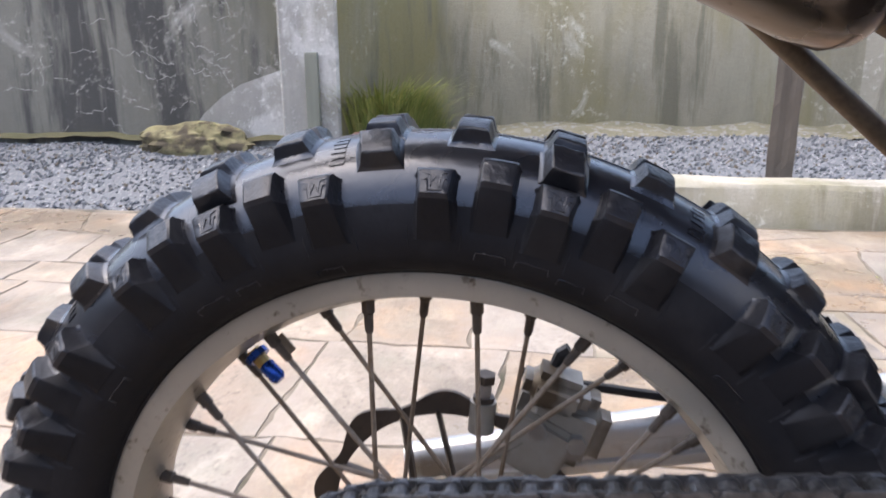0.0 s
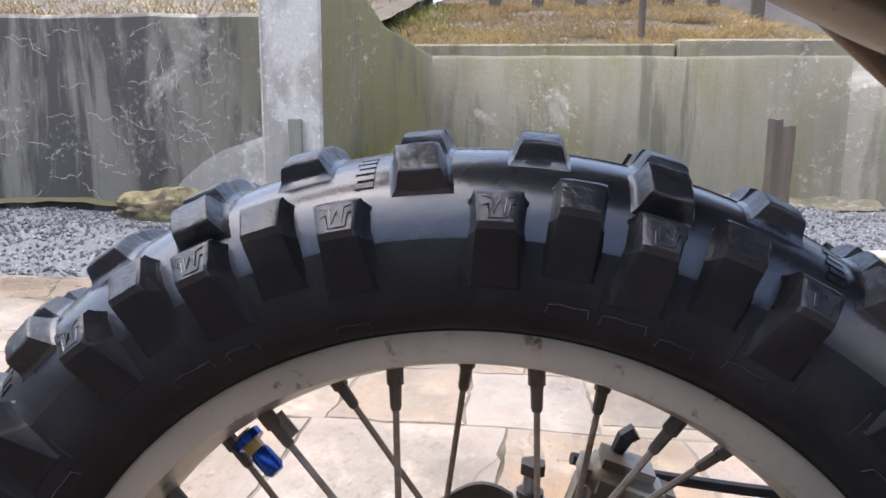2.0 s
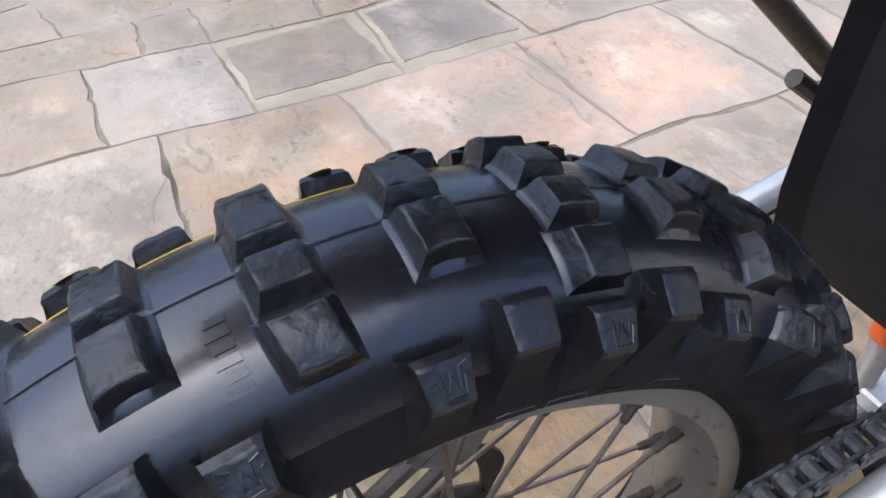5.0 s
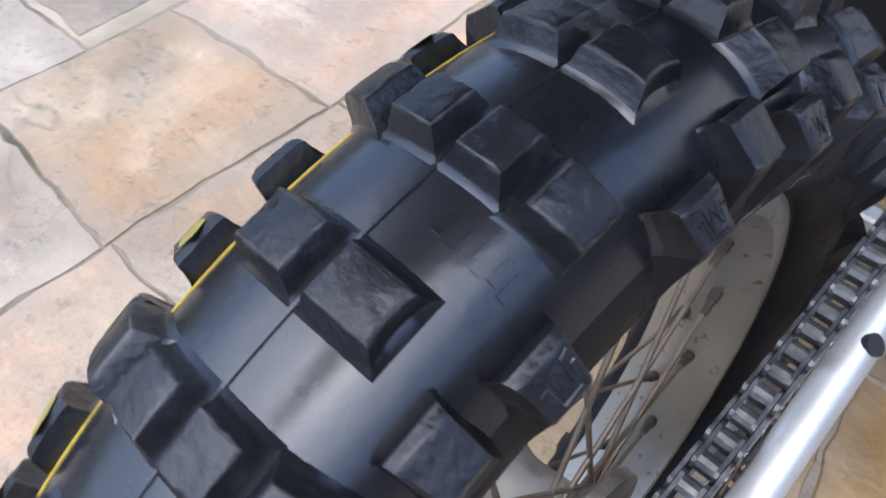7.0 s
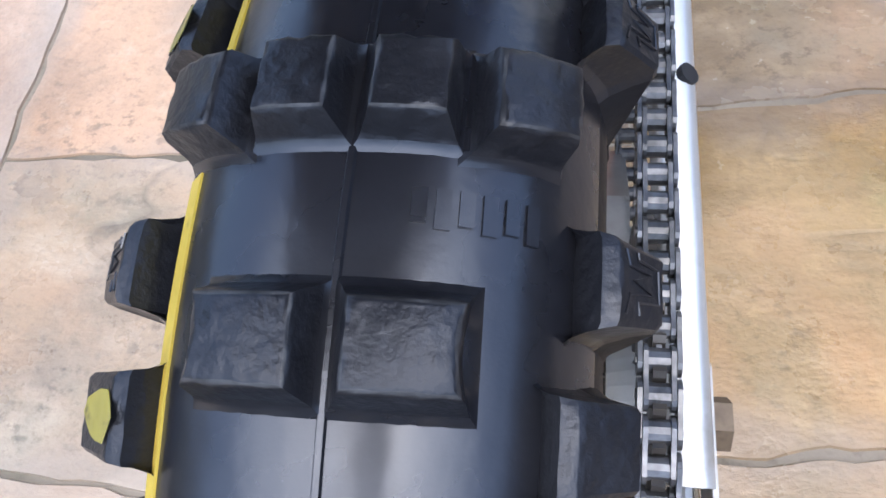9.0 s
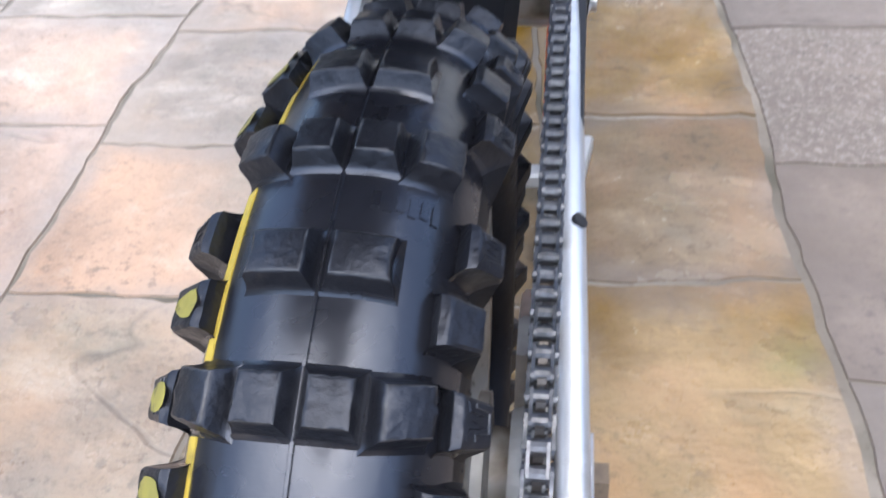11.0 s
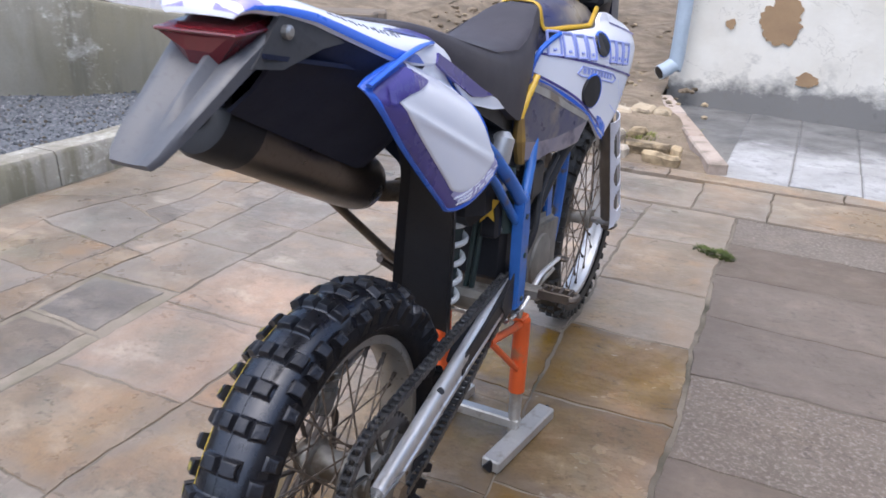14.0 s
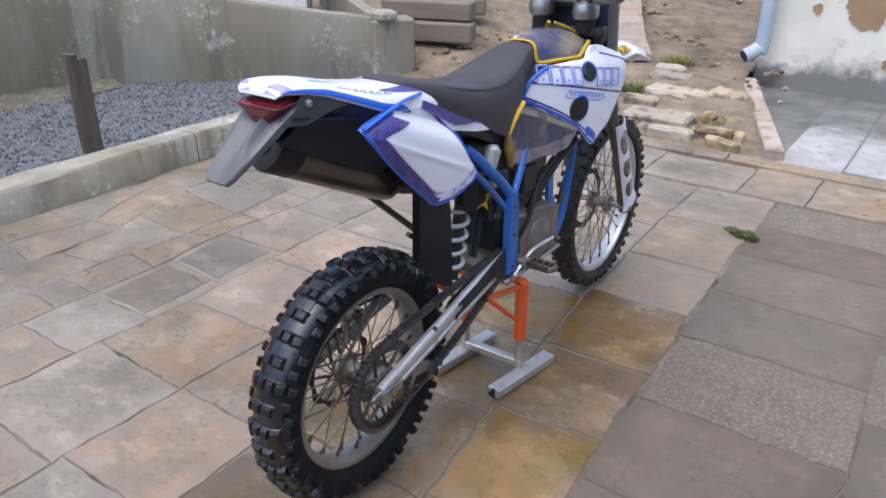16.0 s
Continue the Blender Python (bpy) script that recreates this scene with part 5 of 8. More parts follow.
for sg in (1, -1):
    e0, e1 = Vector(ZIG_BACK[2]), Vector(ZIG_BACK[3])
    up = Vector((e0.y - e1.y, e1.x - e0.x)).normalized()
    marks = bmesh.new()
    for run in (((-1.3, 0.12), (-0.45, 0.2), (-0.3, 0.75), (0.15, 0.3), (0.6, 0.72), (0.75, 0.2), (1.4, 0.12)), ((-1.25, 0.45), (-0.75, 0.4), (-0.6, 0.9), (0.9, 0.88), (1.1, 0.42), (1.4, 0.4))):
        way = []
        for deg, f in run:
            q = e0.lerp(e1, f) + up * 0.0001
            way.append((sg * q.x, q.y * math.sin(radians(deg)), q.y * math.cos(radians(deg))))
        sweep(marks, way, 0.00042, 5)
    zig_me = mesh_of(marks, "moulded_zigzag", RUBBER)
    for n in range(9):
        for rel in (6.67, -6.67, 20.0):
            place_block(zig_me, B1 + rel + 40 * n, "moulded_zigzag")
# raised frames of the worn lettering on the flank
for deg, wide_deg, r0 in ((-31.0, 5.0, 0.2600), (-25.0, 3.6, 0.2595), (-13.0, 4.0, 0.2535), (9.0, 4.2, 0.2635), (14.5, 4.6, 0.2630), (20.0, 3.8, 0.2600), (27.0, 4.4, 0.2630), (45.0, 5.0, 0.2600), (-52.0, 5.0, 0.2600), (75.0, 5.0, 0.26), (120.0, 6.0, 0.26), (165.0, 6.0, 0.26), (210.0, 6.0, 0.26), (255.0, 6.0, 0.26)):
    for side in (1, -1):
        way = []
        for da, dr in ((-0.5, -0.0045), (-0.46, 0.0), (-0.2, 0.0006), (0.1, 0.0), (0.46, 0.0004), (0.5, -0.004)):
            r = r0 + dr
            k = max(i for i in range(len(HALF)) if HALF[i][1] >= r)
            f = (HALF[k][1] - r) / (HALF[k][1] - HALF[k + 1][1])
            a = radians(da * wide_deg)
            way.append((side * (HALF[k][0] + (HALF[k + 1][0] - HALF[k][0]) * f + 0.0001), r * math.sin(a), r * math.cos(a)))
        place_block(mesh_of(tube(way, 0.00045, 5), "flank_mark", RUBBER), deg, "flank_mark")
# yellow factory line along the far shoulder, broken by the blocks, with dabs on the side blocks
for n in range(9):
    for a0, a1 in ((B1 + 2.6, B2 - 2.6), (B2 + 2.6, B1 + 37.4)):
        bm = bmesh.new()
        secs = []
        for k in range(13):
            a = radians(40 * n + a0 + (a1 - a0) * k / 12)
            ring = []
            w = 0.0004 * noise.noise(Vector((k * 0.9, n, a0)))
            for s, out in ((-0.0434 + w, 0.0), (-0.0434 + w, 0.0006), (-0.0508 - w, 0.0006), (-0.0508 - w, 0.0)):
                p, nn = on_carcass(s)
                q = p + nn * out
                ring.append(RW + Vector((q.x, q.y * math.sin(a), q.y * math.cos(a))))
            secs.append(ring)
        loft(bm, secs)
        part("yellow_line", bm, YELLOW_MARK, rear_tyre, "worn yellow paint line")
    for rel in (-13.33, 20.0, 13.33, 6.67):
        if rng.random() < 0.85:
            bm = bmesh.new()
            back = ZIG_BACK if rel in (6.67, 20.0) else TALL_BACK
            e0, e1 = Vector(back[2]), Vector(back[3])
            nn = Vector((e1.y - e0.y, e1.x - e0.x)).normalized()
            q = e0.lerp(e1, 0.34)
            q = Vector((-q.x, q.y)) + nn * 0.0006
            ring = []
            for k in range(12):
                t = k * math.pi / 6
                rr = 1 + 0.35 * noise.noise(Vector((math.cos(t) * 2, math.sin(t) * 2, n + rel)))
                sft = Vector((-nn.y, nn.x)) * 0.0085 * rr * math.cos(t)
                a = radians(B1 + rel + 40 * n) + 0.006 / 0.3 * rr * math.sin(t)
                w = q + sft
                ring.append(RW + Vector((w.x, w.y * math.sin(a), w.y * math.cos(a))))
            slab(bm, ring, Vector((-nn.x * 0.0004, 0, 0)))
            part("yellow_dab", bm, OLIVE_DAB, rear_tyre, "olive-yellow paint dab")

# rear rim, spokes, nipples, valve
prof = [(0.0345, 0.2435), (0.0355, 0.2415), (0.0358, 0.2400), (0.0358, 0.2280), (0.0351, 0.2256), (0.0300, 0.2236), (0.020, 0.2200), (0.010, 0.2168), (0.0, 0.2160)]
prof = prof + [(-x, r) for x, r in reversed(prof[:-1])] + [(-0.031, 0.2435), (-0.028, 0.228), (0.028, 0.228), (0.031, 0.2435)]
rear_rim = part("rear_rim", lathe(bmesh.new(), prof, RW, 160, True), RIM_MAT, bike, "scuffed bare aluminium rear rim", True)


def spokes(centre, parent, count, phase, r_nip, r_hub, x_hub, swing, turn=None):
    for i in range(count):
        a = radians(phase + 360.0 / count * i)
        dr = 1 if i % 4 in (1, 2) else -1
        sx = 1 if i % 2 else -1
        h = a + dr * radians(swing)
        p = Vector((sx * 0.009, r_nip * math.sin(a), r_nip * math.cos(a)))
        q = Vector((sx * x_hub, r_hub * math.sin(h), r_hub * math.cos(h)))
        d = (q - p).normalized()
        m = turn or Matrix.Translation(centre)
        part("spoke", tube([m @ p, m @ q], 0.0019, 6), SPOKE_MAT, parent)
        part("nipple", tube([m @ (p - d * 0.006), m @ (p + d * 0.004), m @ (p + d * 0.005), m @ (p + d * 0.016), m @ (p + d * 0.018)], [0.0046, 0.0046, 0.0034, 0.0031, 0.0025], 8), SPOKE_NIPPLE, parent)


spokes(RW, rear_rim, 36, -2.0, 0.2125, 0.036, 0.033, 70)
va = radians(-38.3)
vd = Vector((0.1, -math.sin(va) * 0.9 + 0.3 * math.cos(va), -math.cos(va))).normalized()
v0 = RW + Vector((0.0, 0.2135 * math.sin(va), 0.2135 * math.cos(va)))
valve = part("valve", tube([v0, v0 + vd * 0.016, v0 + vd * 0.0161, v0 + vd * 0.02], [0.0055, 0.0055, 0.0042, 0.0042], 10), BRASS, rear_rim, "brass tyre valve")
part("rim_lock_nut", tube([v0 + Vector((0.006, 0.022, 0.014)), v0 + Vector((0.006, 0.022, 0.014)) + vd * 0.015], [0.0044, 0.0036], 8), NIPPLE_MAT, rear_rim)
vb = v0 + vd * 0.003
capd = Vector((0.25, 0.76, -0.62)).normalized()
bm = tube([vb, vb + capd * 0.005], 0.009, 12)
part("valve_collar", bm, BLUE_CAP, rear_rim, "blue anodised valve collar")
part("valve_stem", tube([vb + capd * 0.003, vb + capd * 0.013], 0.0042, 10), BRASS, rear_rim)
part("valve_cap", tube([vb + capd * 0.011, vb + capd * 0.0125, vb + capd * 0.024, vb + capd * 0.027], [0.005, 0.006, 0.006, 0.004], 12), BLUE_CAP, rear_rim, "blue anodised valve cap", True)

# rear hub, sprocket, disc, calliper
part("rear_hub", lathe(bmesh.new(), [(0.075, 0.016), (0.075, 0.03), (0.055, 0.032), (0.052, 0.058), (0.044, 0.058), (0.038, 0.04), (0.026, 0.03), (0.0, 0.027), (-0.026, 0.03), (-0.034, 0.042), (-0.042, 0.042), (-0.046, 0.032), (-0.062, 0.03), (-0.062, 0.016)], RW, 48), HUB_MAT, bike, "dirty cast rear hub", True)


def toothed(x0, x1, centre, r_in, r_out, teeth, depth, holes=0, steps=6):
    """A ring with teeth or waves; x0..x1 its thickness."""
    bm = bmesh.new()
    n = teeth * steps
    rings = []
    for x, inner in ((x0, True), (x0, False), (x1, False), (x1, True)):
        ring = []
        for k in range(n):
            a = 2 * math.pi * k / n
            r = r_in * (1 + (0.05 * math.cos(a * holes) if holes else 0)) if inner else r_out - depth * (0.5 - 0.5 * math.cos(2 * math.pi * (k % steps) / steps))
            ring.append(bm.verts.new((centre.x + x, centre.y + r * math.sin(a), centre.z + r * math.cos(a))))
        rings.append(ring)
    for i in range(4):
        a, c = rings[i], rings[(i + 1) % 4]
        for k in range(n):
            bm.faces.new((a[k], a[(k + 1) % n], c[(k + 1) % n], c[k]))
    return bm


CHX = 0.1
SPC = Vector((0, RW.y, RW.z))
rear_sprocket = part("rear_sprocket", toothed(CHX - 0.003, CHX + 0.003, SPC, 0.092, 0.1225, 46, 0.010), SPROCKET_MAT, bike, "worn steel rear sprocket")
for k in range(6):
    a = radians(20 + 60 * k)
    c0 = SPC + Vector((CHX, 0.045 * math.sin(a), 0.045 * math.cos(a)))
    c1 = SPC + Vector((CHX, 0.096 * math.sin(a + 0.35), 0.096 * math.cos(a + 0.35)))
    c2 = SPC + Vector((CHX, 0.096 * math.sin(a - 0.35), 0.096 * math.cos(a - 0.35)))
    part("sprocket_arm", tube([c0, c1], 0.0062, 6, flat=0.5), SPROCKET_MAT, rear_sprocket)
    part("sprocket_arm", tube([c0, c2], 0.0062, 6, flat=0.5), SPROCKET_MAT, rear_sprocket)
    part("sprocket_bolt", tube([c0 + Vector((0.0, 0, 0)), c0 + Vector((0.008, 0, 0))], 0.007, 6), STEEL, rear_sprocket)
part("sprocket_carrier", lathe(bmesh.new(), [(CHX + 0.003, 0.03), (CHX + 0.003, 0.05), (CHX - 0.003, 0.052), (CHX - 0.02, 0.045)], SPC, 36), HUB_MAT, rear_sprocket)
rear_disc = part("rear_disc", toothed(-0.064, -0.060, RW, 0.094, 0.114, 9, 0.011, steps=14), DISC_MAT, bike, "rust-brown wavy rear brake disc")
for k in range(6):
    a = radians(60 * k + 10)
    c0 = RW + Vector((-0.062, 0.035 * math.sin(a), 0.035 * math.cos(a)))
    c1 = RW + Vector((-0.062, 0.097 * math.sin(a + 0.5), 0.097 * math.cos(a + 0.5)))
    c2 = RW + Vector((-0.062, 0.097 * math.sin(a - 0.25), 0.097 * math.cos(a - 0.25)))
    part("disc_arm", tube([c0, c2], 0.006, 6, flat=0.35), DISC_MAT, rear_disc)
    part("disc_arm", tube([c0, c1], 0.008, 6, flat=0.35), DISC_MAT, rear_disc)
cal = part("rear_calliper", boxed((-0.098, 0.055, 0.405), (-0.05, 0.13, 0.468), 0.014, Matrix.Rotation(radians(-18), 4, "X"), 3), HUB_MAT, bike, "grey cast rear brake calliper", True)
part("calliper_bridge", boxed((-0.085, 0.062, 0.455), (-0.04, 0.115, 0.485), 0.01, Matrix.Rotation(radians(-18), 4, "X"), 3), HUB_MAT, cal, "", True)
part("calliper_web", boxed((-0.055, 0.045, 0.40), (-0.043, 0.10, 0.45), 0.005, Matrix.Rotation(radians(-30), 4, "X"), 2), HUB_MAT, cal)
part("calliper_pin", tube([(-0.05, 0.03, 0.436), (-0.05, 0.032, 0.462)], 0.0105, 18), HUB_MAT, cal, "", True)
part("pin_bush", tube([(-0.05, 0.032, 0.462), (-0.05, 0.0323, 0.466)], 0.0085, 16), DISC_MAT, cal)
part("pin_shank", tube([(-0.05, 0.0323, 0.466), (-0.05, 0.0333, 0.478)], 0.0055, 12), STEEL, cal)
part("pin_head", tube([(-0.05, 0.0333, 0.478), (-0.05, 0.0338, 0.485)], 0.0085, 6), DISC_MAT, cal)
for y, z in ((0.075, 0.44), (0.105, 0.43)):
    part("calliper_bolt", tube([(-0.052, y, z), (-0.043, y, z)], 0.008, 6), STEEL, cal)
part("bleed_screw", tube([(-0.07, 0.085, 0.482), (-0.07, 0.092, 0.496), (-0.07, 0.098, 0.5)], [0.004, 0.006, 0.006], 8), BLACK_PLASTIC, cal)
part("brake_hose", tube(smooth_line([(-0.09, 0.06, 0.47), (-0.1, 0.12, 0.455), (-0.105, 0.25, 0.445), (-0.1, 0.42, 0.47), (-0.1, 0.55, 0.52)], 8), 0.0045, 8), BLACK_PLASTIC, bike, "black brake hose")

# swingarm
PV = Vector((0.0, 0.575, 0.475))


def beam(a, c, half_w, h0, h1, bevel):
    """A tapering rectangular beam from a to c."""
    a, c = Vector(a), Vector(c)
    d = (c - a).normalized()
    s = Vector((1, 0, 0))
    u = s.cross(d) * -1
    u = u if u.z > 0 else -u
    bm = bmesh.new()
    secs = []
    n = 8
    for k in range(n + 1):
        p = a.lerp(c, k / n)
        h = h0 + (h1 - h0) * (k / n)
        w = half_w
        ring = []
        for dx, dz in ((-1, -0.7), (-0.87, -0.88), (-0.5, -1), (0.5, -1), (0.87, -0.9), (1, -0.74), (0.97, -0.5), (0.72, -0.4), (0.72, 0.12), (0.97, 0.22), (1, 0.55), (0.8, 0.86), (0.4, 1), (-0.5, 1), (-0.87, 0.88), (-1, 0.7)):
            ring.append(p + s * w * dx + u * h * dz)
        secs.append(ring)
    return loft(bm, secs)


arm_r = part("swingarm", beam((0.1265, -0.04, 0.366), (0.1056, 0.56, 0.485), 0.0125, 0.021, 0.036, 0), ALLOY, bike, "silver alloy swingarm", True)
part("swingarm_brace", beam((-0.115, -0.04, 0.36), (-0.108, 0.56, 0.485), 0.0125, 0.02, 0.035, 0), ALLOY, arm_r, "", True)
part("swingarm_bridge", boxed((-0.12, 0.475, 0.45), (0.11, 0.545, 0.50), 0.012), HUB_MAT, arm_r)
part("arm_bolt_hole", tube([(0.1205, 0.19, 0.431), (0.1262, 0.19, 0.4382)], 0.0072, 14), BLACK_PLASTIC, arm_r, "black plugged hole")
part("axle_nut", tube([(0.138, 0.0, 0.355), (0.152, 0.0, 0.355)], 0.016, 6), NIPPLE_MAT, arm_r, "brown axle nut")
part("axle_washer", tube([(0.136, 0.0, 0.355), (0.1395, 0.0, 0.355)], 0.022, 16), STEEL, arm_r)
part("chain_adjuster", tube([(0.124, -0.04, 0.366), (0.124, -0.072, 0.36)], 0.0055, 8), STEEL, arm_r)
part("adjuster_nut", tube([(0.124, -0.052, 0.364), (0.124, -0.06, 0.362)], 0.0095, 6), STEEL, arm_r)
bm = bmesh.new()
secs = []
for y, z in ((0.285, 0.44), (0.30, 0.4545), (0.40, 0.476), (0.52, 0.505), (0.60, 0.525), (0.625, 0.515)):
    secs.append([(0.0905, y, z + 0.006), (0.1255, y, z + 0.006), (0.1265, y, z + 0.003), (0.1265, y, z - 0.03), (0.1225, y, z - 0.03), (0.0905, y, z)])
loft(bm, secs)
part("chain_slider", bm, BLACK_PLASTIC, arm_r, "black plastic chain slider")
part("slider_skirt", slab(bmesh.new(), [(0.1300, 0.47, 0.485), (0.1300, 0.48, 0.505), (0.1300, 0.535, 0.54), (0.1300, 0.535, 0.45), (0.1300, 0.50, 0.445)], (-0.003, 0, 0), 0.001), BLACK_PLASTIC, arm_r, "black plastic skirt over the pivot")
for y0, y1 in ((-0.052, 0.03),):
    part("axle_block", boxed((0.1375, y0, 0.337), (0.1405, y1, 0.376), 0.003), STEEL, arm_r, "bright axle block")
guide = part("chain_guide", slab(bmesh.new(), [(0.098, 0.10, 0.27), (0.098, 0.22, 0.255), (0.098, 0.23, 0.30), (0.098, 0.16, 0.345), (0.098, 0.12, 0.34)], (-0.02, 0, 0), 0.003), STEEL, bike, "scratched alloy chain guide")
part("guide_slot", slab(bmesh.new(), [(0.1005, 0.13, 0.285), (0.1005, 0.2, 0.275), (0.1005, 0.2, 0.292), (0.1005, 0.14, 0.305)], (-0.002, 0, 0)), BLACK_PLASTIC, guide)

# drive chain: every link on its own
FSP = Vector((0, 0.59, 0.487))
RC, FC = 0.1165, 0.034


def chain_line():
    d = (FSP - SPC)
    base = math.atan2(d.z, d.y)
    off = math.acos((RC - FC) / math.hypot(d.y, d.z))
    pts = []
    a0, a1 = base + off, base - off
    up0, up1 = SPC + Vector((0, math.cos(a0), math.sin(a0))) * RC, FSP + Vector((0, math.cos(a0), math.sin(a0))) * FC
    lo1, lo0 = FSP + Vector((0, math.cos(a1), math.sin(a1))) * FC, SPC + Vector((0, math.cos(a1), math.sin(a1))) * RC
    pts += [up0.lerp(up1, k / 40) - Vector((0, 0, -0.002 * math.sin(math.pi * k / 40))) for k in range(41)]
    for k in range(1, 12):
        a = a0 + (a1 - a0) * k / 12
        pts.append(FSP + Vector((0, math.cos(a), math.sin(a))) * FC)
    pts += [lo1.lerp(lo0, k / 40) - Vector((0, 0, 0.02 * math.sin(math.pi * k / 40))) for k in range(41)]
    for k in range(1, 40):
        a = a1 + (a0 - 2 * math.pi - a1) * k / 40
        pts.append(SPC + Vector((0, math.cos(a), math.sin(a))) * RC)
    return pts


def plate(bm, x, thick, grow):
    ring = []
    for k in range(16):
        a = 2 * math.pi * k / 16
        c = math.cos(a)
        ring.append((x, (0.0079 if c > 0.02 else -0.0079 if c < -0.02 else 0) + (0.0062 + grow) * c, (0.0062 + grow) * math.sin(a) * (0.82 if abs(c) < 0.3 else 1)))
    slab(bm, ring, (thick, 0, 0))


outer_bm, inner_bm = bmesh.new(), bmesh.new()
for sg in (1, -1):
    plate(outer_bm, sg * 0.0076, sg * 0.0022, 0.0014)
    plate(inner_bm, sg * 0.0050, sg * 0.0022, 0.0014)
for y in (-0.0079, 0.0079):
    sweep(outer_bm, [(-0.0105, y, 0), (0.0105, y, 0)], 0.0028, 8)
    sweep(inner_bm, [(-0.0056, y, 0), (0.0056, y, 0)], 0.0058, 12)
outer_me, inner_me = mesh_of(outer_bm, "outer_link", CHAIN_MAT), mesh_of(inner_bm, "inner_link", CHAIN_MAT)
line = chain_line()
drive_chain = part("drive_chain", tube([line[0] + Vector((CHX, 0, 0)), line[1] + Vector((CHX, 0, 0))], 0.0025, 6), CHAIN_MAT, bike, "oily steel drive chain")
total_len = sum((line[(k + 1) % len(line)] - line[k]).length for k in range(len(line)))
pitch = total_len / (2 * round(total_len / 0.015875 / 2))
pos, k, walked, links = 0.0, 0, 0.0, []
n_links = round(total_len / pitch)


def along(s):
    s %= total_len
    for k in range(len(line)):
        d = (line[(k + 1) % len(line)] - line[k]).length
        if s <= d:
            return line[k].lerp(line[(k + 1) % len(line)], s / d)
        s -= d
    return line[0]


for k in range(n_links):
    a, c = along(k * pitch), along((k + 1) * pitch)
    d = c - a
    m = Matrix.Translation((a + c) / 2 + Vector((CHX, 0, 0))) @ Matrix.Rotation(math.atan2(d.z, d.y), 4, "X")
    ob = new("chain_link", inner_me if k % 2 else outer_me)
    ob.matrix_basis = m
    under(ob, drive_chain)

# inner mudguard and shock absorber
bm = bmesh.new()
secs = []
for y, z, xl, xr in ((0.17, 0.985, 0.0, 0.09), (0.22, 0.93, 0.0, 0.09), (0.29, 0.84, -0.012, 0.088), (0.312, 0.79, -0.022, 0.084), (0.335, 0.72, -0.040, 0.080), (0.355, 0.62, -0.057, 0.071), (0.37, 0.52, -0.070, 0.062), (0.385, 0.44, -0.072, 0.055)):
    mid, w = (xl + xr) / 2, (xr - xl) / 2
    secs.append([(mid + fx * w, y + dy, z + dz) for fx, dy, dz in ((-1, -0.02, 0), (-0.8, -0.003, 0.003), (-0.5, 0, 0.004), (0.5, 0, 0.004), (0.8, -0.003, 0.003), (1, -0.02, 0), (1, -0.012, 0.006), (0.6, 0.008, 0.012), (-0.6, 0.008, 0.012), (-1, -0.012, 0.006))])
loft(bm, secs)
part("inner_mudguard", bm, BLACK_PLASTIC, bike, "flat black plastic inner mudguard", True)
S0, S1 = Vector((-0.002, 0.45, 0.44)), Vector((0.028, 0.485, 0.86))
sd = (S1 - S0)
shock = part("shock_absorber", tube([S0, S1], 0.019, 16), SHOCK_DARK, bike, "shock absorber with white coil spring", True)
u = sd.normalized().cross(Vector((1, 0, 0))).normalized()
v = sd.normalized().cross(u)
pts = [S0 + sd * (0.04 + 0.78 * k / 150) + (u * math.cos(k * 2 * math.pi * 7.5 / 150) + v * math.sin(k * 2 * math.pi * 7.5 / 150)) * 0.027 for k in range(151)]
part("coil_spring", tube(pts, 0.0066, 8), SPRING_WHITE, shock, "white painted coil spring", True)
part("reservoir", tube([(0.085, 0.56, 0.62), (0.075, 0.575, 0.76)], 0.024, 14), SHOCK_DARK, shock, "", True)
star = []
for k in range(10):
    a = 2 * math.pi * k / 10
    r = 0.036 if k % 2 == 0 else 0.017
    star.append(Vector((0.078, 0.484, 0.697)) + Vector((0.8, 0.6, 0)) * (r * 0.72 * math.sin(a)) + Vector((0, 0, 1.15 * r * math.cos(a))))
part("star_bracket", boxed((0.055, 0.50, 0.62), (0.095, 0.53, 0.74), 0.006), BLACK_PLASTIC, shock)
part("yellow_star_plate", slab(bmesh.new(), star, (-0.0018, 0.0024, 0)), YELLOW_TRIM, shock, "yellow star-shaped sticker plate")

# silencer and its pipe
E0, E1 = Vector((-0.1, -0.128, 0.984)), Vector((-0.1, 0.308, 0.762))
ex = (E1 - E0).normalized()
sil = part("silencer", tube([E0 + ex * 0.06, E0 + ex * 0.065, E1 - ex * 0.12, E1 - ex * 0.05, E1 - ex * 0.022, E1 - ex * 0.006, E1 + ex * 0.002], [0.052, 0.055, 0.054, 0.0515, 0.047, 0.037, 0.024], 28, flat=1.1), TITAN, bike, "heat-browned metal silencer", True)
part("silencer_end_cap", tube([E0 - ex * 0.004, E0, E0 + ex * 0.01, E0 + ex * 0.075], [0.04, 0.052, 0.0565, 0.0565], 28, flat=1.1), BLACK_PLASTIC, sil, "black end cap", True)
part("silencer_outlet", tube([E0 - ex * 0.012, E0 + ex * 0.01], 0.022, 16), DISC_MAT, sil)
part("exhaust_pipe", tube(smooth_line([E1 - ex * 0.01, E1 + ex * 0.03 + Vector((0.012, 0, -0.004)), (-0.06, 0.40, 0.735), (-0.075, 0.5, 0.72), (-0.09, 0.68, 0.66), (-0.05, 0.9, 0.6), (0.0, 1.02, 0.45), (0.03, 0.95, 0.42)], 6), 0.021, 14), NIPPLE_MAT, bike, "rusty exhaust pipe", True)
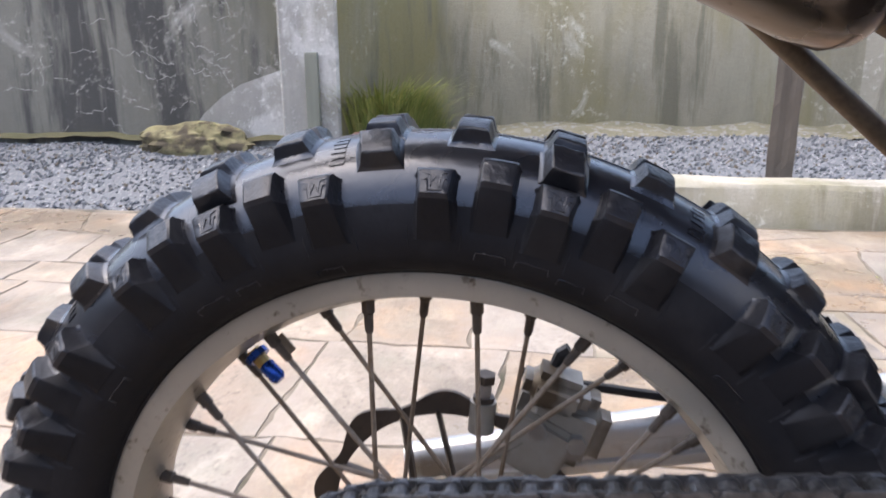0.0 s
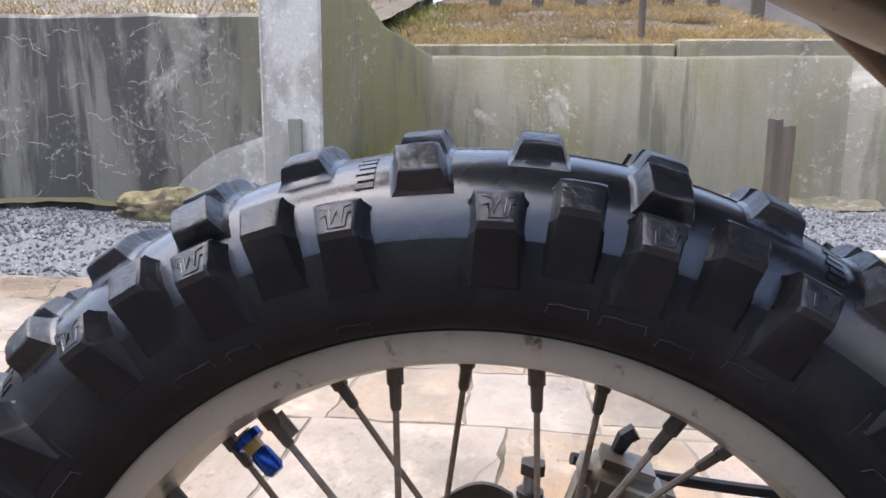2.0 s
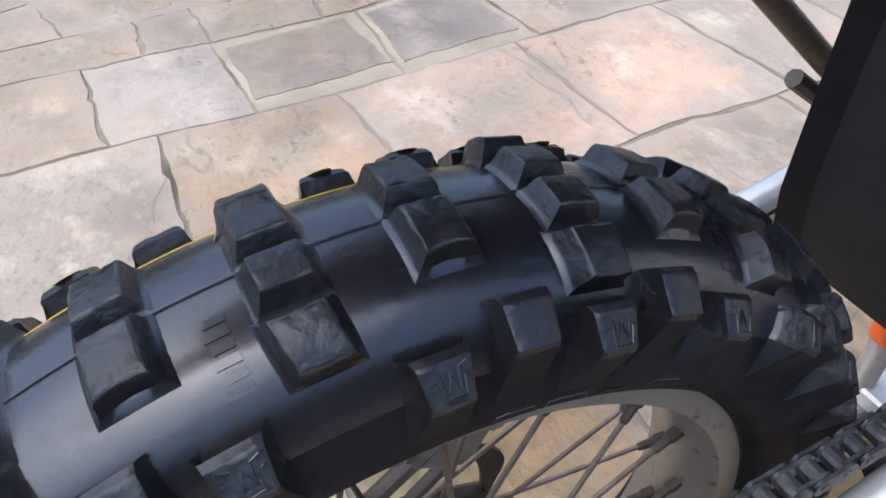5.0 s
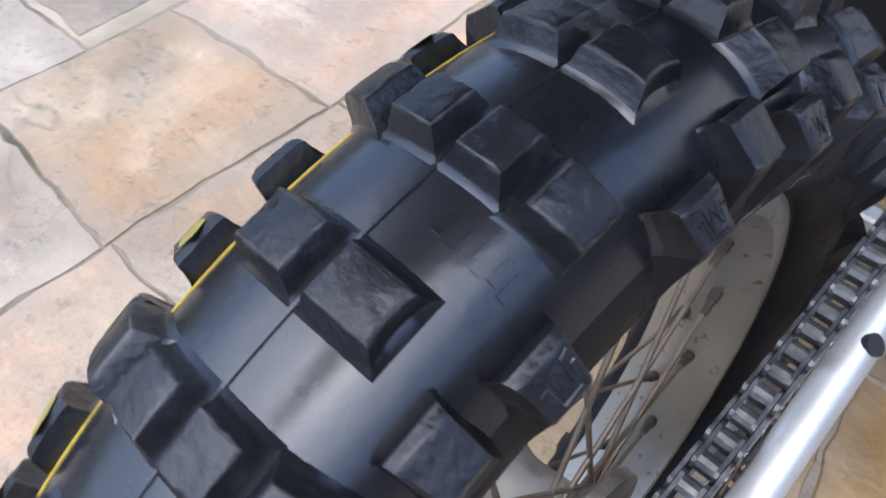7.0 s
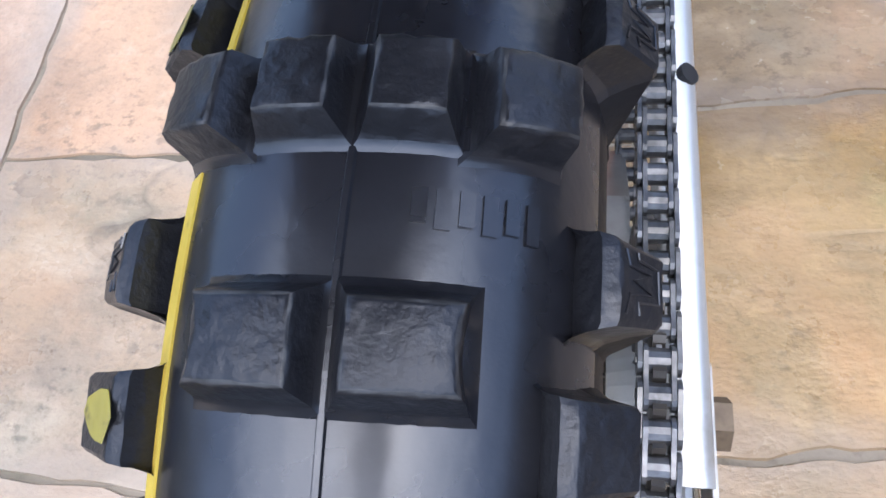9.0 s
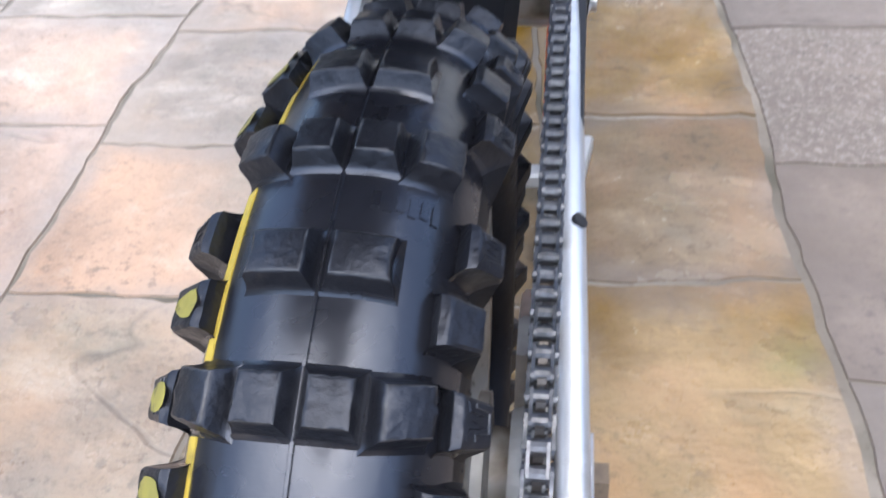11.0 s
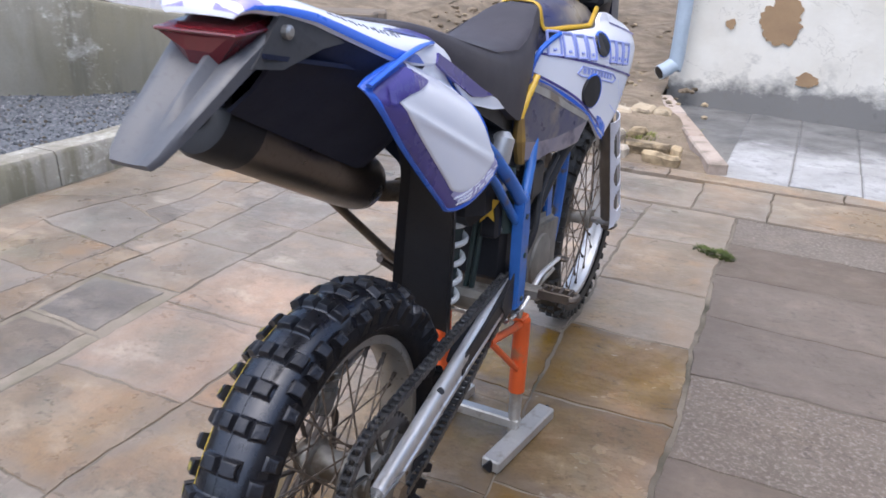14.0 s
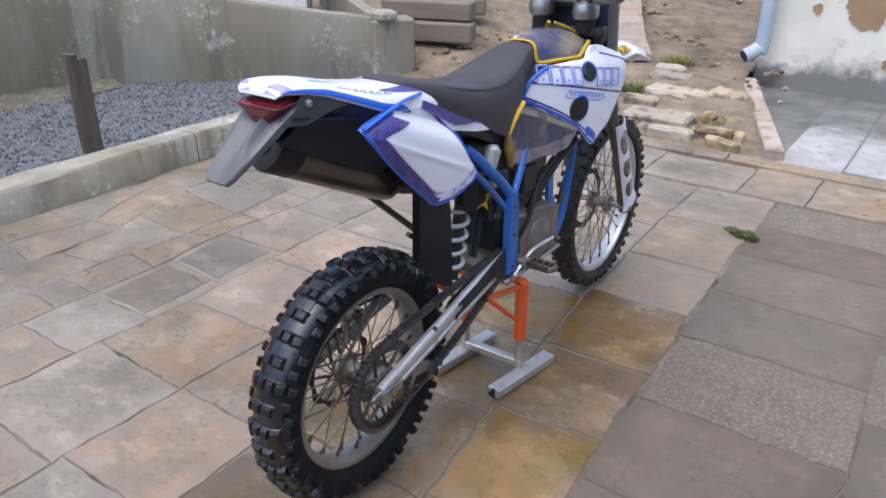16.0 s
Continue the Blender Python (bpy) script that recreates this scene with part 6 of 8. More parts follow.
part("pipe_clamp", tube([(-0.066, 0.372, 0.739), (-0.062, 0.39, 0.736)], 0.026, 14), NIPPLE_MAT, bike)

def slab_on(ring, surf, sg, out, cuts=3):
    """A thin graphic with an uneven outline of (y, z) lying on a curved side."""
    bm = bmesh.new()
    f = bm.faces.new([bm.verts.new((0, y, z)) for y, z in ring])
    bmesh.ops.triangulate(bm, faces=[f])
    bmesh.ops.subdivide_edges(bm, edges=bm.edges[:], cuts=cuts, use_grid_fill=True)
    for v in bm.verts:
        v.co.x = sg * (surf(v.co.y, v.co.z) + out)
    return bm


# tail: mudguard, lamp, plate holder
TAIL = ((-0.2245, 1.129, 0.052, 0.002), (-0.2235, 1.139, 0.056, 0.009), (-0.219, 1.147, 0.059, 0.015), (-0.205, 1.151, 0.063, 0.0175), (-0.17, 1.149, 0.069, 0.021), (-0.11, 1.139, 0.079, 0.026), (-0.02, 1.115, 0.093, 0.038), (0.037, 1.103, 0.106, 0.05), (0.10, 1.092, 0.108, 0.052), (0.19, 1.078, 0.100, 0.05), (0.27, 1.06, 0.09, 0.045))


def tail_at(y):
    k = max(i for i in range(len(TAIL) - 1) if TAIL[i][0] <= max(y, TAIL[0][0]))
    f = min(1.0, (y - TAIL[k][0]) / (TAIL[k + 1][0] - TAIL[k][0]))
    return [TAIL[k][j] + (TAIL[k + 1][j] - TAIL[k][j]) * f for j in (1, 2, 3)]


def tail_skin(u, y, out=0.0):
    """Point on the mudguard: u from 0 on the spine to 1 on its lower edge."""
    z, w, drop = tail_at(y)
    a = abs(u)
    return Vector(((1 if u >= 0 else -1) * (w * (1 - (1 - a) ** 1.7) + out * a), y, z - drop * a ** 2.6 + out * (1 - a)))


bm = bmesh.new()
secs = []
us = [-1, -0.92, -0.8, -0.65, -0.45, -0.2, 0, 0.2, 0.45, 0.65, 0.8, 0.92, 1]
for k in range(28):
    y = -0.2245 + 0.4945 * (k / 27) ** 1.5
    secs.append([tail_skin(u, y) for u in us] + [tail_skin(u, y) - Vector((0.004 * (1 if u > 0 else -1) * abs(u), 0, 0.004)) for u in reversed(us)])
loft(bm, secs)
tail = part("rear_mudguard", bm, WHITE_PLASTIC, bike, "white rear mudguard with blue and violet edges", True)


def tail_patch(name, material, label, corners, out=0.0012):
    """A graphic lying on the mudguard between two lines of (u, y)."""
    bm = bmesh.new()
    lo, hi = corners
    rows = []
    for k in range(17):
        f = k / 16
        a, c = [Vector((0, *line[0])).lerp(Vector((0, *line[1])), f) if len(line) == 2 else smooth_line([Vector((0, *p)) for p in line], 16 // (len(line) - 1))[min(k, 16)] for line in (lo, hi)]
        rows.append([bm.verts.new(tail_skin(a.y + (c.y - a.y) * j / 4, a.z + (c.z - a.z) * j / 4, out)) for j in range(5)])
    for a, c in zip(rows, rows[1:]):
        for j in range(4):
            bm.faces.new((a[j], a[j + 1], c[j + 1], c[j]))
    return part(name, bm, material, tail, label, True)


for sg in (1, -1):
    tail_patch("blue_edge", BLUE, "bright blue lower edge", ([(sg * 0.9, -0.205), (sg * 0.8, -0.11), (sg * 0.9, 0.10)], [(sg * 1.0, -0.2215), (sg * 1.0, -0.11), (sg * 1.0, 0.12)]), 0.0014)
    tail_patch("violet_tip", LILAC, "pale violet graphic at the tip", ([(sg * 0.25, -0.2243), (sg * 0.97, -0.2243)], [(sg * 0.4, -0.206), (sg * 0.97, -0.186)]))
    tail_patch("violet_flash", PURPLE, "violet graphic", ([(sg * 0.52, 0.05), (sg * 0.42, 0.13), (sg * 0.35, 0.21)], [(sg * 0.54, 0.05), (sg * 0.62, 0.13), (sg * 0.66, 0.21)]))
    bm = bmesh.new()
    for k in range(15):
        y = -0.075 + 0.0105 * k + 0.003 * (k % 4 == 0)
        h = 0.03 + 0.018 * (k % 2)
        q = [tail_skin(sg * (0.60 + 0.002 * k + du), y + dy, 0.0012) for du, dy in ((-h, 0.002), (-h, 0.006), (h, 0.0045), (h, 0.0005))]
        slab(bm, q, (0, 0, -0.0015))
    part("lettering_bar", bm, INK_DARK, tail, "small grey lettering bars")
tail_patch("green_flash", TEAL, "thin green graphic", ([(0.3, -0.13), (0.34, -0.06)], [(0.42, -0.12), (0.36, -0.06)]))
bm = bmesh.new()
secs = []
for y, z, w, up, low in ((-0.233, 1.107, 0.048, 0.002, 0.005), (-0.230, 1.106, 0.058, 0.005, 0.020), (-0.222, 1.106, 0.060, 0.008, 0.036), (-0.20, 1.107, 0.059, 0.010, 0.046), (-0.165, 1.109, 0.052, 0.012, 0.05), (-0.14, 1.112, 0.042, 0.012, 0.03)):
    secs.append([(-w, y, z + 0.002), (-w * 0.86, y + 0.01, z + up), (0, y + 0.012, z + up), (w * 0.86, y + 0.01, z + up), (w, y, z + 0.002), (w * 0.96, y, z - 0.003), (w * 0.34, y, z - low), (-w * 0.34, y, z - low), (-w * 0.96, y, z - 0.003)])
loft(bm, secs)
lamp = part("tail_lamp", bm, RED_LENS, bike, "dark red wedge-shaped tail lamp lens")
part("lens_ridge", tube(smooth_line([(-0.058, -0.18, 1.109), (-0.0585, -0.228, 1.107), (-0.045, -0.2335, 1.107), (0.045, -0.2335, 1.107), (0.0585, -0.228, 1.107), (0.058, -0.18, 1.109)], 5), 0.0024, 6), RED_LENS, lamp)
bm = bmesh.new()
secs = []
for y, z, w, rim, rib in ((-0.165, 1.104, 0.066, 0.010, 0.010), (-0.20, 1.081, 0.063, 0.012, 0.017), (-0.22, 1.0675, 0.0595, 0.012, 0.017), (-0.25, 1.047, 0.054, 0.0105, 0.014), (-0.28, 1.027, 0.048, 0.009, 0.009), (-0.30, 1.014, 0.0445, 0.008, 0.004), (-0.315, 1.004, 0.041, 0.007, 0.0), (-0.336, 0.990, 0.036, 0.004, 0.0), (-0.346, 0.983, 0.028, 0.002, 0.0)):
    up, down = Vector((0, -0.555, 0.832)), Vector((0, 0.555, -0.832))
    base = Vector((0, y, z))
    side = Vector((1, 0, 0))
    over = [base + side * (w * f) + up * h for f, h in ((-1.0, rim - 0.003), (-0.93, rim), (-0.7, rim), (-0.42, rim * 0.35), (-0.06, 0.0), (0.1, rib * 0.9), (0.24, rib), (0.38, max(rib * 0.3, rim * 0.3)), (0.7, rim), (0.93, rim), (1.0, rim - 0.003))]
    below = [base + side * (w * f) + down * h for f, h in ((1.0, 0.006), (0.5, 0.006), (-0.5, 0.006), (-1.0, 0.006))]
    secs.append(over + below)
loft(bm, secs)
holder = part("plate_holder", bm, GREY_PLASTIC, bike, "grey-black dished plastic plate holder", True)
for sg in (1, -1):
    part("holder_cheek", slab(bmesh.new(), [(sg * 0.064, -0.215, 1.070), (sg * 0.068, -0.165, 1.126), (sg * 0.076, -0.10, 1.113), (sg * 0.085, -0.01, 1.086), (sg * 0.080, -0.10, 1.081), (sg * 0.072, -0.17, 1.064)], (-sg * 0.008, 0, 0)), SHADED_GREY, holder)
    part("holder_bolt", tube([(sg * 0.068, -0.160, 1.106), (sg * 0.076, -0.160, 1.106), (sg * 0.079, -0.160, 1.106)], [0.0085, 0.0085, 0.005], 12), STEEL, holder, "shiny bolt")


# side panels
def swell(pts, steps=5):
    loop = [Vector((0, *p)) for p in pts]
    return [(p.y, p.z) for p in smooth_line(loop + [loop[0]], steps)[:-1]]


def skinned(ring, surf, middle, sg, out=0.0, edge=0.0, rings=(0.0, 0.04, 0.2, 0.45, 0.7), sink=0.0):
    """A curved sheet: the ring of (y, z) is filled towards its middle, x follows surf."""
    bm = bmesh.new()
    lines = []
    if edge:
        lines.append([bm.verts.new((sg * (surf(y, z) + out - edge), y, z)) for y, z in ring])
    for f in rings:
        row = []
        for y, z in ring:
            yy, zz = y + (middle[0] - y) * f, z + (middle[1] - z) * f
            row.append(bm.verts.new((sg * (surf(yy, zz) + out - (0.002 if edge and f == 0 else sink if f > 0.05 else 0)), yy, zz)))
        lines.append(row)
    n = len(ring)
    for a, c in zip(lines, lines[1:]):
        for k in range(n):
            bm.faces.new((a[k], a[(k + 1) % n], c[(k + 1) % n], c[k]))
    cv = bm.verts.new((sg * (surf(*middle) + out - sink), *middle))
    for k in range(n):
        bm.faces.new((lines[-1][k], lines[-1][(k + 1) % n], cv))
    return bm


def panel_x(y, z):
    line = 1.05 - (y - 0.04) * 0.404 if y > 0.04 else 1.05 + (y - 0.04) * 0.25
    crease = math.exp(-((z - (1.0 - (y + 0.01) * 0.47)) / 0.008) ** 2) * 0.003
    inward = max(-0.01, (y + 0.034) * 0.705 + (z - 1.002) * 0.709)
    return 0.147 - 0.03 * math.exp(-max(line - z, -0.01) / 0.02) - 0.01 * math.exp(-max(y + 0.06, -0.02) / 0.05) - 0.014 * math.exp(-inward / 0.028) + crease


PANEL = [(-0.046, 1.028), (-0.024, 1.038), (0.036, 1.053), (0.10, 1.058), (0.167, 1.051), (0.19, 1.036), (0.235, 1.0), (0.275, 0.955), (0.298, 0.91), (0.318, 0.87), (0.342, 0.84), (0.344, 0.821), (0.309, 0.804), (0.234, 0.789), (0.178, 0.791), (0.152, 0.812), (0.086, 0.873), (0.018, 0.94), (-0.034, 1.002)]
FIELD = [(0.036, 1.043), (0.10, 1.05), (0.165, 1.041), (0.205, 1.016), (0.25, 0.968), (0.28, 0.922), (0.312, 0.872), (0.326, 0.852), (0.294, 0.829), (0.226, 0.818), (0.172, 0.83), (0.138, 0.861), (0.057, 0.941), (0.003, 1.0), (0.0, 1.009)]
for sg in (1, -1):
    def cut_off(ring):
        """The panel over the silencer is shorter."""
        return ring if sg > 0 else [(y, z if z > 0.95 else 0.95 - 0.4 * (0.95 - z)) for y, z in ring]

    ring = cut_off([(p.y, p.z) for p in smooth_line([Vector((0, *q)) for q in PANEL + PANEL[:1]], 3)[:-1]])
    pan = part("side_panel", skinned(ring, panel_x, (0.15, 0.925 if sg > 0 else 0.96), sg, 0.0, 0.006, [0.0, 0.03] + [k / 26 for k in range(2, 26)], 0.004), BLUE, bike, "blue side panel with white number field", True)
    inner = [(y + (0.15 - y) * 0.045, z + (0.925 - z) * 0.045) for y, z in ring]
    part("violet_field", skinned(inner, panel_x, (0.15, 0.925 if sg > 0 else 0.96), sg, -0.001, 0.003, [k / 22 for k in range(22)]), PURPLE, pan, "violet graphic field", True)
    part("number_field", skinned(cut_off(swell(FIELD, 4)), panel_x, (0.15, 0.925 if sg > 0 else 0.96), sg, 0.0018, 0.0025, [k / 26 for k in range(26)]), WHITE_PLASTIC, pan, "blank white number field", True)
    part("violet_notch", slab_on([(-0.024, 1.001), (-0.014, 1.028), (0.034, 1.046), (0.088, 1.02), (0.02, 1.0125)], panel_x, sg, 0.0036, 6), PURPLE, pan)
    bm = bmesh.new()
    for k in range(16 if sg > 0 else 0):
        for r in range(3):
            y = 0.178 + 0.0098 * k + 0.003 * (r % 2)
            z = 0.8015 + 0.0065 * r + 0.0016 * max(0, k - 4)
            if rng.random() < 0.75:
                slab(bm, [(sg * (panel_x(yy, zz) + 0.0018), yy, zz) for yy, zz in ((y, z), (y + 0.007, z + 0.002), (y + 0.008, z + 0.0046), (y + 0.001, z + 0.0026))], (-sg * 0.002, 0, 0))
    if sg > 0:
        part("lilac_foot", slab_on([(0.165, 0.826), (0.196, 0.802), (0.234, 0.798), (0.304, 0.811), (0.334, 0.826), (0.334, 0.842), (0.325, 0.851), (0.296, 0.838), (0.226, 0.827), (0.176, 0.836)], panel_x, sg, 0.0004), PALE_LILAC, pan, "greyish lilac foot of the panel")
        part("pattern_bar", bm, WHITE_PLASTIC, pan, "small pale pattern bars")
    part("top_bar", tube(smooth_line([(sg * 0.1125, -0.046, 1.031), (sg * 0.1155, 0.036, 1.055), (sg * 0.111, 0.10, 1.064), (sg * 0.088, 0.18, 1.058), (sg * 0.075, 0.2, 1.056)], 5), [0.0055] * 20 + [0.005], 8, flat=0.6), BLUE, pan, "bright blue raised edge", True)

# black inner walls of the tail: one side leans in to the silencer, a bulkhead closes the front
bm = bmesh.new()
secs = []
for y, lx, lz in ((-0.15, -0.03, 0.996), (-0.10, -0.038, 0.972), (-0.04, -0.038, 0.942), (0.03, -0.038, 0.908), (0.10, -0.038, 0.872), (0.16, -0.038, 0.843), (0.20, -0.044, 0.834), (0.235, -0.054, 0.856), (0.27, -0.072, 0.868), (0.305, -0.088, 0.862)):
    z, w, drop = tail_at(min(y, 0.268))
    a, d = Vector((w * 0.95, y, z - drop - 0.002)), Vector((lx, y, lz))
    row = [a, a + Vector((-0.004, 0, -0.03)), a.lerp(d, 0.4) + Vector((0.018, 0, 0)), a.lerp(d, 0.7) + Vector((0.012, 0, -0.004)), d]
    secs.append(row + [p + Vector((-0.006, 0, 0.002)) for p in reversed(row)])
loft(bm, secs)
part("airbox_side", bm, DARK_NAVY_PLASTIC, bike, "blue-black plastic airbox side", True)
part("airbox_side", slab(bmesh.new(), [(-0.079, -0.14, 1.10), (-0.088, -0.02, 1.072), (-0.098, 0.06, 1.04), (-0.1, 0.19, 1.02), (-0.1, 0.27, 0.95), (-0.1, 0.26, 0.885), (-0.09, 0.16, 0.90), (-0.072, -0.08, 0.975), (-0.07, -0.16, 1.01), (-0.068, -0.19, 1.07)], (0.012, 0, 0), 0.003), DARK_NAVY_PLASTIC, bike)
part("airbox_front", slab(bmesh.new(), [(-0.096, 0.302, 0.858), (-0.074, 0.31, 0.842), (-0.058, 0.315, 0.829), (-0.045, 0.32, 0.815), (-0.036, 0.323, 0.798), (-0.030, 0.325, 0.772), (0.03, 0.325, 0.765), (0.088, 0.318, 0.79), (0.1, 0.30, 0.88), (0.1, 0.28, 0.96), (-0.1, 0.28, 0.96), (-0.1, 0.295, 0.88)], (0, 0.006, 0)), DARK_NAVY_PLASTIC, bike, "black plastic airbox front")

part("tail_underside", slab(bmesh.new(), [(-0.07, -0.2, 1.08), (0.07, -0.2, 1.08), (0.086, 0.05, 1.03), (-0.086, 0.05, 1.03)], (0, 0, 0.006)), DARK_NAVY_PLASTIC, bike, "black underside of the tail")
# seat
bm = bmesh.new()
secs = []
for y, top, w, low in ((0.125, 1.092, 0.03, 1.080), (0.16, 1.090, 0.066, 1.064), (0.215, 1.078, 0.087, 1.035), (0.30, 1.056, 0.099, 0.984), (0.37, 1.038, 0.103, 0.952), (0.44, 1.024, 0.105, 0.922), (0.51, 1.018, 0.106, 0.884), (0.565, 1.021, 0.105, 0.866), (0.61, 1.029, 0.099, 0.893), (0.655, 1.040, 0.090, 0.93), (0.71, 1.057, 0.074, 0.975), (0.755, 1.069, 0.062, 1.005), (0.785, 1.073, 0.053, 1.02), (0.796, 1.068, 0.044, 1.03)):
    ring = []
    for fx, fz in ((-1, 0), (-1.01, 0.35), (-0.97, 0.7), (-0.88, 0.9), (-0.72, 0.975), (-0.4, 1.0), (0, 1.01), (0.4, 1.0), (0.72, 0.975), (0.88, 0.9), (0.97, 0.7), (1.01, 0.35), (1, 0), (0.6, -0.02), (-0.6, -0.02)):
        ring.append(Vector((fx * w, y, low + (top - low) * fz)))
    secs.append(ring)
fine = []
for a, c in zip(range(len(secs) - 1), range(1, len(secs))):
    for f in range(3):
        fine.append([smooth_line([secs[max(a - 1, 0)][k], secs[a][k], secs[c][k], secs[min(c + 1, len(secs) - 1)][k]], 3)[3 + f] for k in range(15)])
fine.append(secs[-1])
loft(bm, fine)
part("seat", bm, SEAT_MAT, bike, "long dark grey vinyl seat", True)
for sg in (1, -1):
    part("seat_seam", tube([(sg * 0.1005 * w, y, z) for y, z, w in ((0.22, 1.068, 0.8), (0.32, 1.043, 0.88), (0.44, 1.014, 0.93), (0.55, 1.006, 0.935), (0.62, 1.019, 0.87), (0.70, 1.044, 0.69))], 0.0012, 5), SEAT_MAT, bike)
bm = bmesh.new()
loft(bm, [[(-0.09, 0.2, 1.02), (0.09, 0.2, 1.02), (0.09, 0.2, 0.99), (-0.09, 0.2, 0.99)], [(-0.09, 0.5, 0.9), (0.09, 0.5, 0.9), (0.09, 0.5, 0.86), (-0.09, 0.5, 0.86)], [(-0.07, 0.66, 0.92), (0.07, 0.66, 0.92), (0.07, 0.66, 0.80), (-0.07, 0.66, 0.80)]])
part("seat_base", bm, BLACK_PLASTIC, bike)
for sg in (1, -1):
    part("seat_flash", slab(bmesh.new(), [(sg * 0.106, 0.24, 0.99), (sg * 0.108, 0.36, 0.957), (sg * 0.109, 0.42, 0.934), (sg * 0.109, 0.462, 0.908), (sg * 0.109, 0.40, 0.918), (sg * 0.107, 0.28, 0.95)], (-sg * 0.006, 0, 0), 0.001), WHITE_PLASTIC, bike, "white strip under the seat")
    part("seat_flash_violet", slab(bmesh.new(), [(sg * 0.103, 0.18, 1.045), (sg * 0.106, 0.25, 1.012), (sg * 0.11, 0.34, 0.967), (sg * 0.1115, 0.395, 0.945), (sg * 0.111, 0.345, 0.95), (sg * 0.11, 0.30, 0.958), (sg * 0.108, 0.22, 1.0), (sg * 0.104, 0.17, 1.03)], (-sg * 0.006, 0, 0), 0.001), PURPLE, bike, "violet strip under the seat")

# tank and shrouds
bm = bmesh.new()
secs = []
for y, top, w, low in ((0.72, 1.04, 0.03, 0.94), (0.78, 1.068, 0.052, 0.93), (0.84, 1.086, 0.078, 0.90), (0.90, 1.092, 0.104, 0.86), (0.97, 1.09, 0.118, 0.84), (1.03, 1.078, 0.116, 0.85), (1.1, 1.05, 0.1, 0.88), (1.16, 1.01, 0.06, 0.92)):
    edge = min(1.016, top - 0.02)
    secs.append([Vector(p) for p in ((-0.9 * w, y, low), (-w, y, edge - 0.03), (-0.98 * w, y, edge), (-0.75 * w, y, edge + (top - edge) * 0.62), (-0.4 * w, y, edge + (top - edge) * 0.93), (0, y, top), (0.4 * w, y, edge + (top - edge) * 0.93), (0.75 * w, y, edge + (top - edge) * 0.62), (0.98 * w, y, edge), (w, y, edge - 0.03), (0.9 * w, y, low))])
loft(bm, secs)
tank = part("fuel_tank", bm, NAVY, bike, "scuffed navy fuel tank with yellow trim", True)
for sg in (1, -1):
    part("tank_trim", tube(smooth_line([(0.0, 0.802, 1.078), (sg * 0.03, 0.80, 1.076), (sg * 0.046, 0.797, 1.066), (sg * 0.053, 0.794, 1.045), (sg * 0.058, 0.794, 1.026), (sg * 0.068, 0.806, 1.019), (sg * 0.094, 0.865, 1.02), (sg * 0.121, 0.934, 1.021), (sg * 0.123, 0.955, 1.028), (sg * 0.118, 1.012, 1.056)], 5), 0.0062, 8, flat=0.6), YELLOW_TRIM, tank, "yellow trim line", True)
    part("tank_trim", tube([(sg * 0.01, 0.985, 1.105), (sg * 0.04, 1.03, 1.083), (sg * 0.052, 1.06, 1.065)], 0.0065, 8, flat=0.6), YELLOW_TRIM, tank)
def shroud_x(y, z):
    f = 1 - math.exp(-max(0.0, y - 0.70) / 0.17)
    s = min(1.0, max(0.0, (z - 0.945) / 0.085))
    return 0.067 + 0.135 * f - 0.05 * s * s * f


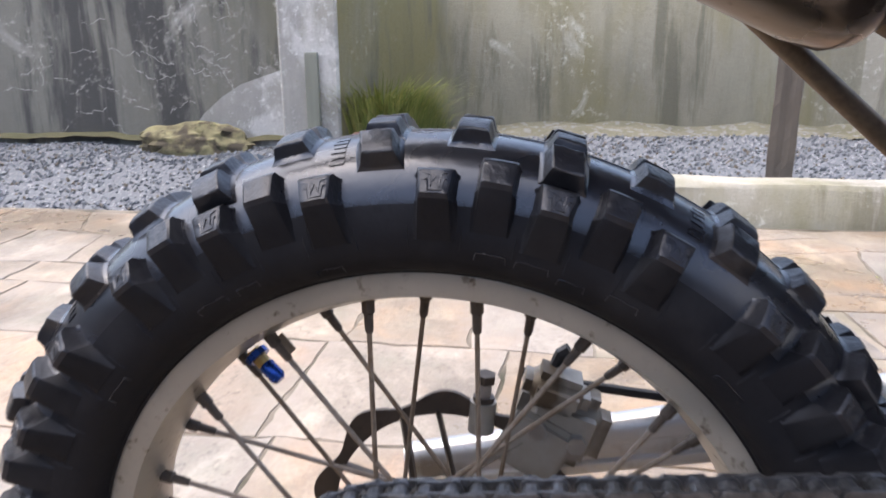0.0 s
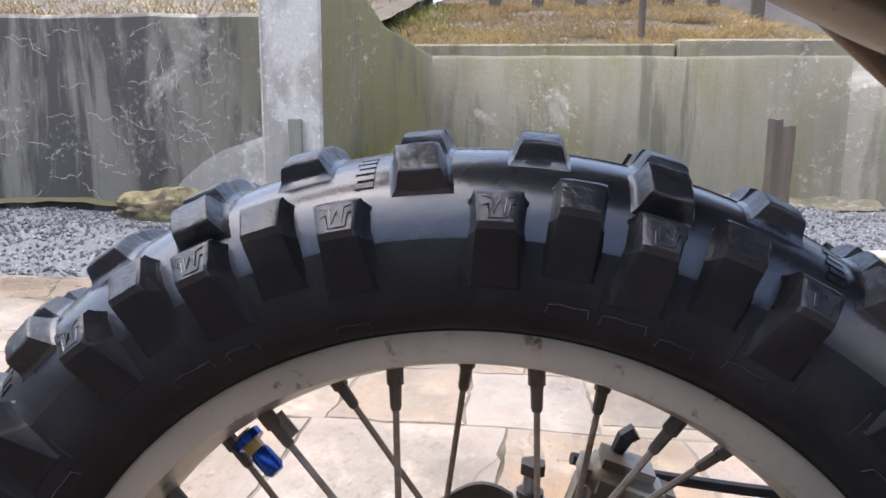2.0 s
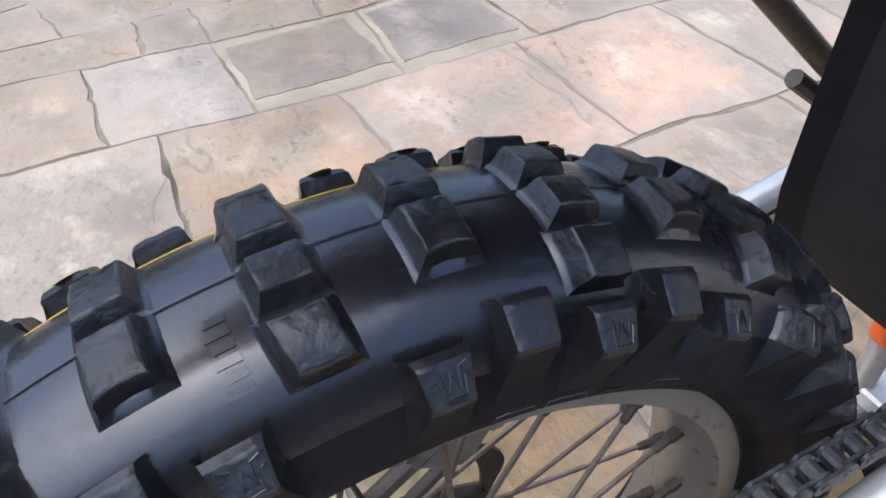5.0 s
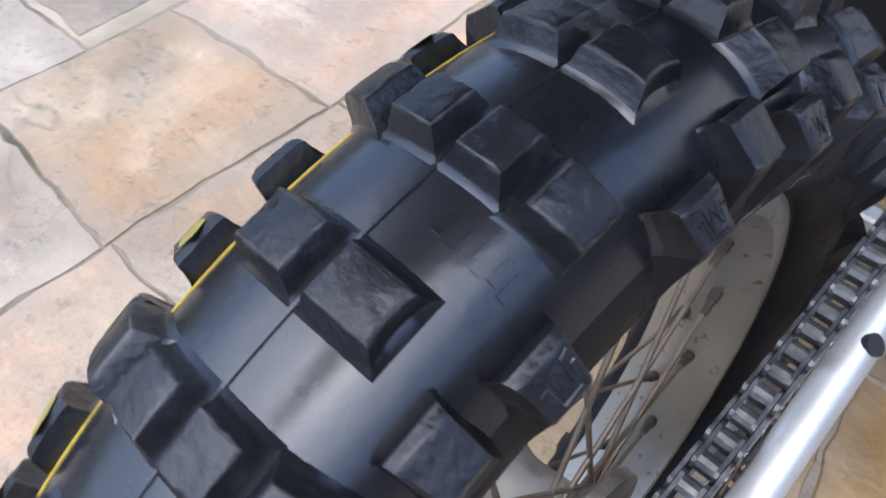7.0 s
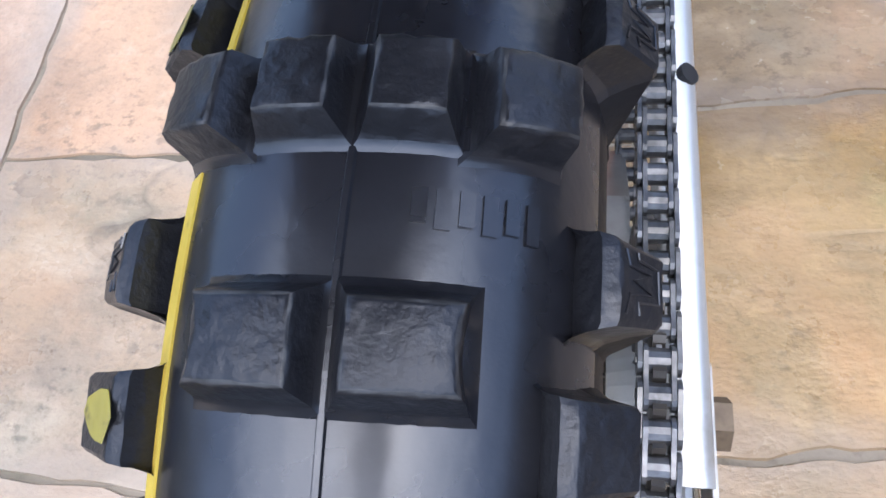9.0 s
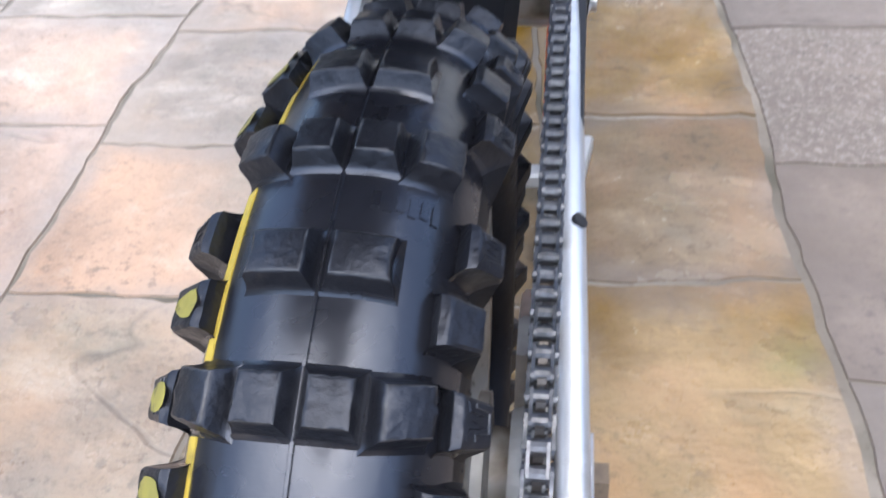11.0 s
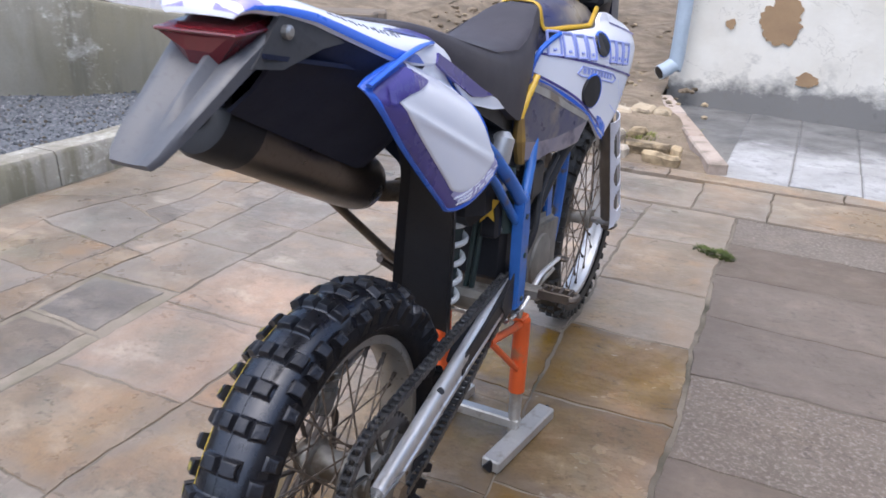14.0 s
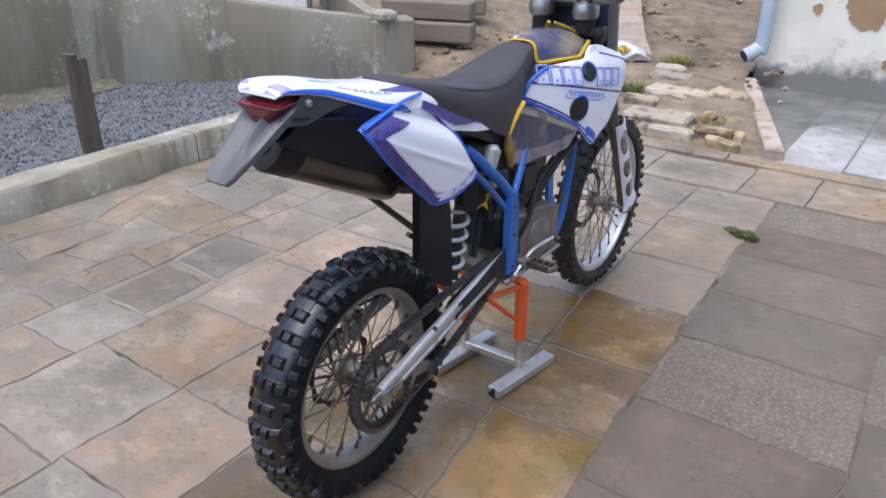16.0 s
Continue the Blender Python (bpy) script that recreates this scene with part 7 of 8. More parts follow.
SHROUD = [(0.775, 1.016), (0.83, 1.017), (0.888, 1.017), (0.947, 1.017), (0.975, 1.033), (0.999, 1.047), (1.063, 1.037), (1.129, 1.007), (1.147, 0.98), (1.155, 0.94), (1.142, 0.905), (1.118, 0.872), (1.088, 0.833), (1.059, 0.798), (1.017, 0.775), (0.974, 0.747), (0.951, 0.761), (0.918, 0.794), (0.884, 0.821), (0.816, 0.864), (0.758, 0.897), (0.706, 0.926), (0.703, 0.942), (0.718, 0.98)]
for sg in (1, -1):
    ring = [(p.y, p.z) for p in smooth_line([Vector((0, *q)) for q in SHROUD + SHROUD[:1]], 3)[:-1]]
    shroud = part("radiator_shroud", skinned(ring, shroud_x, (0.92, 0.92), sg, 0.0, 0.008, [0.0, 0.03] + [k / 18 for k in range(2, 18)]), WHITE_PLASTIC, bike, "bluish white radiator shroud with two round holes", True)

    def strip(name, line, wide, material, label="", out=0.0012):
        """A band along a line of (y, z) lying on the shroud; wide is up and down in z."""
        bm = bmesh.new()
        rows = []
        for p in smooth_line([Vector((0, *q)) for q in line], 6):
            rows.append([bm.verts.new((sg * (shroud_x(p.y, p.z + dz) + out), p.y, p.z + dz)) for dz in (-wide, 0, wide)])
        for a, c in zip(rows, rows[1:]):
            for j in (0, 1):
                bm.faces.new((a[j], a[j + 1], c[j + 1], c[j]))
        return part(name, bm, material, shroud, label, True)

    strip("split_line", [(0.722, 0.978), (0.829, 0.956), (0.988, 0.919), (1.103, 0.891), (1.13, 0.885)], 0.0028, PURPLE, "dark split line", 0.0014)
    strip("split_line", [(1.025, 1.022), (1.097, 1.002), (1.15, 0.985)], 0.0024, PURPLE, "", 0.0014)
    strip("dark_band", [(0.706, 0.937), (0.758, 0.91), (0.838, 0.866), (0.915, 0.812), (0.948, 0.785)], 0.0032, PURPLE, "", 0.0014)
    strip("blue_edge", [(0.704, 0.928), (0.758, 0.899), (0.816, 0.867), (0.884, 0.825), (0.945, 0.77), (0.972, 0.752)], 0.0048, BLUE, "bright blue lower edge", 0.0016)
    part("blue_edge", tube(smooth_line([(sg * (shroud_x(y, z) + 0.001), y, z) for y, z in ((0.705, 0.927), (0.703, 0.943), (0.717, 0.979), (0.742, 1.001), (0.778, 1.016))], 4), 0.0062, 8), BLUE, shroud, "bright blue rear edge", True)
    strip("blue_tip", [(0.93, 0.80), (0.955, 0.79), (0.985, 0.765)], 0.014, BLUE, "", 0.0012)
    strip("hatch_line", [(1.0, 0.83), (1.03, 0.81), (1.05, 0.80)], 0.0012, INK)
    strip("hatch_line", [(1.04, 0.89), (1.055, 0.85), (1.075, 0.825)], 0.0014, INK)
    strip("hatch_line", [(1.055, 0.89), (1.07, 0.855), (1.085, 0.838)], 0.0012, INK)
    for y, z, ry, rz in ((0.89, 0.878, 0.036, 0.037), (0.933, 0.981, 0.029, 0.026)):
        hole = [(sg * (shroud_x(yy, zz) + 0.0022), yy, zz) for yy, zz in [(y + ry * math.cos(t * math.pi / 14), z + rz * math.sin(t * math.pi / 14)) for t in range(28)]]
        part("hole_rim", tube([Vector(p) + Vector((0, 0.004, 0)) for p in hole], 0.0042, 6, True), BLUE, shroud, "blue rim of the hole", True)
        # no opening is cut: a black disc paints the hole's shaded depth
        part("round_hole", slab(bmesh.new(), [Vector(p) + Vector((sg * 0.0035, -0.002, 0)) for p in hole], (-sg * 0.03, 0, 0)), BLACK_PLASTIC, shroud, "raised black disc in place of the hole's shaded inside")
    # outlined maker's mark: plain box outlines of its size
    for k, (y, w) in enumerate(((0.757, 0.036), (0.801, 0.034), (0.843, 0.034), (0.884, 0.03), (0.987, 0.034), (1.030, 0.036), (1.076, 0.038))):
        z = 0.998 - 0.165 * (y - 0.752)
        h = 0.054
        bm = bmesh.new()
        loop = [(y - w / 2, z - h / 2 + 0.004), (y + w / 2, z - h / 2), (y + w / 2, z + h / 2 - 0.004), (y - w / 2, z + h / 2)]
        lines = list(zip(loop, loop[1:] + loop[:1])) + [((y - w * 0.1, z - h * 0.25), (y + w * 0.1, z - h * 0.25))]
        for (y0, z0), (y1, z1) in lines:
            sweep(bm, [(sg * (shroud_x(y0 + (y1 - y0) * f, z0 + (z1 - z0) * f) + 0.0008), y0 + (y1 - y0) * f, z0 + (z1 - z0) * f) for f in (0, 0.33, 0.66, 1)], 0.0034, 5)
        part("maker_mark", bm, INK, shroud, "outlined lavender maker's mark shapes")
    bm = bmesh.new()
    loop = [(0.83, 0.925), (0.845, 0.918), (1.0, 0.884), (1.02, 0.89), (1.0, 0.905), (0.845, 0.94)]
    for (y0, z0), (y1, z1) in zip(loop, loop[1:] + loop[:1]):
        sweep(bm, [(sg * (shroud_x(y0 + (y1 - y0) * f, z0 + (z1 - z0) * f) + 0.0006), y0 + (y1 - y0) * f, z0 + (z1 - z0) * f) for f in (0, 0.25, 0.5, 0.75, 1)], 0.0018, 5)
    for k in range(9):
        y, z = 0.85 + 0.0165 * k, 0.93 - 0.0036 * k
        slab(bm, [(sg * (shroud_x(yy, zz) + 0.0022), yy, zz) for yy, zz in ((y, z - 0.006), (y + 0.009, z - 0.008), (y + 0.009, z + 0.004), (y, z + 0.006))], (-sg * 0.003, 0, 0))
    part("small_lettering", bm, INK, shroud, "small lavender lettering bars")

    # navy lower tank side with yellow edge
    def side_x(y, z):
        return 0.1 + 0.2 * (y - 0.6)
    SIDE = [(0.585, 0.868), (0.627, 0.94), (0.70, 0.915), (0.78, 0.875), (0.85, 0.843), (0.902, 0.818), (0.89, 0.80), (0.852, 0.762), (0.80, 0.757), (0.772, 0.757), (0.72, 0.762), (0.671, 0.755), (0.60, 0.768), (0.585, 0.79)]
    lower = part("tank_side", skinned(SIDE, side_x, (0.72, 0.84), sg, 0.0, 0.02), NAVY, bike, "scuffed translucent navy tank side", True)
    part("scuffed_foot", slab_on([(0.60, 0.772), (0.606, 0.81), (0.66, 0.80), (0.74, 0.795), (0.82, 0.80), (0.885, 0.808), (0.85, 0.765), (0.772, 0.76), (0.72, 0.765), (0.671, 0.758)], side_x, sg, 0.001), SCUFFED, lower, "grey-brown scuffed foot of the tank side")
    part("yellow_edge", tube([(sg * 0.107, 0.64, 0.945), (sg * 0.102, 0.60, 0.90), (sg * 0.1, 0.572, 0.866)], 0.0085, 8, flat=0.7), YELLOW_TRIM, lower, "yellow trim edge")
    part("worn_edge", tube([(sg * 0.1, 0.572, 0.868), (sg * 0.1, 0.576, 0.82), (sg * 0.1, 0.592, 0.768)], [0.011, 0.0155, 0.011], 8, flat=0.7), WORN_YELLOW, lower, "dirty yellow trim edge")
    part("grey_flash", slab_on([(0.625, 0.932), (0.70, 0.905), (0.78, 0.867), (0.895, 0.816), (0.885, 0.808), (0.78, 0.852), (0.70, 0.887), (0.621, 0.917)], side_x, sg, 0.0014), ZINC, lower)

# frame
for sg in (1, -1):
    fr = part("frame_tube", tube(smooth_line([(sg * 0.07, 0.40, 0.865), (sg * 0.092, 0.44, 0.825), (sg * 0.105, 0.475, 0.787), (sg * 0.113, 0.53, 0.735), (sg * 0.122, 0.567, 0.69)], 5), 0.0125, 12, flat=1.2), FRAME_BLUE, bike, "blue painted frame tube", True)
    part("frame_strut", tube([(sg * 0.122, 0.575, 0.68), (sg * 0.116, 0.605, 0.715), (sg * 0.11, 0.638, 0.757), (sg * 0.1, 0.675, 0.82)], 0.0115, 10), FRAME_BLUE, fr, "", True)
    if sg > 0:
        part("subframe_strut", tube([(0.098, 0.34, 0.855), (0.106, 0.445, 0.763), (0.112, 0.54, 0.667), (0.12, 0.572, 0.63)], 0.0095, 10), FRAME_BLUE, fr, "", True)
    part("frame_plate", slab(bmesh.new(), [(sg * 0.133, 0.552, 0.70), (sg * 0.133, 0.587, 0.705), (sg * 0.134, 0.595, 0.64), (sg * 0.136, 0.592, 0.55), (sg * 0.139, 0.585, 0.45), (sg * 0.139, 0.538, 0.45), (sg * 0.136, 0.546, 0.55), (sg * 0.134, 0.549, 0.64)], (-sg * 0.024, 0, 0), 0.004), FRAME_BLUE, fr, "wide blue frame plate", True)
    for y, z, x in ((0.57, 0.66, 0.1335), (0.57, 0.57, 0.1355), (0.562, 0.47, 0.1385)):
        part("frame_bolt", tube([(sg * (x - 0.003), y, z), (sg * (x + 0.0035), y, z)], 0.006, 10), SHOCK_DARK, fr)
    part("down_tube", tube(smooth_line([(sg * 0.045, 1.13, 0.92), (sg * 0.055, 1.08, 0.62), (sg * 0.06, 1.0, 0.42), (sg * 0.065, 0.85, 0.37), (sg * 0.07, 0.6, 0.40)], 5), 0.014, 10), FRAME_BLUE, fr, "", True)
part("head_tube", tube([(0, 1.1, 0.98), (0, 1.16, 0.84)], 0.03, 14), FRAME_BLUE, bike)

# engine
eng = part("engine", boxed((-0.1, 0.62, 0.385), (0.1, 0.95, 0.53), 0.03, None, 3), ENGINE_MAT, bike, "dusty grey engine casing", True)
part("cylinder", boxed((-0.065, 0.74, 0.53), (0.065, 0.88, 0.74), 0.015, Matrix.Rotation(radians(-12), 4, "X")), ENGINE_MAT, eng)
for k in range(5):
    part("cooling_fin", boxed((-0.08, 0.72, 0.565 + 0.03 * k), (0.08, 0.9, 0.571 + 0.03 * k), 0.002, Matrix.Rotation(radians(-12), 4, "X")), ENGINE_MAT, eng)
part("sprocket_cover", boxed((0.085, 0.53, 0.42), (0.112, 0.64, 0.52), 0.012), BLACK_PLASTIC, eng)
part("crankcase_cover", boxed((0.06, 0.645, 0.395), (0.103, 0.93, 0.58), 0.02, Matrix.Rotation(radians(-8), 4, "X"), 3), ENGINE_MAT, eng, "", True)
part("clutch_cover", tube([(0.09, 0.78, 0.47), (0.109, 0.78, 0.47), (0.114, 0.78, 0.47)], [0.075, 0.07, 0.05], 24), ENGINE_MAT, eng, "", True)
part("carburettor", boxed((-0.04, 0.56, 0.66), (0.05, 0.68, 0.75), 0.012), HUB_MAT, eng)
part("water_pipe", tube(smooth_line([(0.08, 0.72, 0.54), (0.09, 0.78, 0.62), (0.095, 0.9, 0.7), (0.1, 1.0, 0.74)], 5), 0.014, 10), BLACK_PLASTIC, eng, "", True)
# black box added to fill the dark gap behind the frame
part("air_boot", boxed((0.0, 0.42, 0.66), (0.085, 0.64, 0.87), 0.03), BLACK_PLASTIC, eng)
part("fluid_reservoir", tube([(0.088, 0.475, 0.775), (0.093, 0.485, 0.80), (0.095, 0.50, 0.84), (0.093, 0.505, 0.85)], [0.016, 0.024, 0.024, 0.014], 14), ALLOY, eng, "silver fluid reservoir", True)
part("carburettor_top", tube([(0.085, 0.515, 0.745), (0.102, 0.515, 0.745), (0.106, 0.515, 0.745)], [0.02, 0.02, 0.012], 14), ALLOY, eng, "silver carburettor cover", True)
part("engine_bracket", slab(bmesh.new(), [(0.085, 0.86, 0.66), (0.085, 0.90, 0.66), (0.085, 0.91, 0.55), (0.085, 0.87, 0.55)], (-0.012, 0, 0), 0.003), FRAME_BLUE, eng, "blue engine bracket")
part("reservoir_clamp", tube([(0.0905, 0.49, 0.812), (0.091, 0.4935, 0.82)], 0.0235, 14), BLACK_PLASTIC, eng)
part("rear_engine_mount", boxed((-0.06, 0.545, 0.50), (0.098, 0.60, 0.70), 0.014), BLACK_PLASTIC, eng, "black casting behind the shock absorber", True)
part("linkage_bolt", tube([(0.06, 0.53, 0.632), (0.092, 0.53, 0.632)], 0.0085, 12), ALLOY, eng, "bright linkage bolt")
for x in (0.028, 0.042):
    part("linkage_rod", tube([(x, 0.50, 0.475), (x + 0.012, 0.52, 0.65)], 0.0065, 8), SHOCK_DARK, eng)
part("cdi_box", boxed((0.075, 0.66, 0.66), (0.11, 0.74, 0.74), 0.006), BLACK_PLASTIC, eng)
part("oil_hose", tube(smooth_line([(0.1, 0.66, 0.52), (0.112, 0.70, 0.58), (0.1, 0.76, 0.66), (0.1, 0.86, 0.72)], 5), 0.008, 8), BLACK_PLASTIC, eng)
part("skid_plate", boxed((-0.09, 0.62, 0.362), (0.09, 0.98, 0.376), 0.004), STEEL, eng)
part("radiator", boxed((0.06, 1.0, 0.76), (0.16, 1.04, 1.0), 0.006), BLACK_PLASTIC, bike, "black radiator behind the shroud")
part("radiator", boxed((-0.16, 1.0, 0.76), (-0.06, 1.04, 1.0), 0.006), BLACK_PLASTIC, bike)

# foot pegs, pedals, side stand
for sg in (1, -1):
    peg = part("foot_peg", boxed((min(sg * 0.165, sg * 0.24), 0.595, 0.462), (max(sg * 0.165, sg * 0.24), 0.602, 0.485), 0.002), PEG_STEEL, bike, "toothed steel foot peg")
    part("peg_bar", boxed((min(sg * 0.165, sg * 0.24), 0.628, 0.462), (max(sg * 0.165, sg * 0.24), 0.635, 0.485), 0.002), PEG_STEEL, peg)
    part("peg_end", tube(smooth_line([(sg * 0.236, 0.598, 0.474), (sg * 0.248, 0.606, 0.474), (sg * 0.248, 0.624, 0.474), (sg * 0.236, 0.632, 0.474)], 4), 0.009, 8), PEG_STEEL, peg)
    for k in range(4):
        x = sg * (0.175 + 0.02 * k)
        part("peg_tooth", boxed((x - 0.003, 0.598, 0.47), (x + 0.003, 0.632, 0.486), 0.0), PEG_STEEL, peg)
    part("peg_bracket", boxed((min(sg * 0.1, sg * 0.17), 0.6, 0.45), (max(sg * 0.1, sg * 0.17), 0.632, 0.48), 0.006), ENGINE_MAT, peg)
ped = part("brake_pedal", tube(smooth_line([(0.124, 0.54, 0.424), (0.136, 0.575, 0.436), (0.143, 0.605, 0.46), (0.146, 0.66, 0.486), (0.148, 0.72, 0.488), (0.15, 0.79, 0.484)], 6), 0.0068, 10, flat=0.7), ALLOY, bike, "bright scuffed alloy brake pedal", True)
part("pedal_tip", boxed((0.142, 0.785, 0.478), (0.172, 0.808, 0.487), 0.003), PEG_STEEL, ped, "dark pedal tip")
part("pedal_pivot", tube([(0.11, 0.565, 0.43), (0.142, 0.565, 0.43)], 0.011, 12), STEEL, ped)
ss = part("side_stand", tube([(-0.12, 0.585, 0.455), (-0.135, 0.45, 0.56), (-0.135, 0.215, 0.762)], [0.012, 0.010, 0.009], 10), NIPPLE_MAT, bike, "rusty folded side stand", True)
part("stand_foot", boxed((-0.16, 0.19, 0.765), (-0.11, 0.24, 0.775), 0.003, Matrix.Rotation(radians(-38), 4, "X")), NIPPLE_MAT, ss)
part("stand_spring", tube([(-0.13, 0.56, 0.45), (-0.14, 0.42, 0.555)], 0.008, 8), DISC_MAT, ss)

# fork, front wheel and mudguard; the bars are turned a little
STEER = Matrix.Translation((0, 1.13, 0.9)) @ Matrix.Rotation(radians(26), 4, "X") @ Matrix.Rotation(radians(-0.5), 4, "Z") @ Matrix.Rotation(radians(-26), 4, "X") @ Matrix.Translation((0, -1.13, -0.9))


def steered(bm):
    bmesh.ops.transform(bm, matrix=STEER, verts=bm.verts)
    return bm


FT = [(0.0, 0.334), (0.014, 0.333), (0.028, 0.3285), (0.037, 0.318), (0.042, 0.305), (0.0415, 0.292), (0.036, 0.282)]
front_tyre = part("front_tyre", steered(lathe(bmesh.new(), [(-x, r) for x, r in reversed(FT)] + FT[1:], FW, 110)), RUBBER_OLD, bike, "worn black knobbly front tyre", True)
bm = bmesh.new()
for k in range(46):
    a = 2 * math.pi * k / 46
    for s, hw in (((0.012, 0.009),) if k % 2 else ((0.026, 0.009),)):
        for sg in (1, -1):
            c = Vector((sg * s, 0, 0.337 - (0.003 if s > 0.02 else 0)))
            i0 = len(bm.verts)
            box(bm, c - Vector((hw, 0.009, 0.008)), c + Vector((hw, 0.009, 0.0075)))
            bm.verts.ensure_lookup_table()
            bmesh.ops.transform(bm, matrix=Matrix.Translation(FW) @ Matrix.Rotation(-a, 4, "X"), verts=bm.verts[i0:])
    for sg in (1, -1):
        c = Vector((sg * 0.0385, 0, 0.322))
        i0 = len(bm.verts)
        box(bm, c - Vector((0.006, 0.0085, 0.01)), c + Vector((0.006, 0.0085, 0.009)))
        bm.verts.ensure_lookup_table()
        bmesh.ops.transform(bm, matrix=Matrix.Translation(FW) @ Matrix.Rotation(-a, 4, "X"), verts=bm.verts[i0:])
tr = part("front_tread", steered(bm), RUBBER_OLD, front_tyre)
tagged(tr, kind="stuff")
fprof = [(0.029, 0.282), (0.03, 0.272), (0.027, 0.264), (0.015, 0.258), (0.0, 0.256), (-0.015, 0.258), (-0.027, 0.264), (-0.03, 0.272), (-0.029, 0.282), (-0.02, 0.268), (0.02, 0.268)]
front_rim = part("front_rim", steered(lathe(bmesh.new(), fprof, FW, 110, True)), ALLOY, bike, "silver front rim", True)
spokes(FW, front_rim, 36, 3, 0.254, 0.028, 0.03, 62, STEER @ Matrix.Translation(FW))
part("front_hub", steered(lathe(bmesh.new(), [(0.045, 0.012), (0.045, 0.032), (0.03, 0.034), (0.02, 0.022), (-0.02, 0.022), (-0.03, 0.034), (-0.045, 0.032), (-0.045, 0.012)], FW, 32)), HUB_MAT, bike, "", True)
part("front_disc", steered(toothed(-0.06, -0.056, FW, 0.1, 0.128, 10, 0.008, steps=10)), DISC_MAT, bike)
for sg in (1, -1):
    leg = part("fork_leg", steered(tube([(sg * 0.105, 1.50, 0.33), (sg * 0.105, 1.45, 0.45), (sg * 0.105, 1.38, 0.58), (sg * 0.105, 1.375, 0.59), (sg * 0.1, 1.28, 0.77), (sg * 0.1, 1.275, 0.78), (sg * 0.09, 1.13, 1.08)], [0.026, 0.027, 0.027, 0.022, 0.022, 0.029, 0.029], 16)), FORK_GREY, bike, "grey fork leg", True)
    g0, g1 = Vector((0, 1.495, 0.365)), Vector((0, 1.312, 0.731))
    gd = (g1 - g0).normalized()
    gn = Vector((0, -gd.z, gd.y))
    bm = bmesh.new()
    nu, nv = 72, 26
    grid = []
    for i in range(nu + 1):
        u = i / nu
        half = 0.047 - 0.014 * u + (0.012 * (1 - u / 0.12) ** 2 if u < 0.12 else 0.0)
        grid.append([bm.verts.new(g0.lerp(g1, u) + gn * (half * v) + Vector((sg * (0.104 + 0.036 * math.sqrt(1 - 0.75 * v * v)), 0, 0))) for v in (-1 + 2 * j / nv for j in range(nv + 1))])
    for i in range(nu):
        for j in range(nv):
            u, v = (i + 0.5) / nu, -1 + 2 * (j + 0.5) / nv
            if all(((u - hu) / hh) ** 2 + ((v - 0.1) / 0.68) ** 4 > 1 for hu, hh in ((0.22, 0.095), (0.48, 0.105), (0.78, 0.13))):
                bm.faces.new((grid[i][j], grid[i + 1][j], grid[i + 1][j + 1], grid[i][j + 1]))
    bmesh.ops.delete(bm, geom=[v for v in bm.verts if not v.link_faces], context="VERTS")
    bmesh.ops.solidify(bm, geom=bm.faces[:], thickness=0.003)
    part("fork_guard", steered(bm), WHITE_PLASTIC, leg, "scuffed white fork guard with three openings", True)
part("front_axle", steered(tube([(-0.14, FW.y, FW.z), (0.14, FW.y, FW.z)], 0.011, 10)), STEEL, bike)
bm = bmesh.new()
secs = []
for y, z, w in ((1.18, 0.85, 0.05), (1.28, 0.915, 0.06), (1.42, 0.955, 0.066), (1.55, 0.955, 0.064), (1.68, 0.915, 0.055), (1.77, 0.865, 0.04)):
    secs.append([(-w, y, z - 0.028), (-w * 0.6, y, z), (0, y, z + 0.008), (w * 0.6, y, z), (w, y, z - 0.028), (w * 0.6, y, z - 0.008), (0, y, z), (-w * 0.6, y, z - 0.008)])
loft(bm, secs)
fm = part("front_mudguard", steered(bm), WHITE_PLASTIC, bike, "white front mudguard with a yellow-green flash", True)
part("yellow_flash", steered(slab(bmesh.new(), [(0.036, 1.42, 0.962), (0.062, 1.43, 0.942), (0.060, 1.50, 0.942), (0.040, 1.48, 0.962)], (0, 0, 0.004))), YELLOW_MARK, fm, "yellow-green graphic")

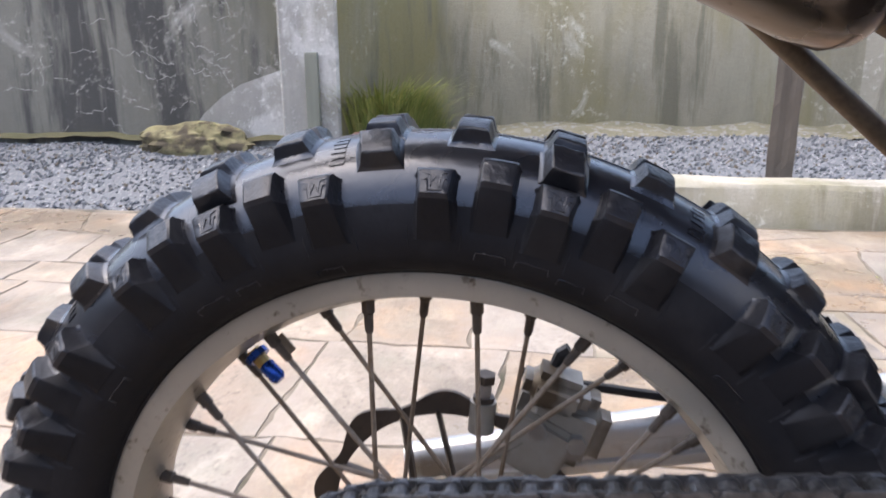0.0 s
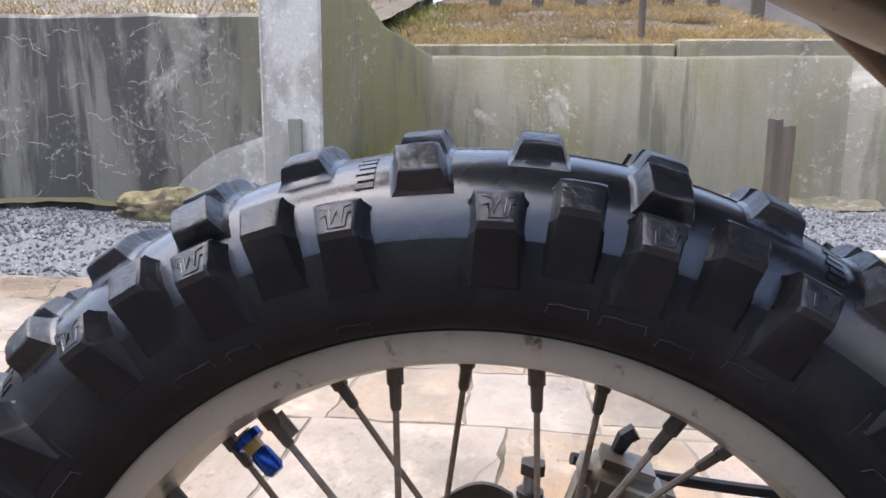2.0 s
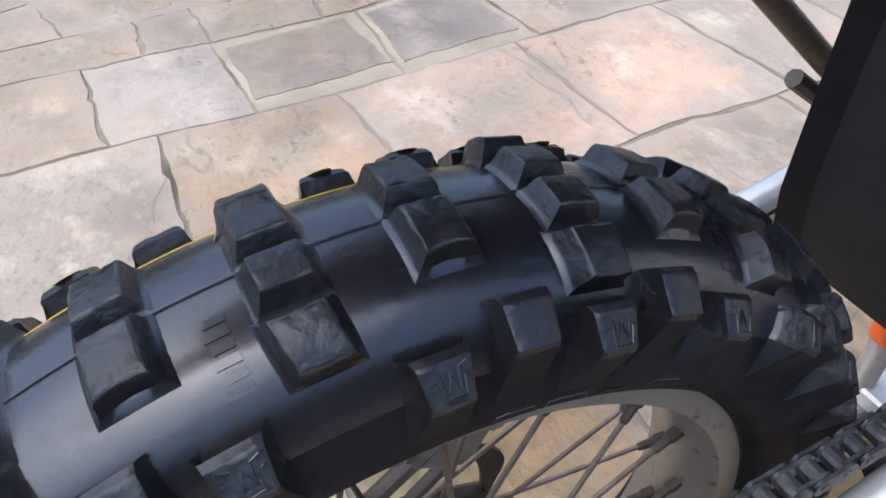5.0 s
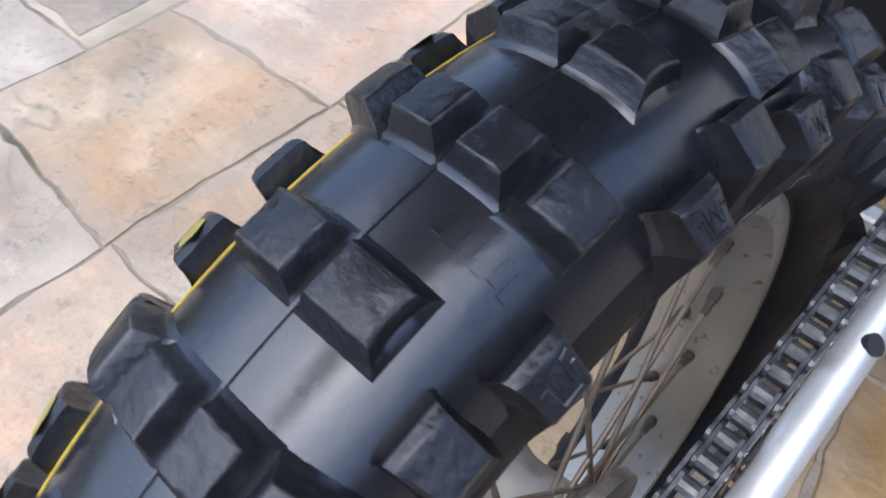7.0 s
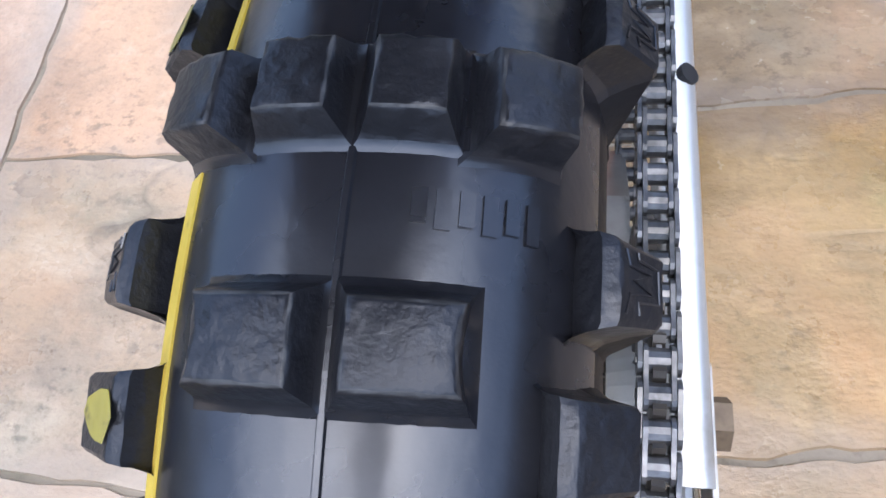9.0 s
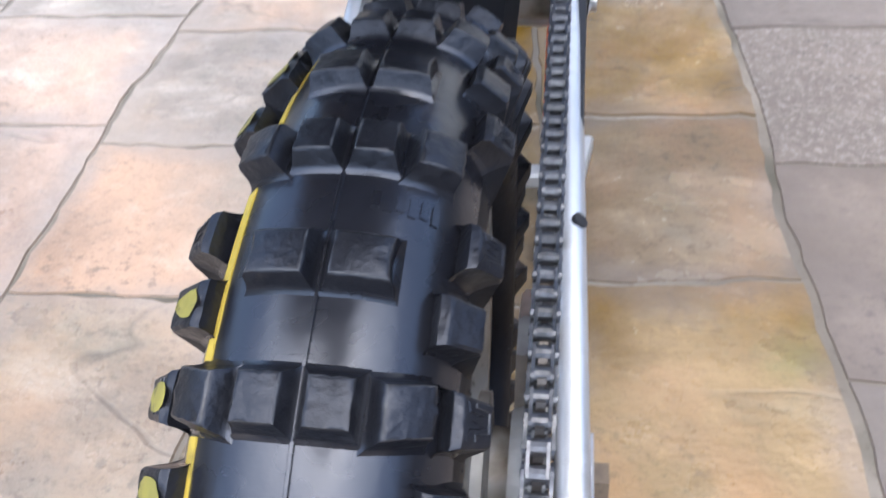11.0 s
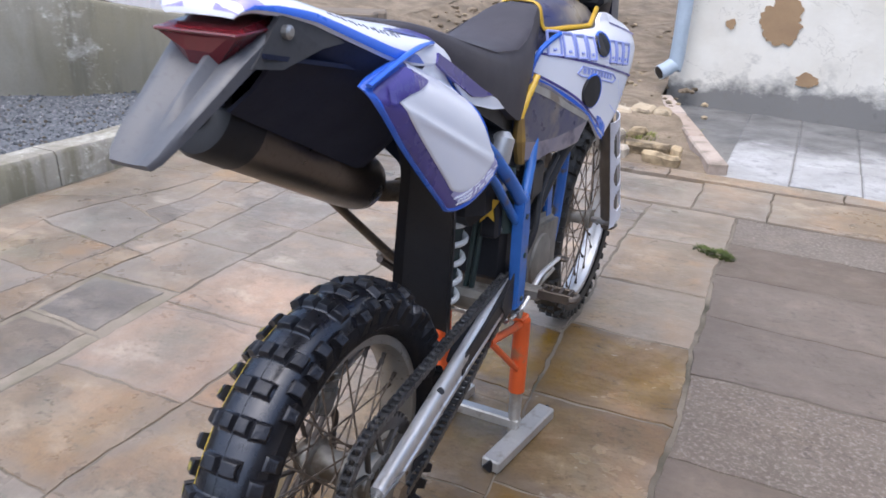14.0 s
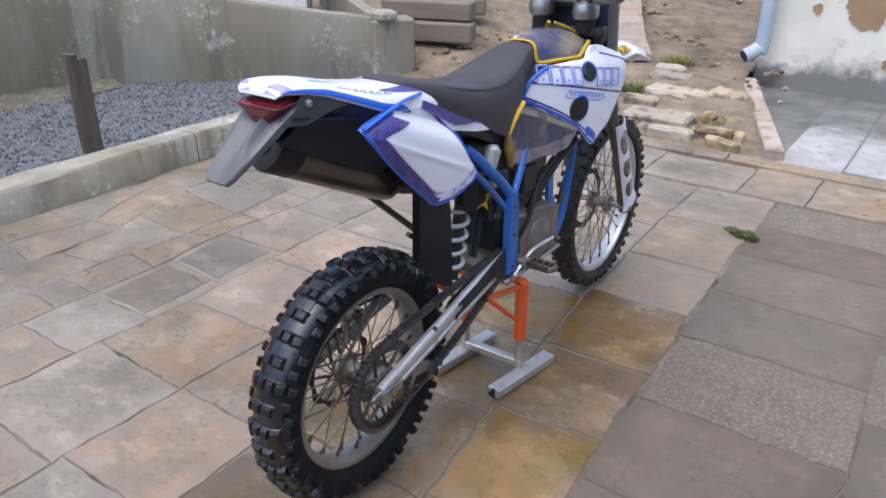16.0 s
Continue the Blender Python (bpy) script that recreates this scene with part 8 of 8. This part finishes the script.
# handlebar, controls, lamp mask
bars = part("handlebar", steered(tube(smooth_line([(-0.4, 0.93, 1.235), (-0.2, 1.0, 1.23), (-0.1, 1.07, 1.17), (0.1, 1.07, 1.17), (0.2, 1.0, 1.23), (0.4, 0.93, 1.235)], 6), 0.0125, 12)), STEEL, bike, "silver handlebar with blue hand guards", True)
part("cross_bar", steered(tube([(-0.17, 1.02, 1.225), (0.17, 1.02, 1.225)], 0.012, 10)), GREY_PLASTIC, bars)
for sg in (1, -1):
    part("grip", steered(tube([(sg * 0.27, 0.975, 1.233), (sg * 0.40, 0.93, 1.235)], 0.017, 12)), BLACK_PLASTIC, bars, "black rubber grip")
    mx = 0.07 if sg > 0 else -0.085
    mount = part("bar_mount", steered(tube(smooth_line([(mx, 1.08, 1.07), (mx, 1.078, 1.1), (mx, 1.075, 1.12)], 3), 0.031, 16)), BLACK_PLASTIC, bars, "black rubber bar mount", True)
    part("bar_clamp", steered(tube([(mx, 1.076, 1.106), (mx, 1.076, 1.116), (mx, 1.074, 1.142), (mx, 1.073, 1.16), (mx, 1.072, 1.166)], [0.03, 0.04, 0.041, 0.034, 0.022], 18, flat=1.2)), STEEL, mount, "cast silver clamp", True)
    for bx in (-0.018, 0.018):
        part("clamp_bolt", steered(tube([(mx + bx, 1.055, 1.158), (mx + bx, 1.055, 1.176)], 0.007, 8)), DISC_MAT, mount)
    part("lever_perch", steered(boxed((sg * 0.2 - 0.03, 0.985, 1.19), (sg * 0.2 + 0.03, 1.06, 1.235), 0.01)), HUB_MAT, bars)
    part("lever", steered(tube(smooth_line([(sg * 0.2, 1.05, 1.215), (sg * 0.28, 1.06, 1.215), (sg * 0.38, 1.01, 1.21)], 4), 0.007, 8)), STEEL, bars)
    bm = bmesh.new()
    loft(bm, [[p + Vector((0, 0, -0.03)), p + Vector((0, 0, 0.04)), p + Vector((0, -0.006, 0.04)), p + Vector((0, -0.006, -0.03))] for p in smooth_line([(sg * 0.15, 1.1, 1.235), (sg * 0.25, 1.12, 1.265), (sg * 0.37, 1.08, 1.265), (sg * 0.43, 0.98, 1.265)], 5)])
    part("hand_guard", steered(bm), BLUE, bars, "violet-blue hand guard", True)
part("triple_clamp", steered(boxed((-0.118, 1.06, 1.05), (0.118, 1.16, 1.083), 0.012)), BLACK_PLASTIC, bike)
part("instrument", steered(boxed((-0.06, 1.08, 1.13), (0.04, 1.14, 1.2), 0.015)), BLACK_PLASTIC, bike, "small black instrument")
part("master_cylinder", steered(tube([(0.13, 1.03, 1.185), (0.21, 1.0, 1.2)], 0.024, 14)), HUB_MAT, bike, "", True)
part("cable_bundle", steered(tube(smooth_line([(-0.16, 1.02, 1.2), (-0.08, 1.12, 1.14), (0.0, 1.17, 1.0), (0.03, 1.12, 0.85)], 5), 0.012, 8)), BLACK_PLASTIC, bike)
bm = bmesh.new()
loft(bm, [[(-w, y, z0), (w, y, z0), (w * 0.85, y, z1), (-w * 0.85, y, z1)] for y, w, z0, z1 in ((1.125, 0.10, 1.0, 1.18), (1.14, 0.128, 0.96, 1.23), (1.20, 0.132, 0.92, 1.24), (1.26, 0.115, 0.88, 1.2), (1.32, 0.06, 0.93, 1.12))])
part("lamp_mask", steered(bm), MASK_NAVY, bike, "dark navy headlamp mask", True)

# ---------------- the lift stand ----------------
stand = thing("lift_stand", (0.02, 0.69, 0.0), "orange and zinc motorcycle lift stand on the flags", "stand")


def foot_bar(x0, y0, x1, y1):
    d = Vector((x1 - x0, y1 - y0, 0))
    bm = boxed((-0.024, -d.length / 2, 0), (0.024, d.length / 2, 0.034), 0.004)
    bmesh.ops.transform(bm, matrix=Matrix.Translation(((x0 + x1) / 2, (y0 + y1) / 2, 0.003)) @ Matrix.Rotation(math.atan2(d.y, d.x) - math.pi / 2, 4, "Z"), verts=bm.verts)
    return bm


for sg, (fx0, fy0, fx1, fy1) in ((1, (0.105, 0.535, 0.15, 0.825)), (-1, (-0.125, 0.53, -0.085, 0.83))):
    ft = part("foot_bar", foot_bar(fx0, fy0, fx1, fy1), ZINC, stand, "zinc square-tube foot")
    for y in (0, 1):
        part("foot_plug", tube([((fx0, fx1)[y], (fy0, fy1)[y], 0.02), ((fx0, fx1)[y] + 0.002, (fy0, fy1)[y] + (-0.004, 0.004)[y], 0.02)], 0.018, 4), BLACK_PLASTIC, ft)
    x = 0.105 if sg > 0 else -0.106
    part("lower_post", tube([(x, 0.69, 0.02), (x, 0.69, 0.2)], 0.0155, 16), ZINC, stand, "", True)
    part("orange_post", tube([(x, 0.69, 0.148), (x, 0.69, 0.35)], 0.0205, 18), ORANGE, stand, "orange powder-coated post", True)
    part("orange_brace", tube([(x, 0.69, 0.205), (x, 0.485, 0.385)], 0.008, 8), ORANGE, stand)
    part("orange_brace", tube([(x, 0.69, 0.338), (x, 0.475, 0.392)], 0.009, 8), ORANGE, stand)
part("cross_tube", boxed((-0.1, 0.675, 0.037), (0.12, 0.705, 0.066), 0.004), ZINC, stand)
part("top_plate", boxed((-0.115, 0.672, 0.348), (0.115, 0.712, 0.36), 0.004), ORANGE, stand)


# ---------------- the paving ----------------
paving = setting("pavement", boxed((-2.56, -9, -0.049), (4.6, 3.44, -0.0032)), MORTAR, "worn sandstone flagging with sandy joints", "pavement")


def main_joint(y):
    return 0.513 - 0.045 * y if y < 2.0 else 0.423


def under_joint(y):
    return 0.19 - 0.125 * y if y < 1.2 else 0.04 + 0.03 * math.sin(y * 2)


columns = [lambda y: -2.52, lambda y: -2.12 + 0.09 * math.sin(y * 4.2), lambda y: -1.76 - 0.03 * math.sin(y * 3.7 + 1), lambda y: -1.58 + 0.015 * math.sin(y * 5.3), lambda y: -1.22 + 0.015 * math.sin(y * 4), lambda y: -0.75 + 0.01 * math.sin(y * 5), lambda y: -0.35 - 0.015 * math.sin(y * 3),
           under_joint, main_joint, lambda y: 1.12 - 0.025 * y, lambda y: 1.72 - 0.03 * y, lambda y: 2.35, lambda y: 3.0, lambda y: 3.8, lambda y: 4.58]
cuts = {2: [-3.1, -2.75, -2.3, -1.9, -1.6, -1.25, -0.9, -0.62, -0.3, 0.05, 0.2, 0.49, 0.82, 1.1, 1.43, 1.7, 2.1, 2.4, 2.8],
        3: [-3.2, -2.7, -2.35, -1.9, -1.5, -1.12, -0.75, -0.4, -0.1, 0.2, 0.555, 0.9, 1.3, 1.62, 2.0, 2.4, 2.8],
        4: [-3.3, -2.8, -2.4, -1.9, -1.4, -0.9, -0.45, -0.01, 0.39, 0.84, 1.25, 1.6, 2.0, 2.45, 2.8],
        5: [-3.1, -2.7, -2.2, -1.8, -1.3, -0.85, -0.42, -0.01, 0.42, 0.8, 1.2, 1.65, 2.0, 2.4, 2.8],
        6: [-3.2, -2.6, -2.1, -1.7, -1.2, -0.8, -0.35, 0.05, 0.45, 0.9, 1.3, 1.7, 2.15, 2.5, 2.8],
        7: [-2.9, -2.4, -1.85, -1.3, -0.85, -0.35, 0.08, 0.53, 0.93, 1.40, 1.82, 2.33, 2.8],
        8: [-2.9, -2.2, -1.6, -1.1, -0.6, -0.08, 0.36, 0.81, 1.26, 1.67, 2.08, 2.44, 2.8]}
kinds = {3: [PLAIN, SANDSTONE, PLAIN, PLAIN], 4: [WARM, SANDSTONE, PLAIN, WARM], 5: [WARM, SANDSTONE, WARM, PLAIN], 6: [SANDSTONE, WARM, SANDSTONE, OCHRE], 7: [OCHRE, OCHRE, OCHRE, OCHRE], 8: [GREYSTONE, SPECKLED, GREYSTONE, GREYSTONE]}


def stone(ring, material, z=0.0):
    """One flagstone: a crooked plate with worn, chamfered edges."""
    c = sum((Vector(p) for p in ring), Vector((0, 0))) / len(ring)
    fine = []
    n = len(ring)
    for k in range(n):
        a, d = Vector(ring[k]), Vector(ring[(k + 1) % n])
        for s in range(14):
            p = a.lerp(d, s / 14)
            wob = 0.045 if p.x < -1.8 else 0.014
            p = p + Vector((noise.noise(Vector((p.x * 2.6, p.y * 2.6, 3))), noise.noise(Vector((p.x * 2.6, p.y * 2.6, 11))))) * wob
            p += Vector((noise.noise(Vector((p.x * 11, p.y * 11, 5))), noise.noise(Vector((p.x * 11, p.y * 11, 15))))) * 0.009
            p += Vector((noise.noise(Vector((p.x * 37, p.y * 37, 6))), noise.noise(Vector((p.x * 37, p.y * 37, 16))))) * 0.005
            if s:
                p += (c - p).normalized() * (0.006 if p.x < 0.2 else 0.003) * max(0.0, 0.25 + noise.noise(Vector((p.x * 14, p.y * 14, c.x * 9))))
            fine.append(p)
    m = len(fine)
    tilt = Vector((rng.uniform(-1, 1), rng.uniform(-1, 1))) * 0.002
    vs = [(p.x, p.y, -0.03) for p in fine]
    vs += [(p.x, p.y, z - 0.006 + tilt.dot(p - c)) for p in fine]
    for p in fine:
        q = p + (c - p).normalized() * (0.0022 + 0.004 * max(0.0, noise.noise(Vector((p.x * 16, p.y * 16, 2)))))
        vs.append((q.x, q.y, z + tilt.dot(q - c)))
    fs = []
    for r in range(2):
        for k in range(m):
            fs.append((r * m + k, r * m + (k + 1) % m, (r + 1) * m + (k + 1) % m, (r + 1) * m + k))
    fs.append(tuple(range(2 * m, 3 * m)))
    me = bpy.data.meshes.new("flagstone")
    me.from_pydata(vs, [], fs)
    me.materials.append(material)
    ob = new("flagstone", me)
    ob.parent = paving
    return ob


for ci in range(len(columns) - 1):
    left, right = columns[ci], columns[ci + 1]
    ys = cuts.get(ci)
    if ys is None:
        y, ys = -3.6 + rng.uniform(0, 0.3), []
        while y < 2.75:
            ys.append(y)
            y += rng.uniform(0.3, 0.56)
        if 2.8 - ys[-1] < 0.2:
            ys.pop()
        ys.append(2.8)
    ys = [-3.9 - rng.random() * 0.3] + ys
    tilt_l = [0.0] + [rng.uniform(-1, 1) * (0.11 if ci < 2 else 0.012) if 2.7 > y else 0.0 for y in ys[1:]]
    for k in range(len(ys) - 1):
        g = 0.001 * (rng.choice((0.5, 1.0, 1.6, 2.8)) if ci < 7 else rng.choice((1.5, 3.0, 4.5)) if ci == 7 else rng.choice((0.8, 1.5, 2.5)))
        gl, gr = (0.006 if ci == 8 else g), (0.006 if ci == 7 else g)
        a, c, sa, sc = ys[k], ys[k + 1], tilt_l[k], tilt_l[k + 1]
        ring = [(left(a) + gl, a + g - sa), (right(a) - gr, a + g + sa), (right(c) - gr, c - g + sc), (left(c) + gl, c - g - sc)]
        if ci < 2 and rng.random() < 0.3:
            mx = rng.uniform(0.35, 0.65)
            p, q = (left(a) * (1 - mx) + right(a) * mx, a), (left(c) * mx + right(c) * (1 - mx), c)
            pieces = [[ring[0], (p[0] - g, p[1] + g), (q[0] - g, q[1] - g), ring[3]], [(p[0] + g, p[1] + g), ring[1], ring[2], (q[0] + g, q[1] - g)]]
        else:
            pieces = [ring]
        worn = ci == 3 and 0.15 < a < 0.9
        if worn:
            plate = stone(ring, BEDDING, -0.0022)
            plate.name = "mortar_bed"
            l, r = -1.54 + 0.015 * math.sin(a * 9), -1.265
            pieces = [[(l, a + 0.025), (r, a + 0.012), (r - 0.012, c - 0.015), (l - 0.02, c - 0.035)]]
        for r in pieces:
            if worn:
                mt = WORN
            elif ci in kinds:
                mt = OCHRE if ci == 6 and -0.5 < a < 0.6 else SANDSTONE if ci == 6 and a > 1.5 else (SANDSTONE if k % 2 else PLAIN) if ci == 7 and a > 1.3 else kinds[ci][(k * 3 + 1) % 4]
            else:
                mt = rng.choice((PLAIN, PLAIN, PLAIN, SANDSTONE) if ci < 3 else (GREYSTONE, GREYSTONE, SPECKLED))
            stone(r, mt, rng.uniform(-0.0008, 0.0012))
# border course along the front edge
x = -2.5
while x < 4.5:
    w = rng.uniform(0.35, 0.75)
    stone([(x + 0.003, 2.812), (min(x + w, 4.56) - 0.003, 2.812), (min(x + w, 4.56) - 0.003, 3.27 + 0.02 * math.sin(x * 4)), (x + 0.003, 3.27 + 0.02 * math.sin(x * 4))], PLAIN if x < 0.0 else rng.choice((SANDSTONE, PLAIN)), 0.006)
    x += w
x = -2.5
while x < 4.5:
    w = rng.uniform(0.5, 0.9)
    stone([(x + 0.003, 3.28), (min(x + w, 4.56) - 0.003, 3.28), (min(x + w, 4.56) - 0.003, 3.42), (x + 0.003, 3.42)], SANDSTONE, 0.018)
    x += w
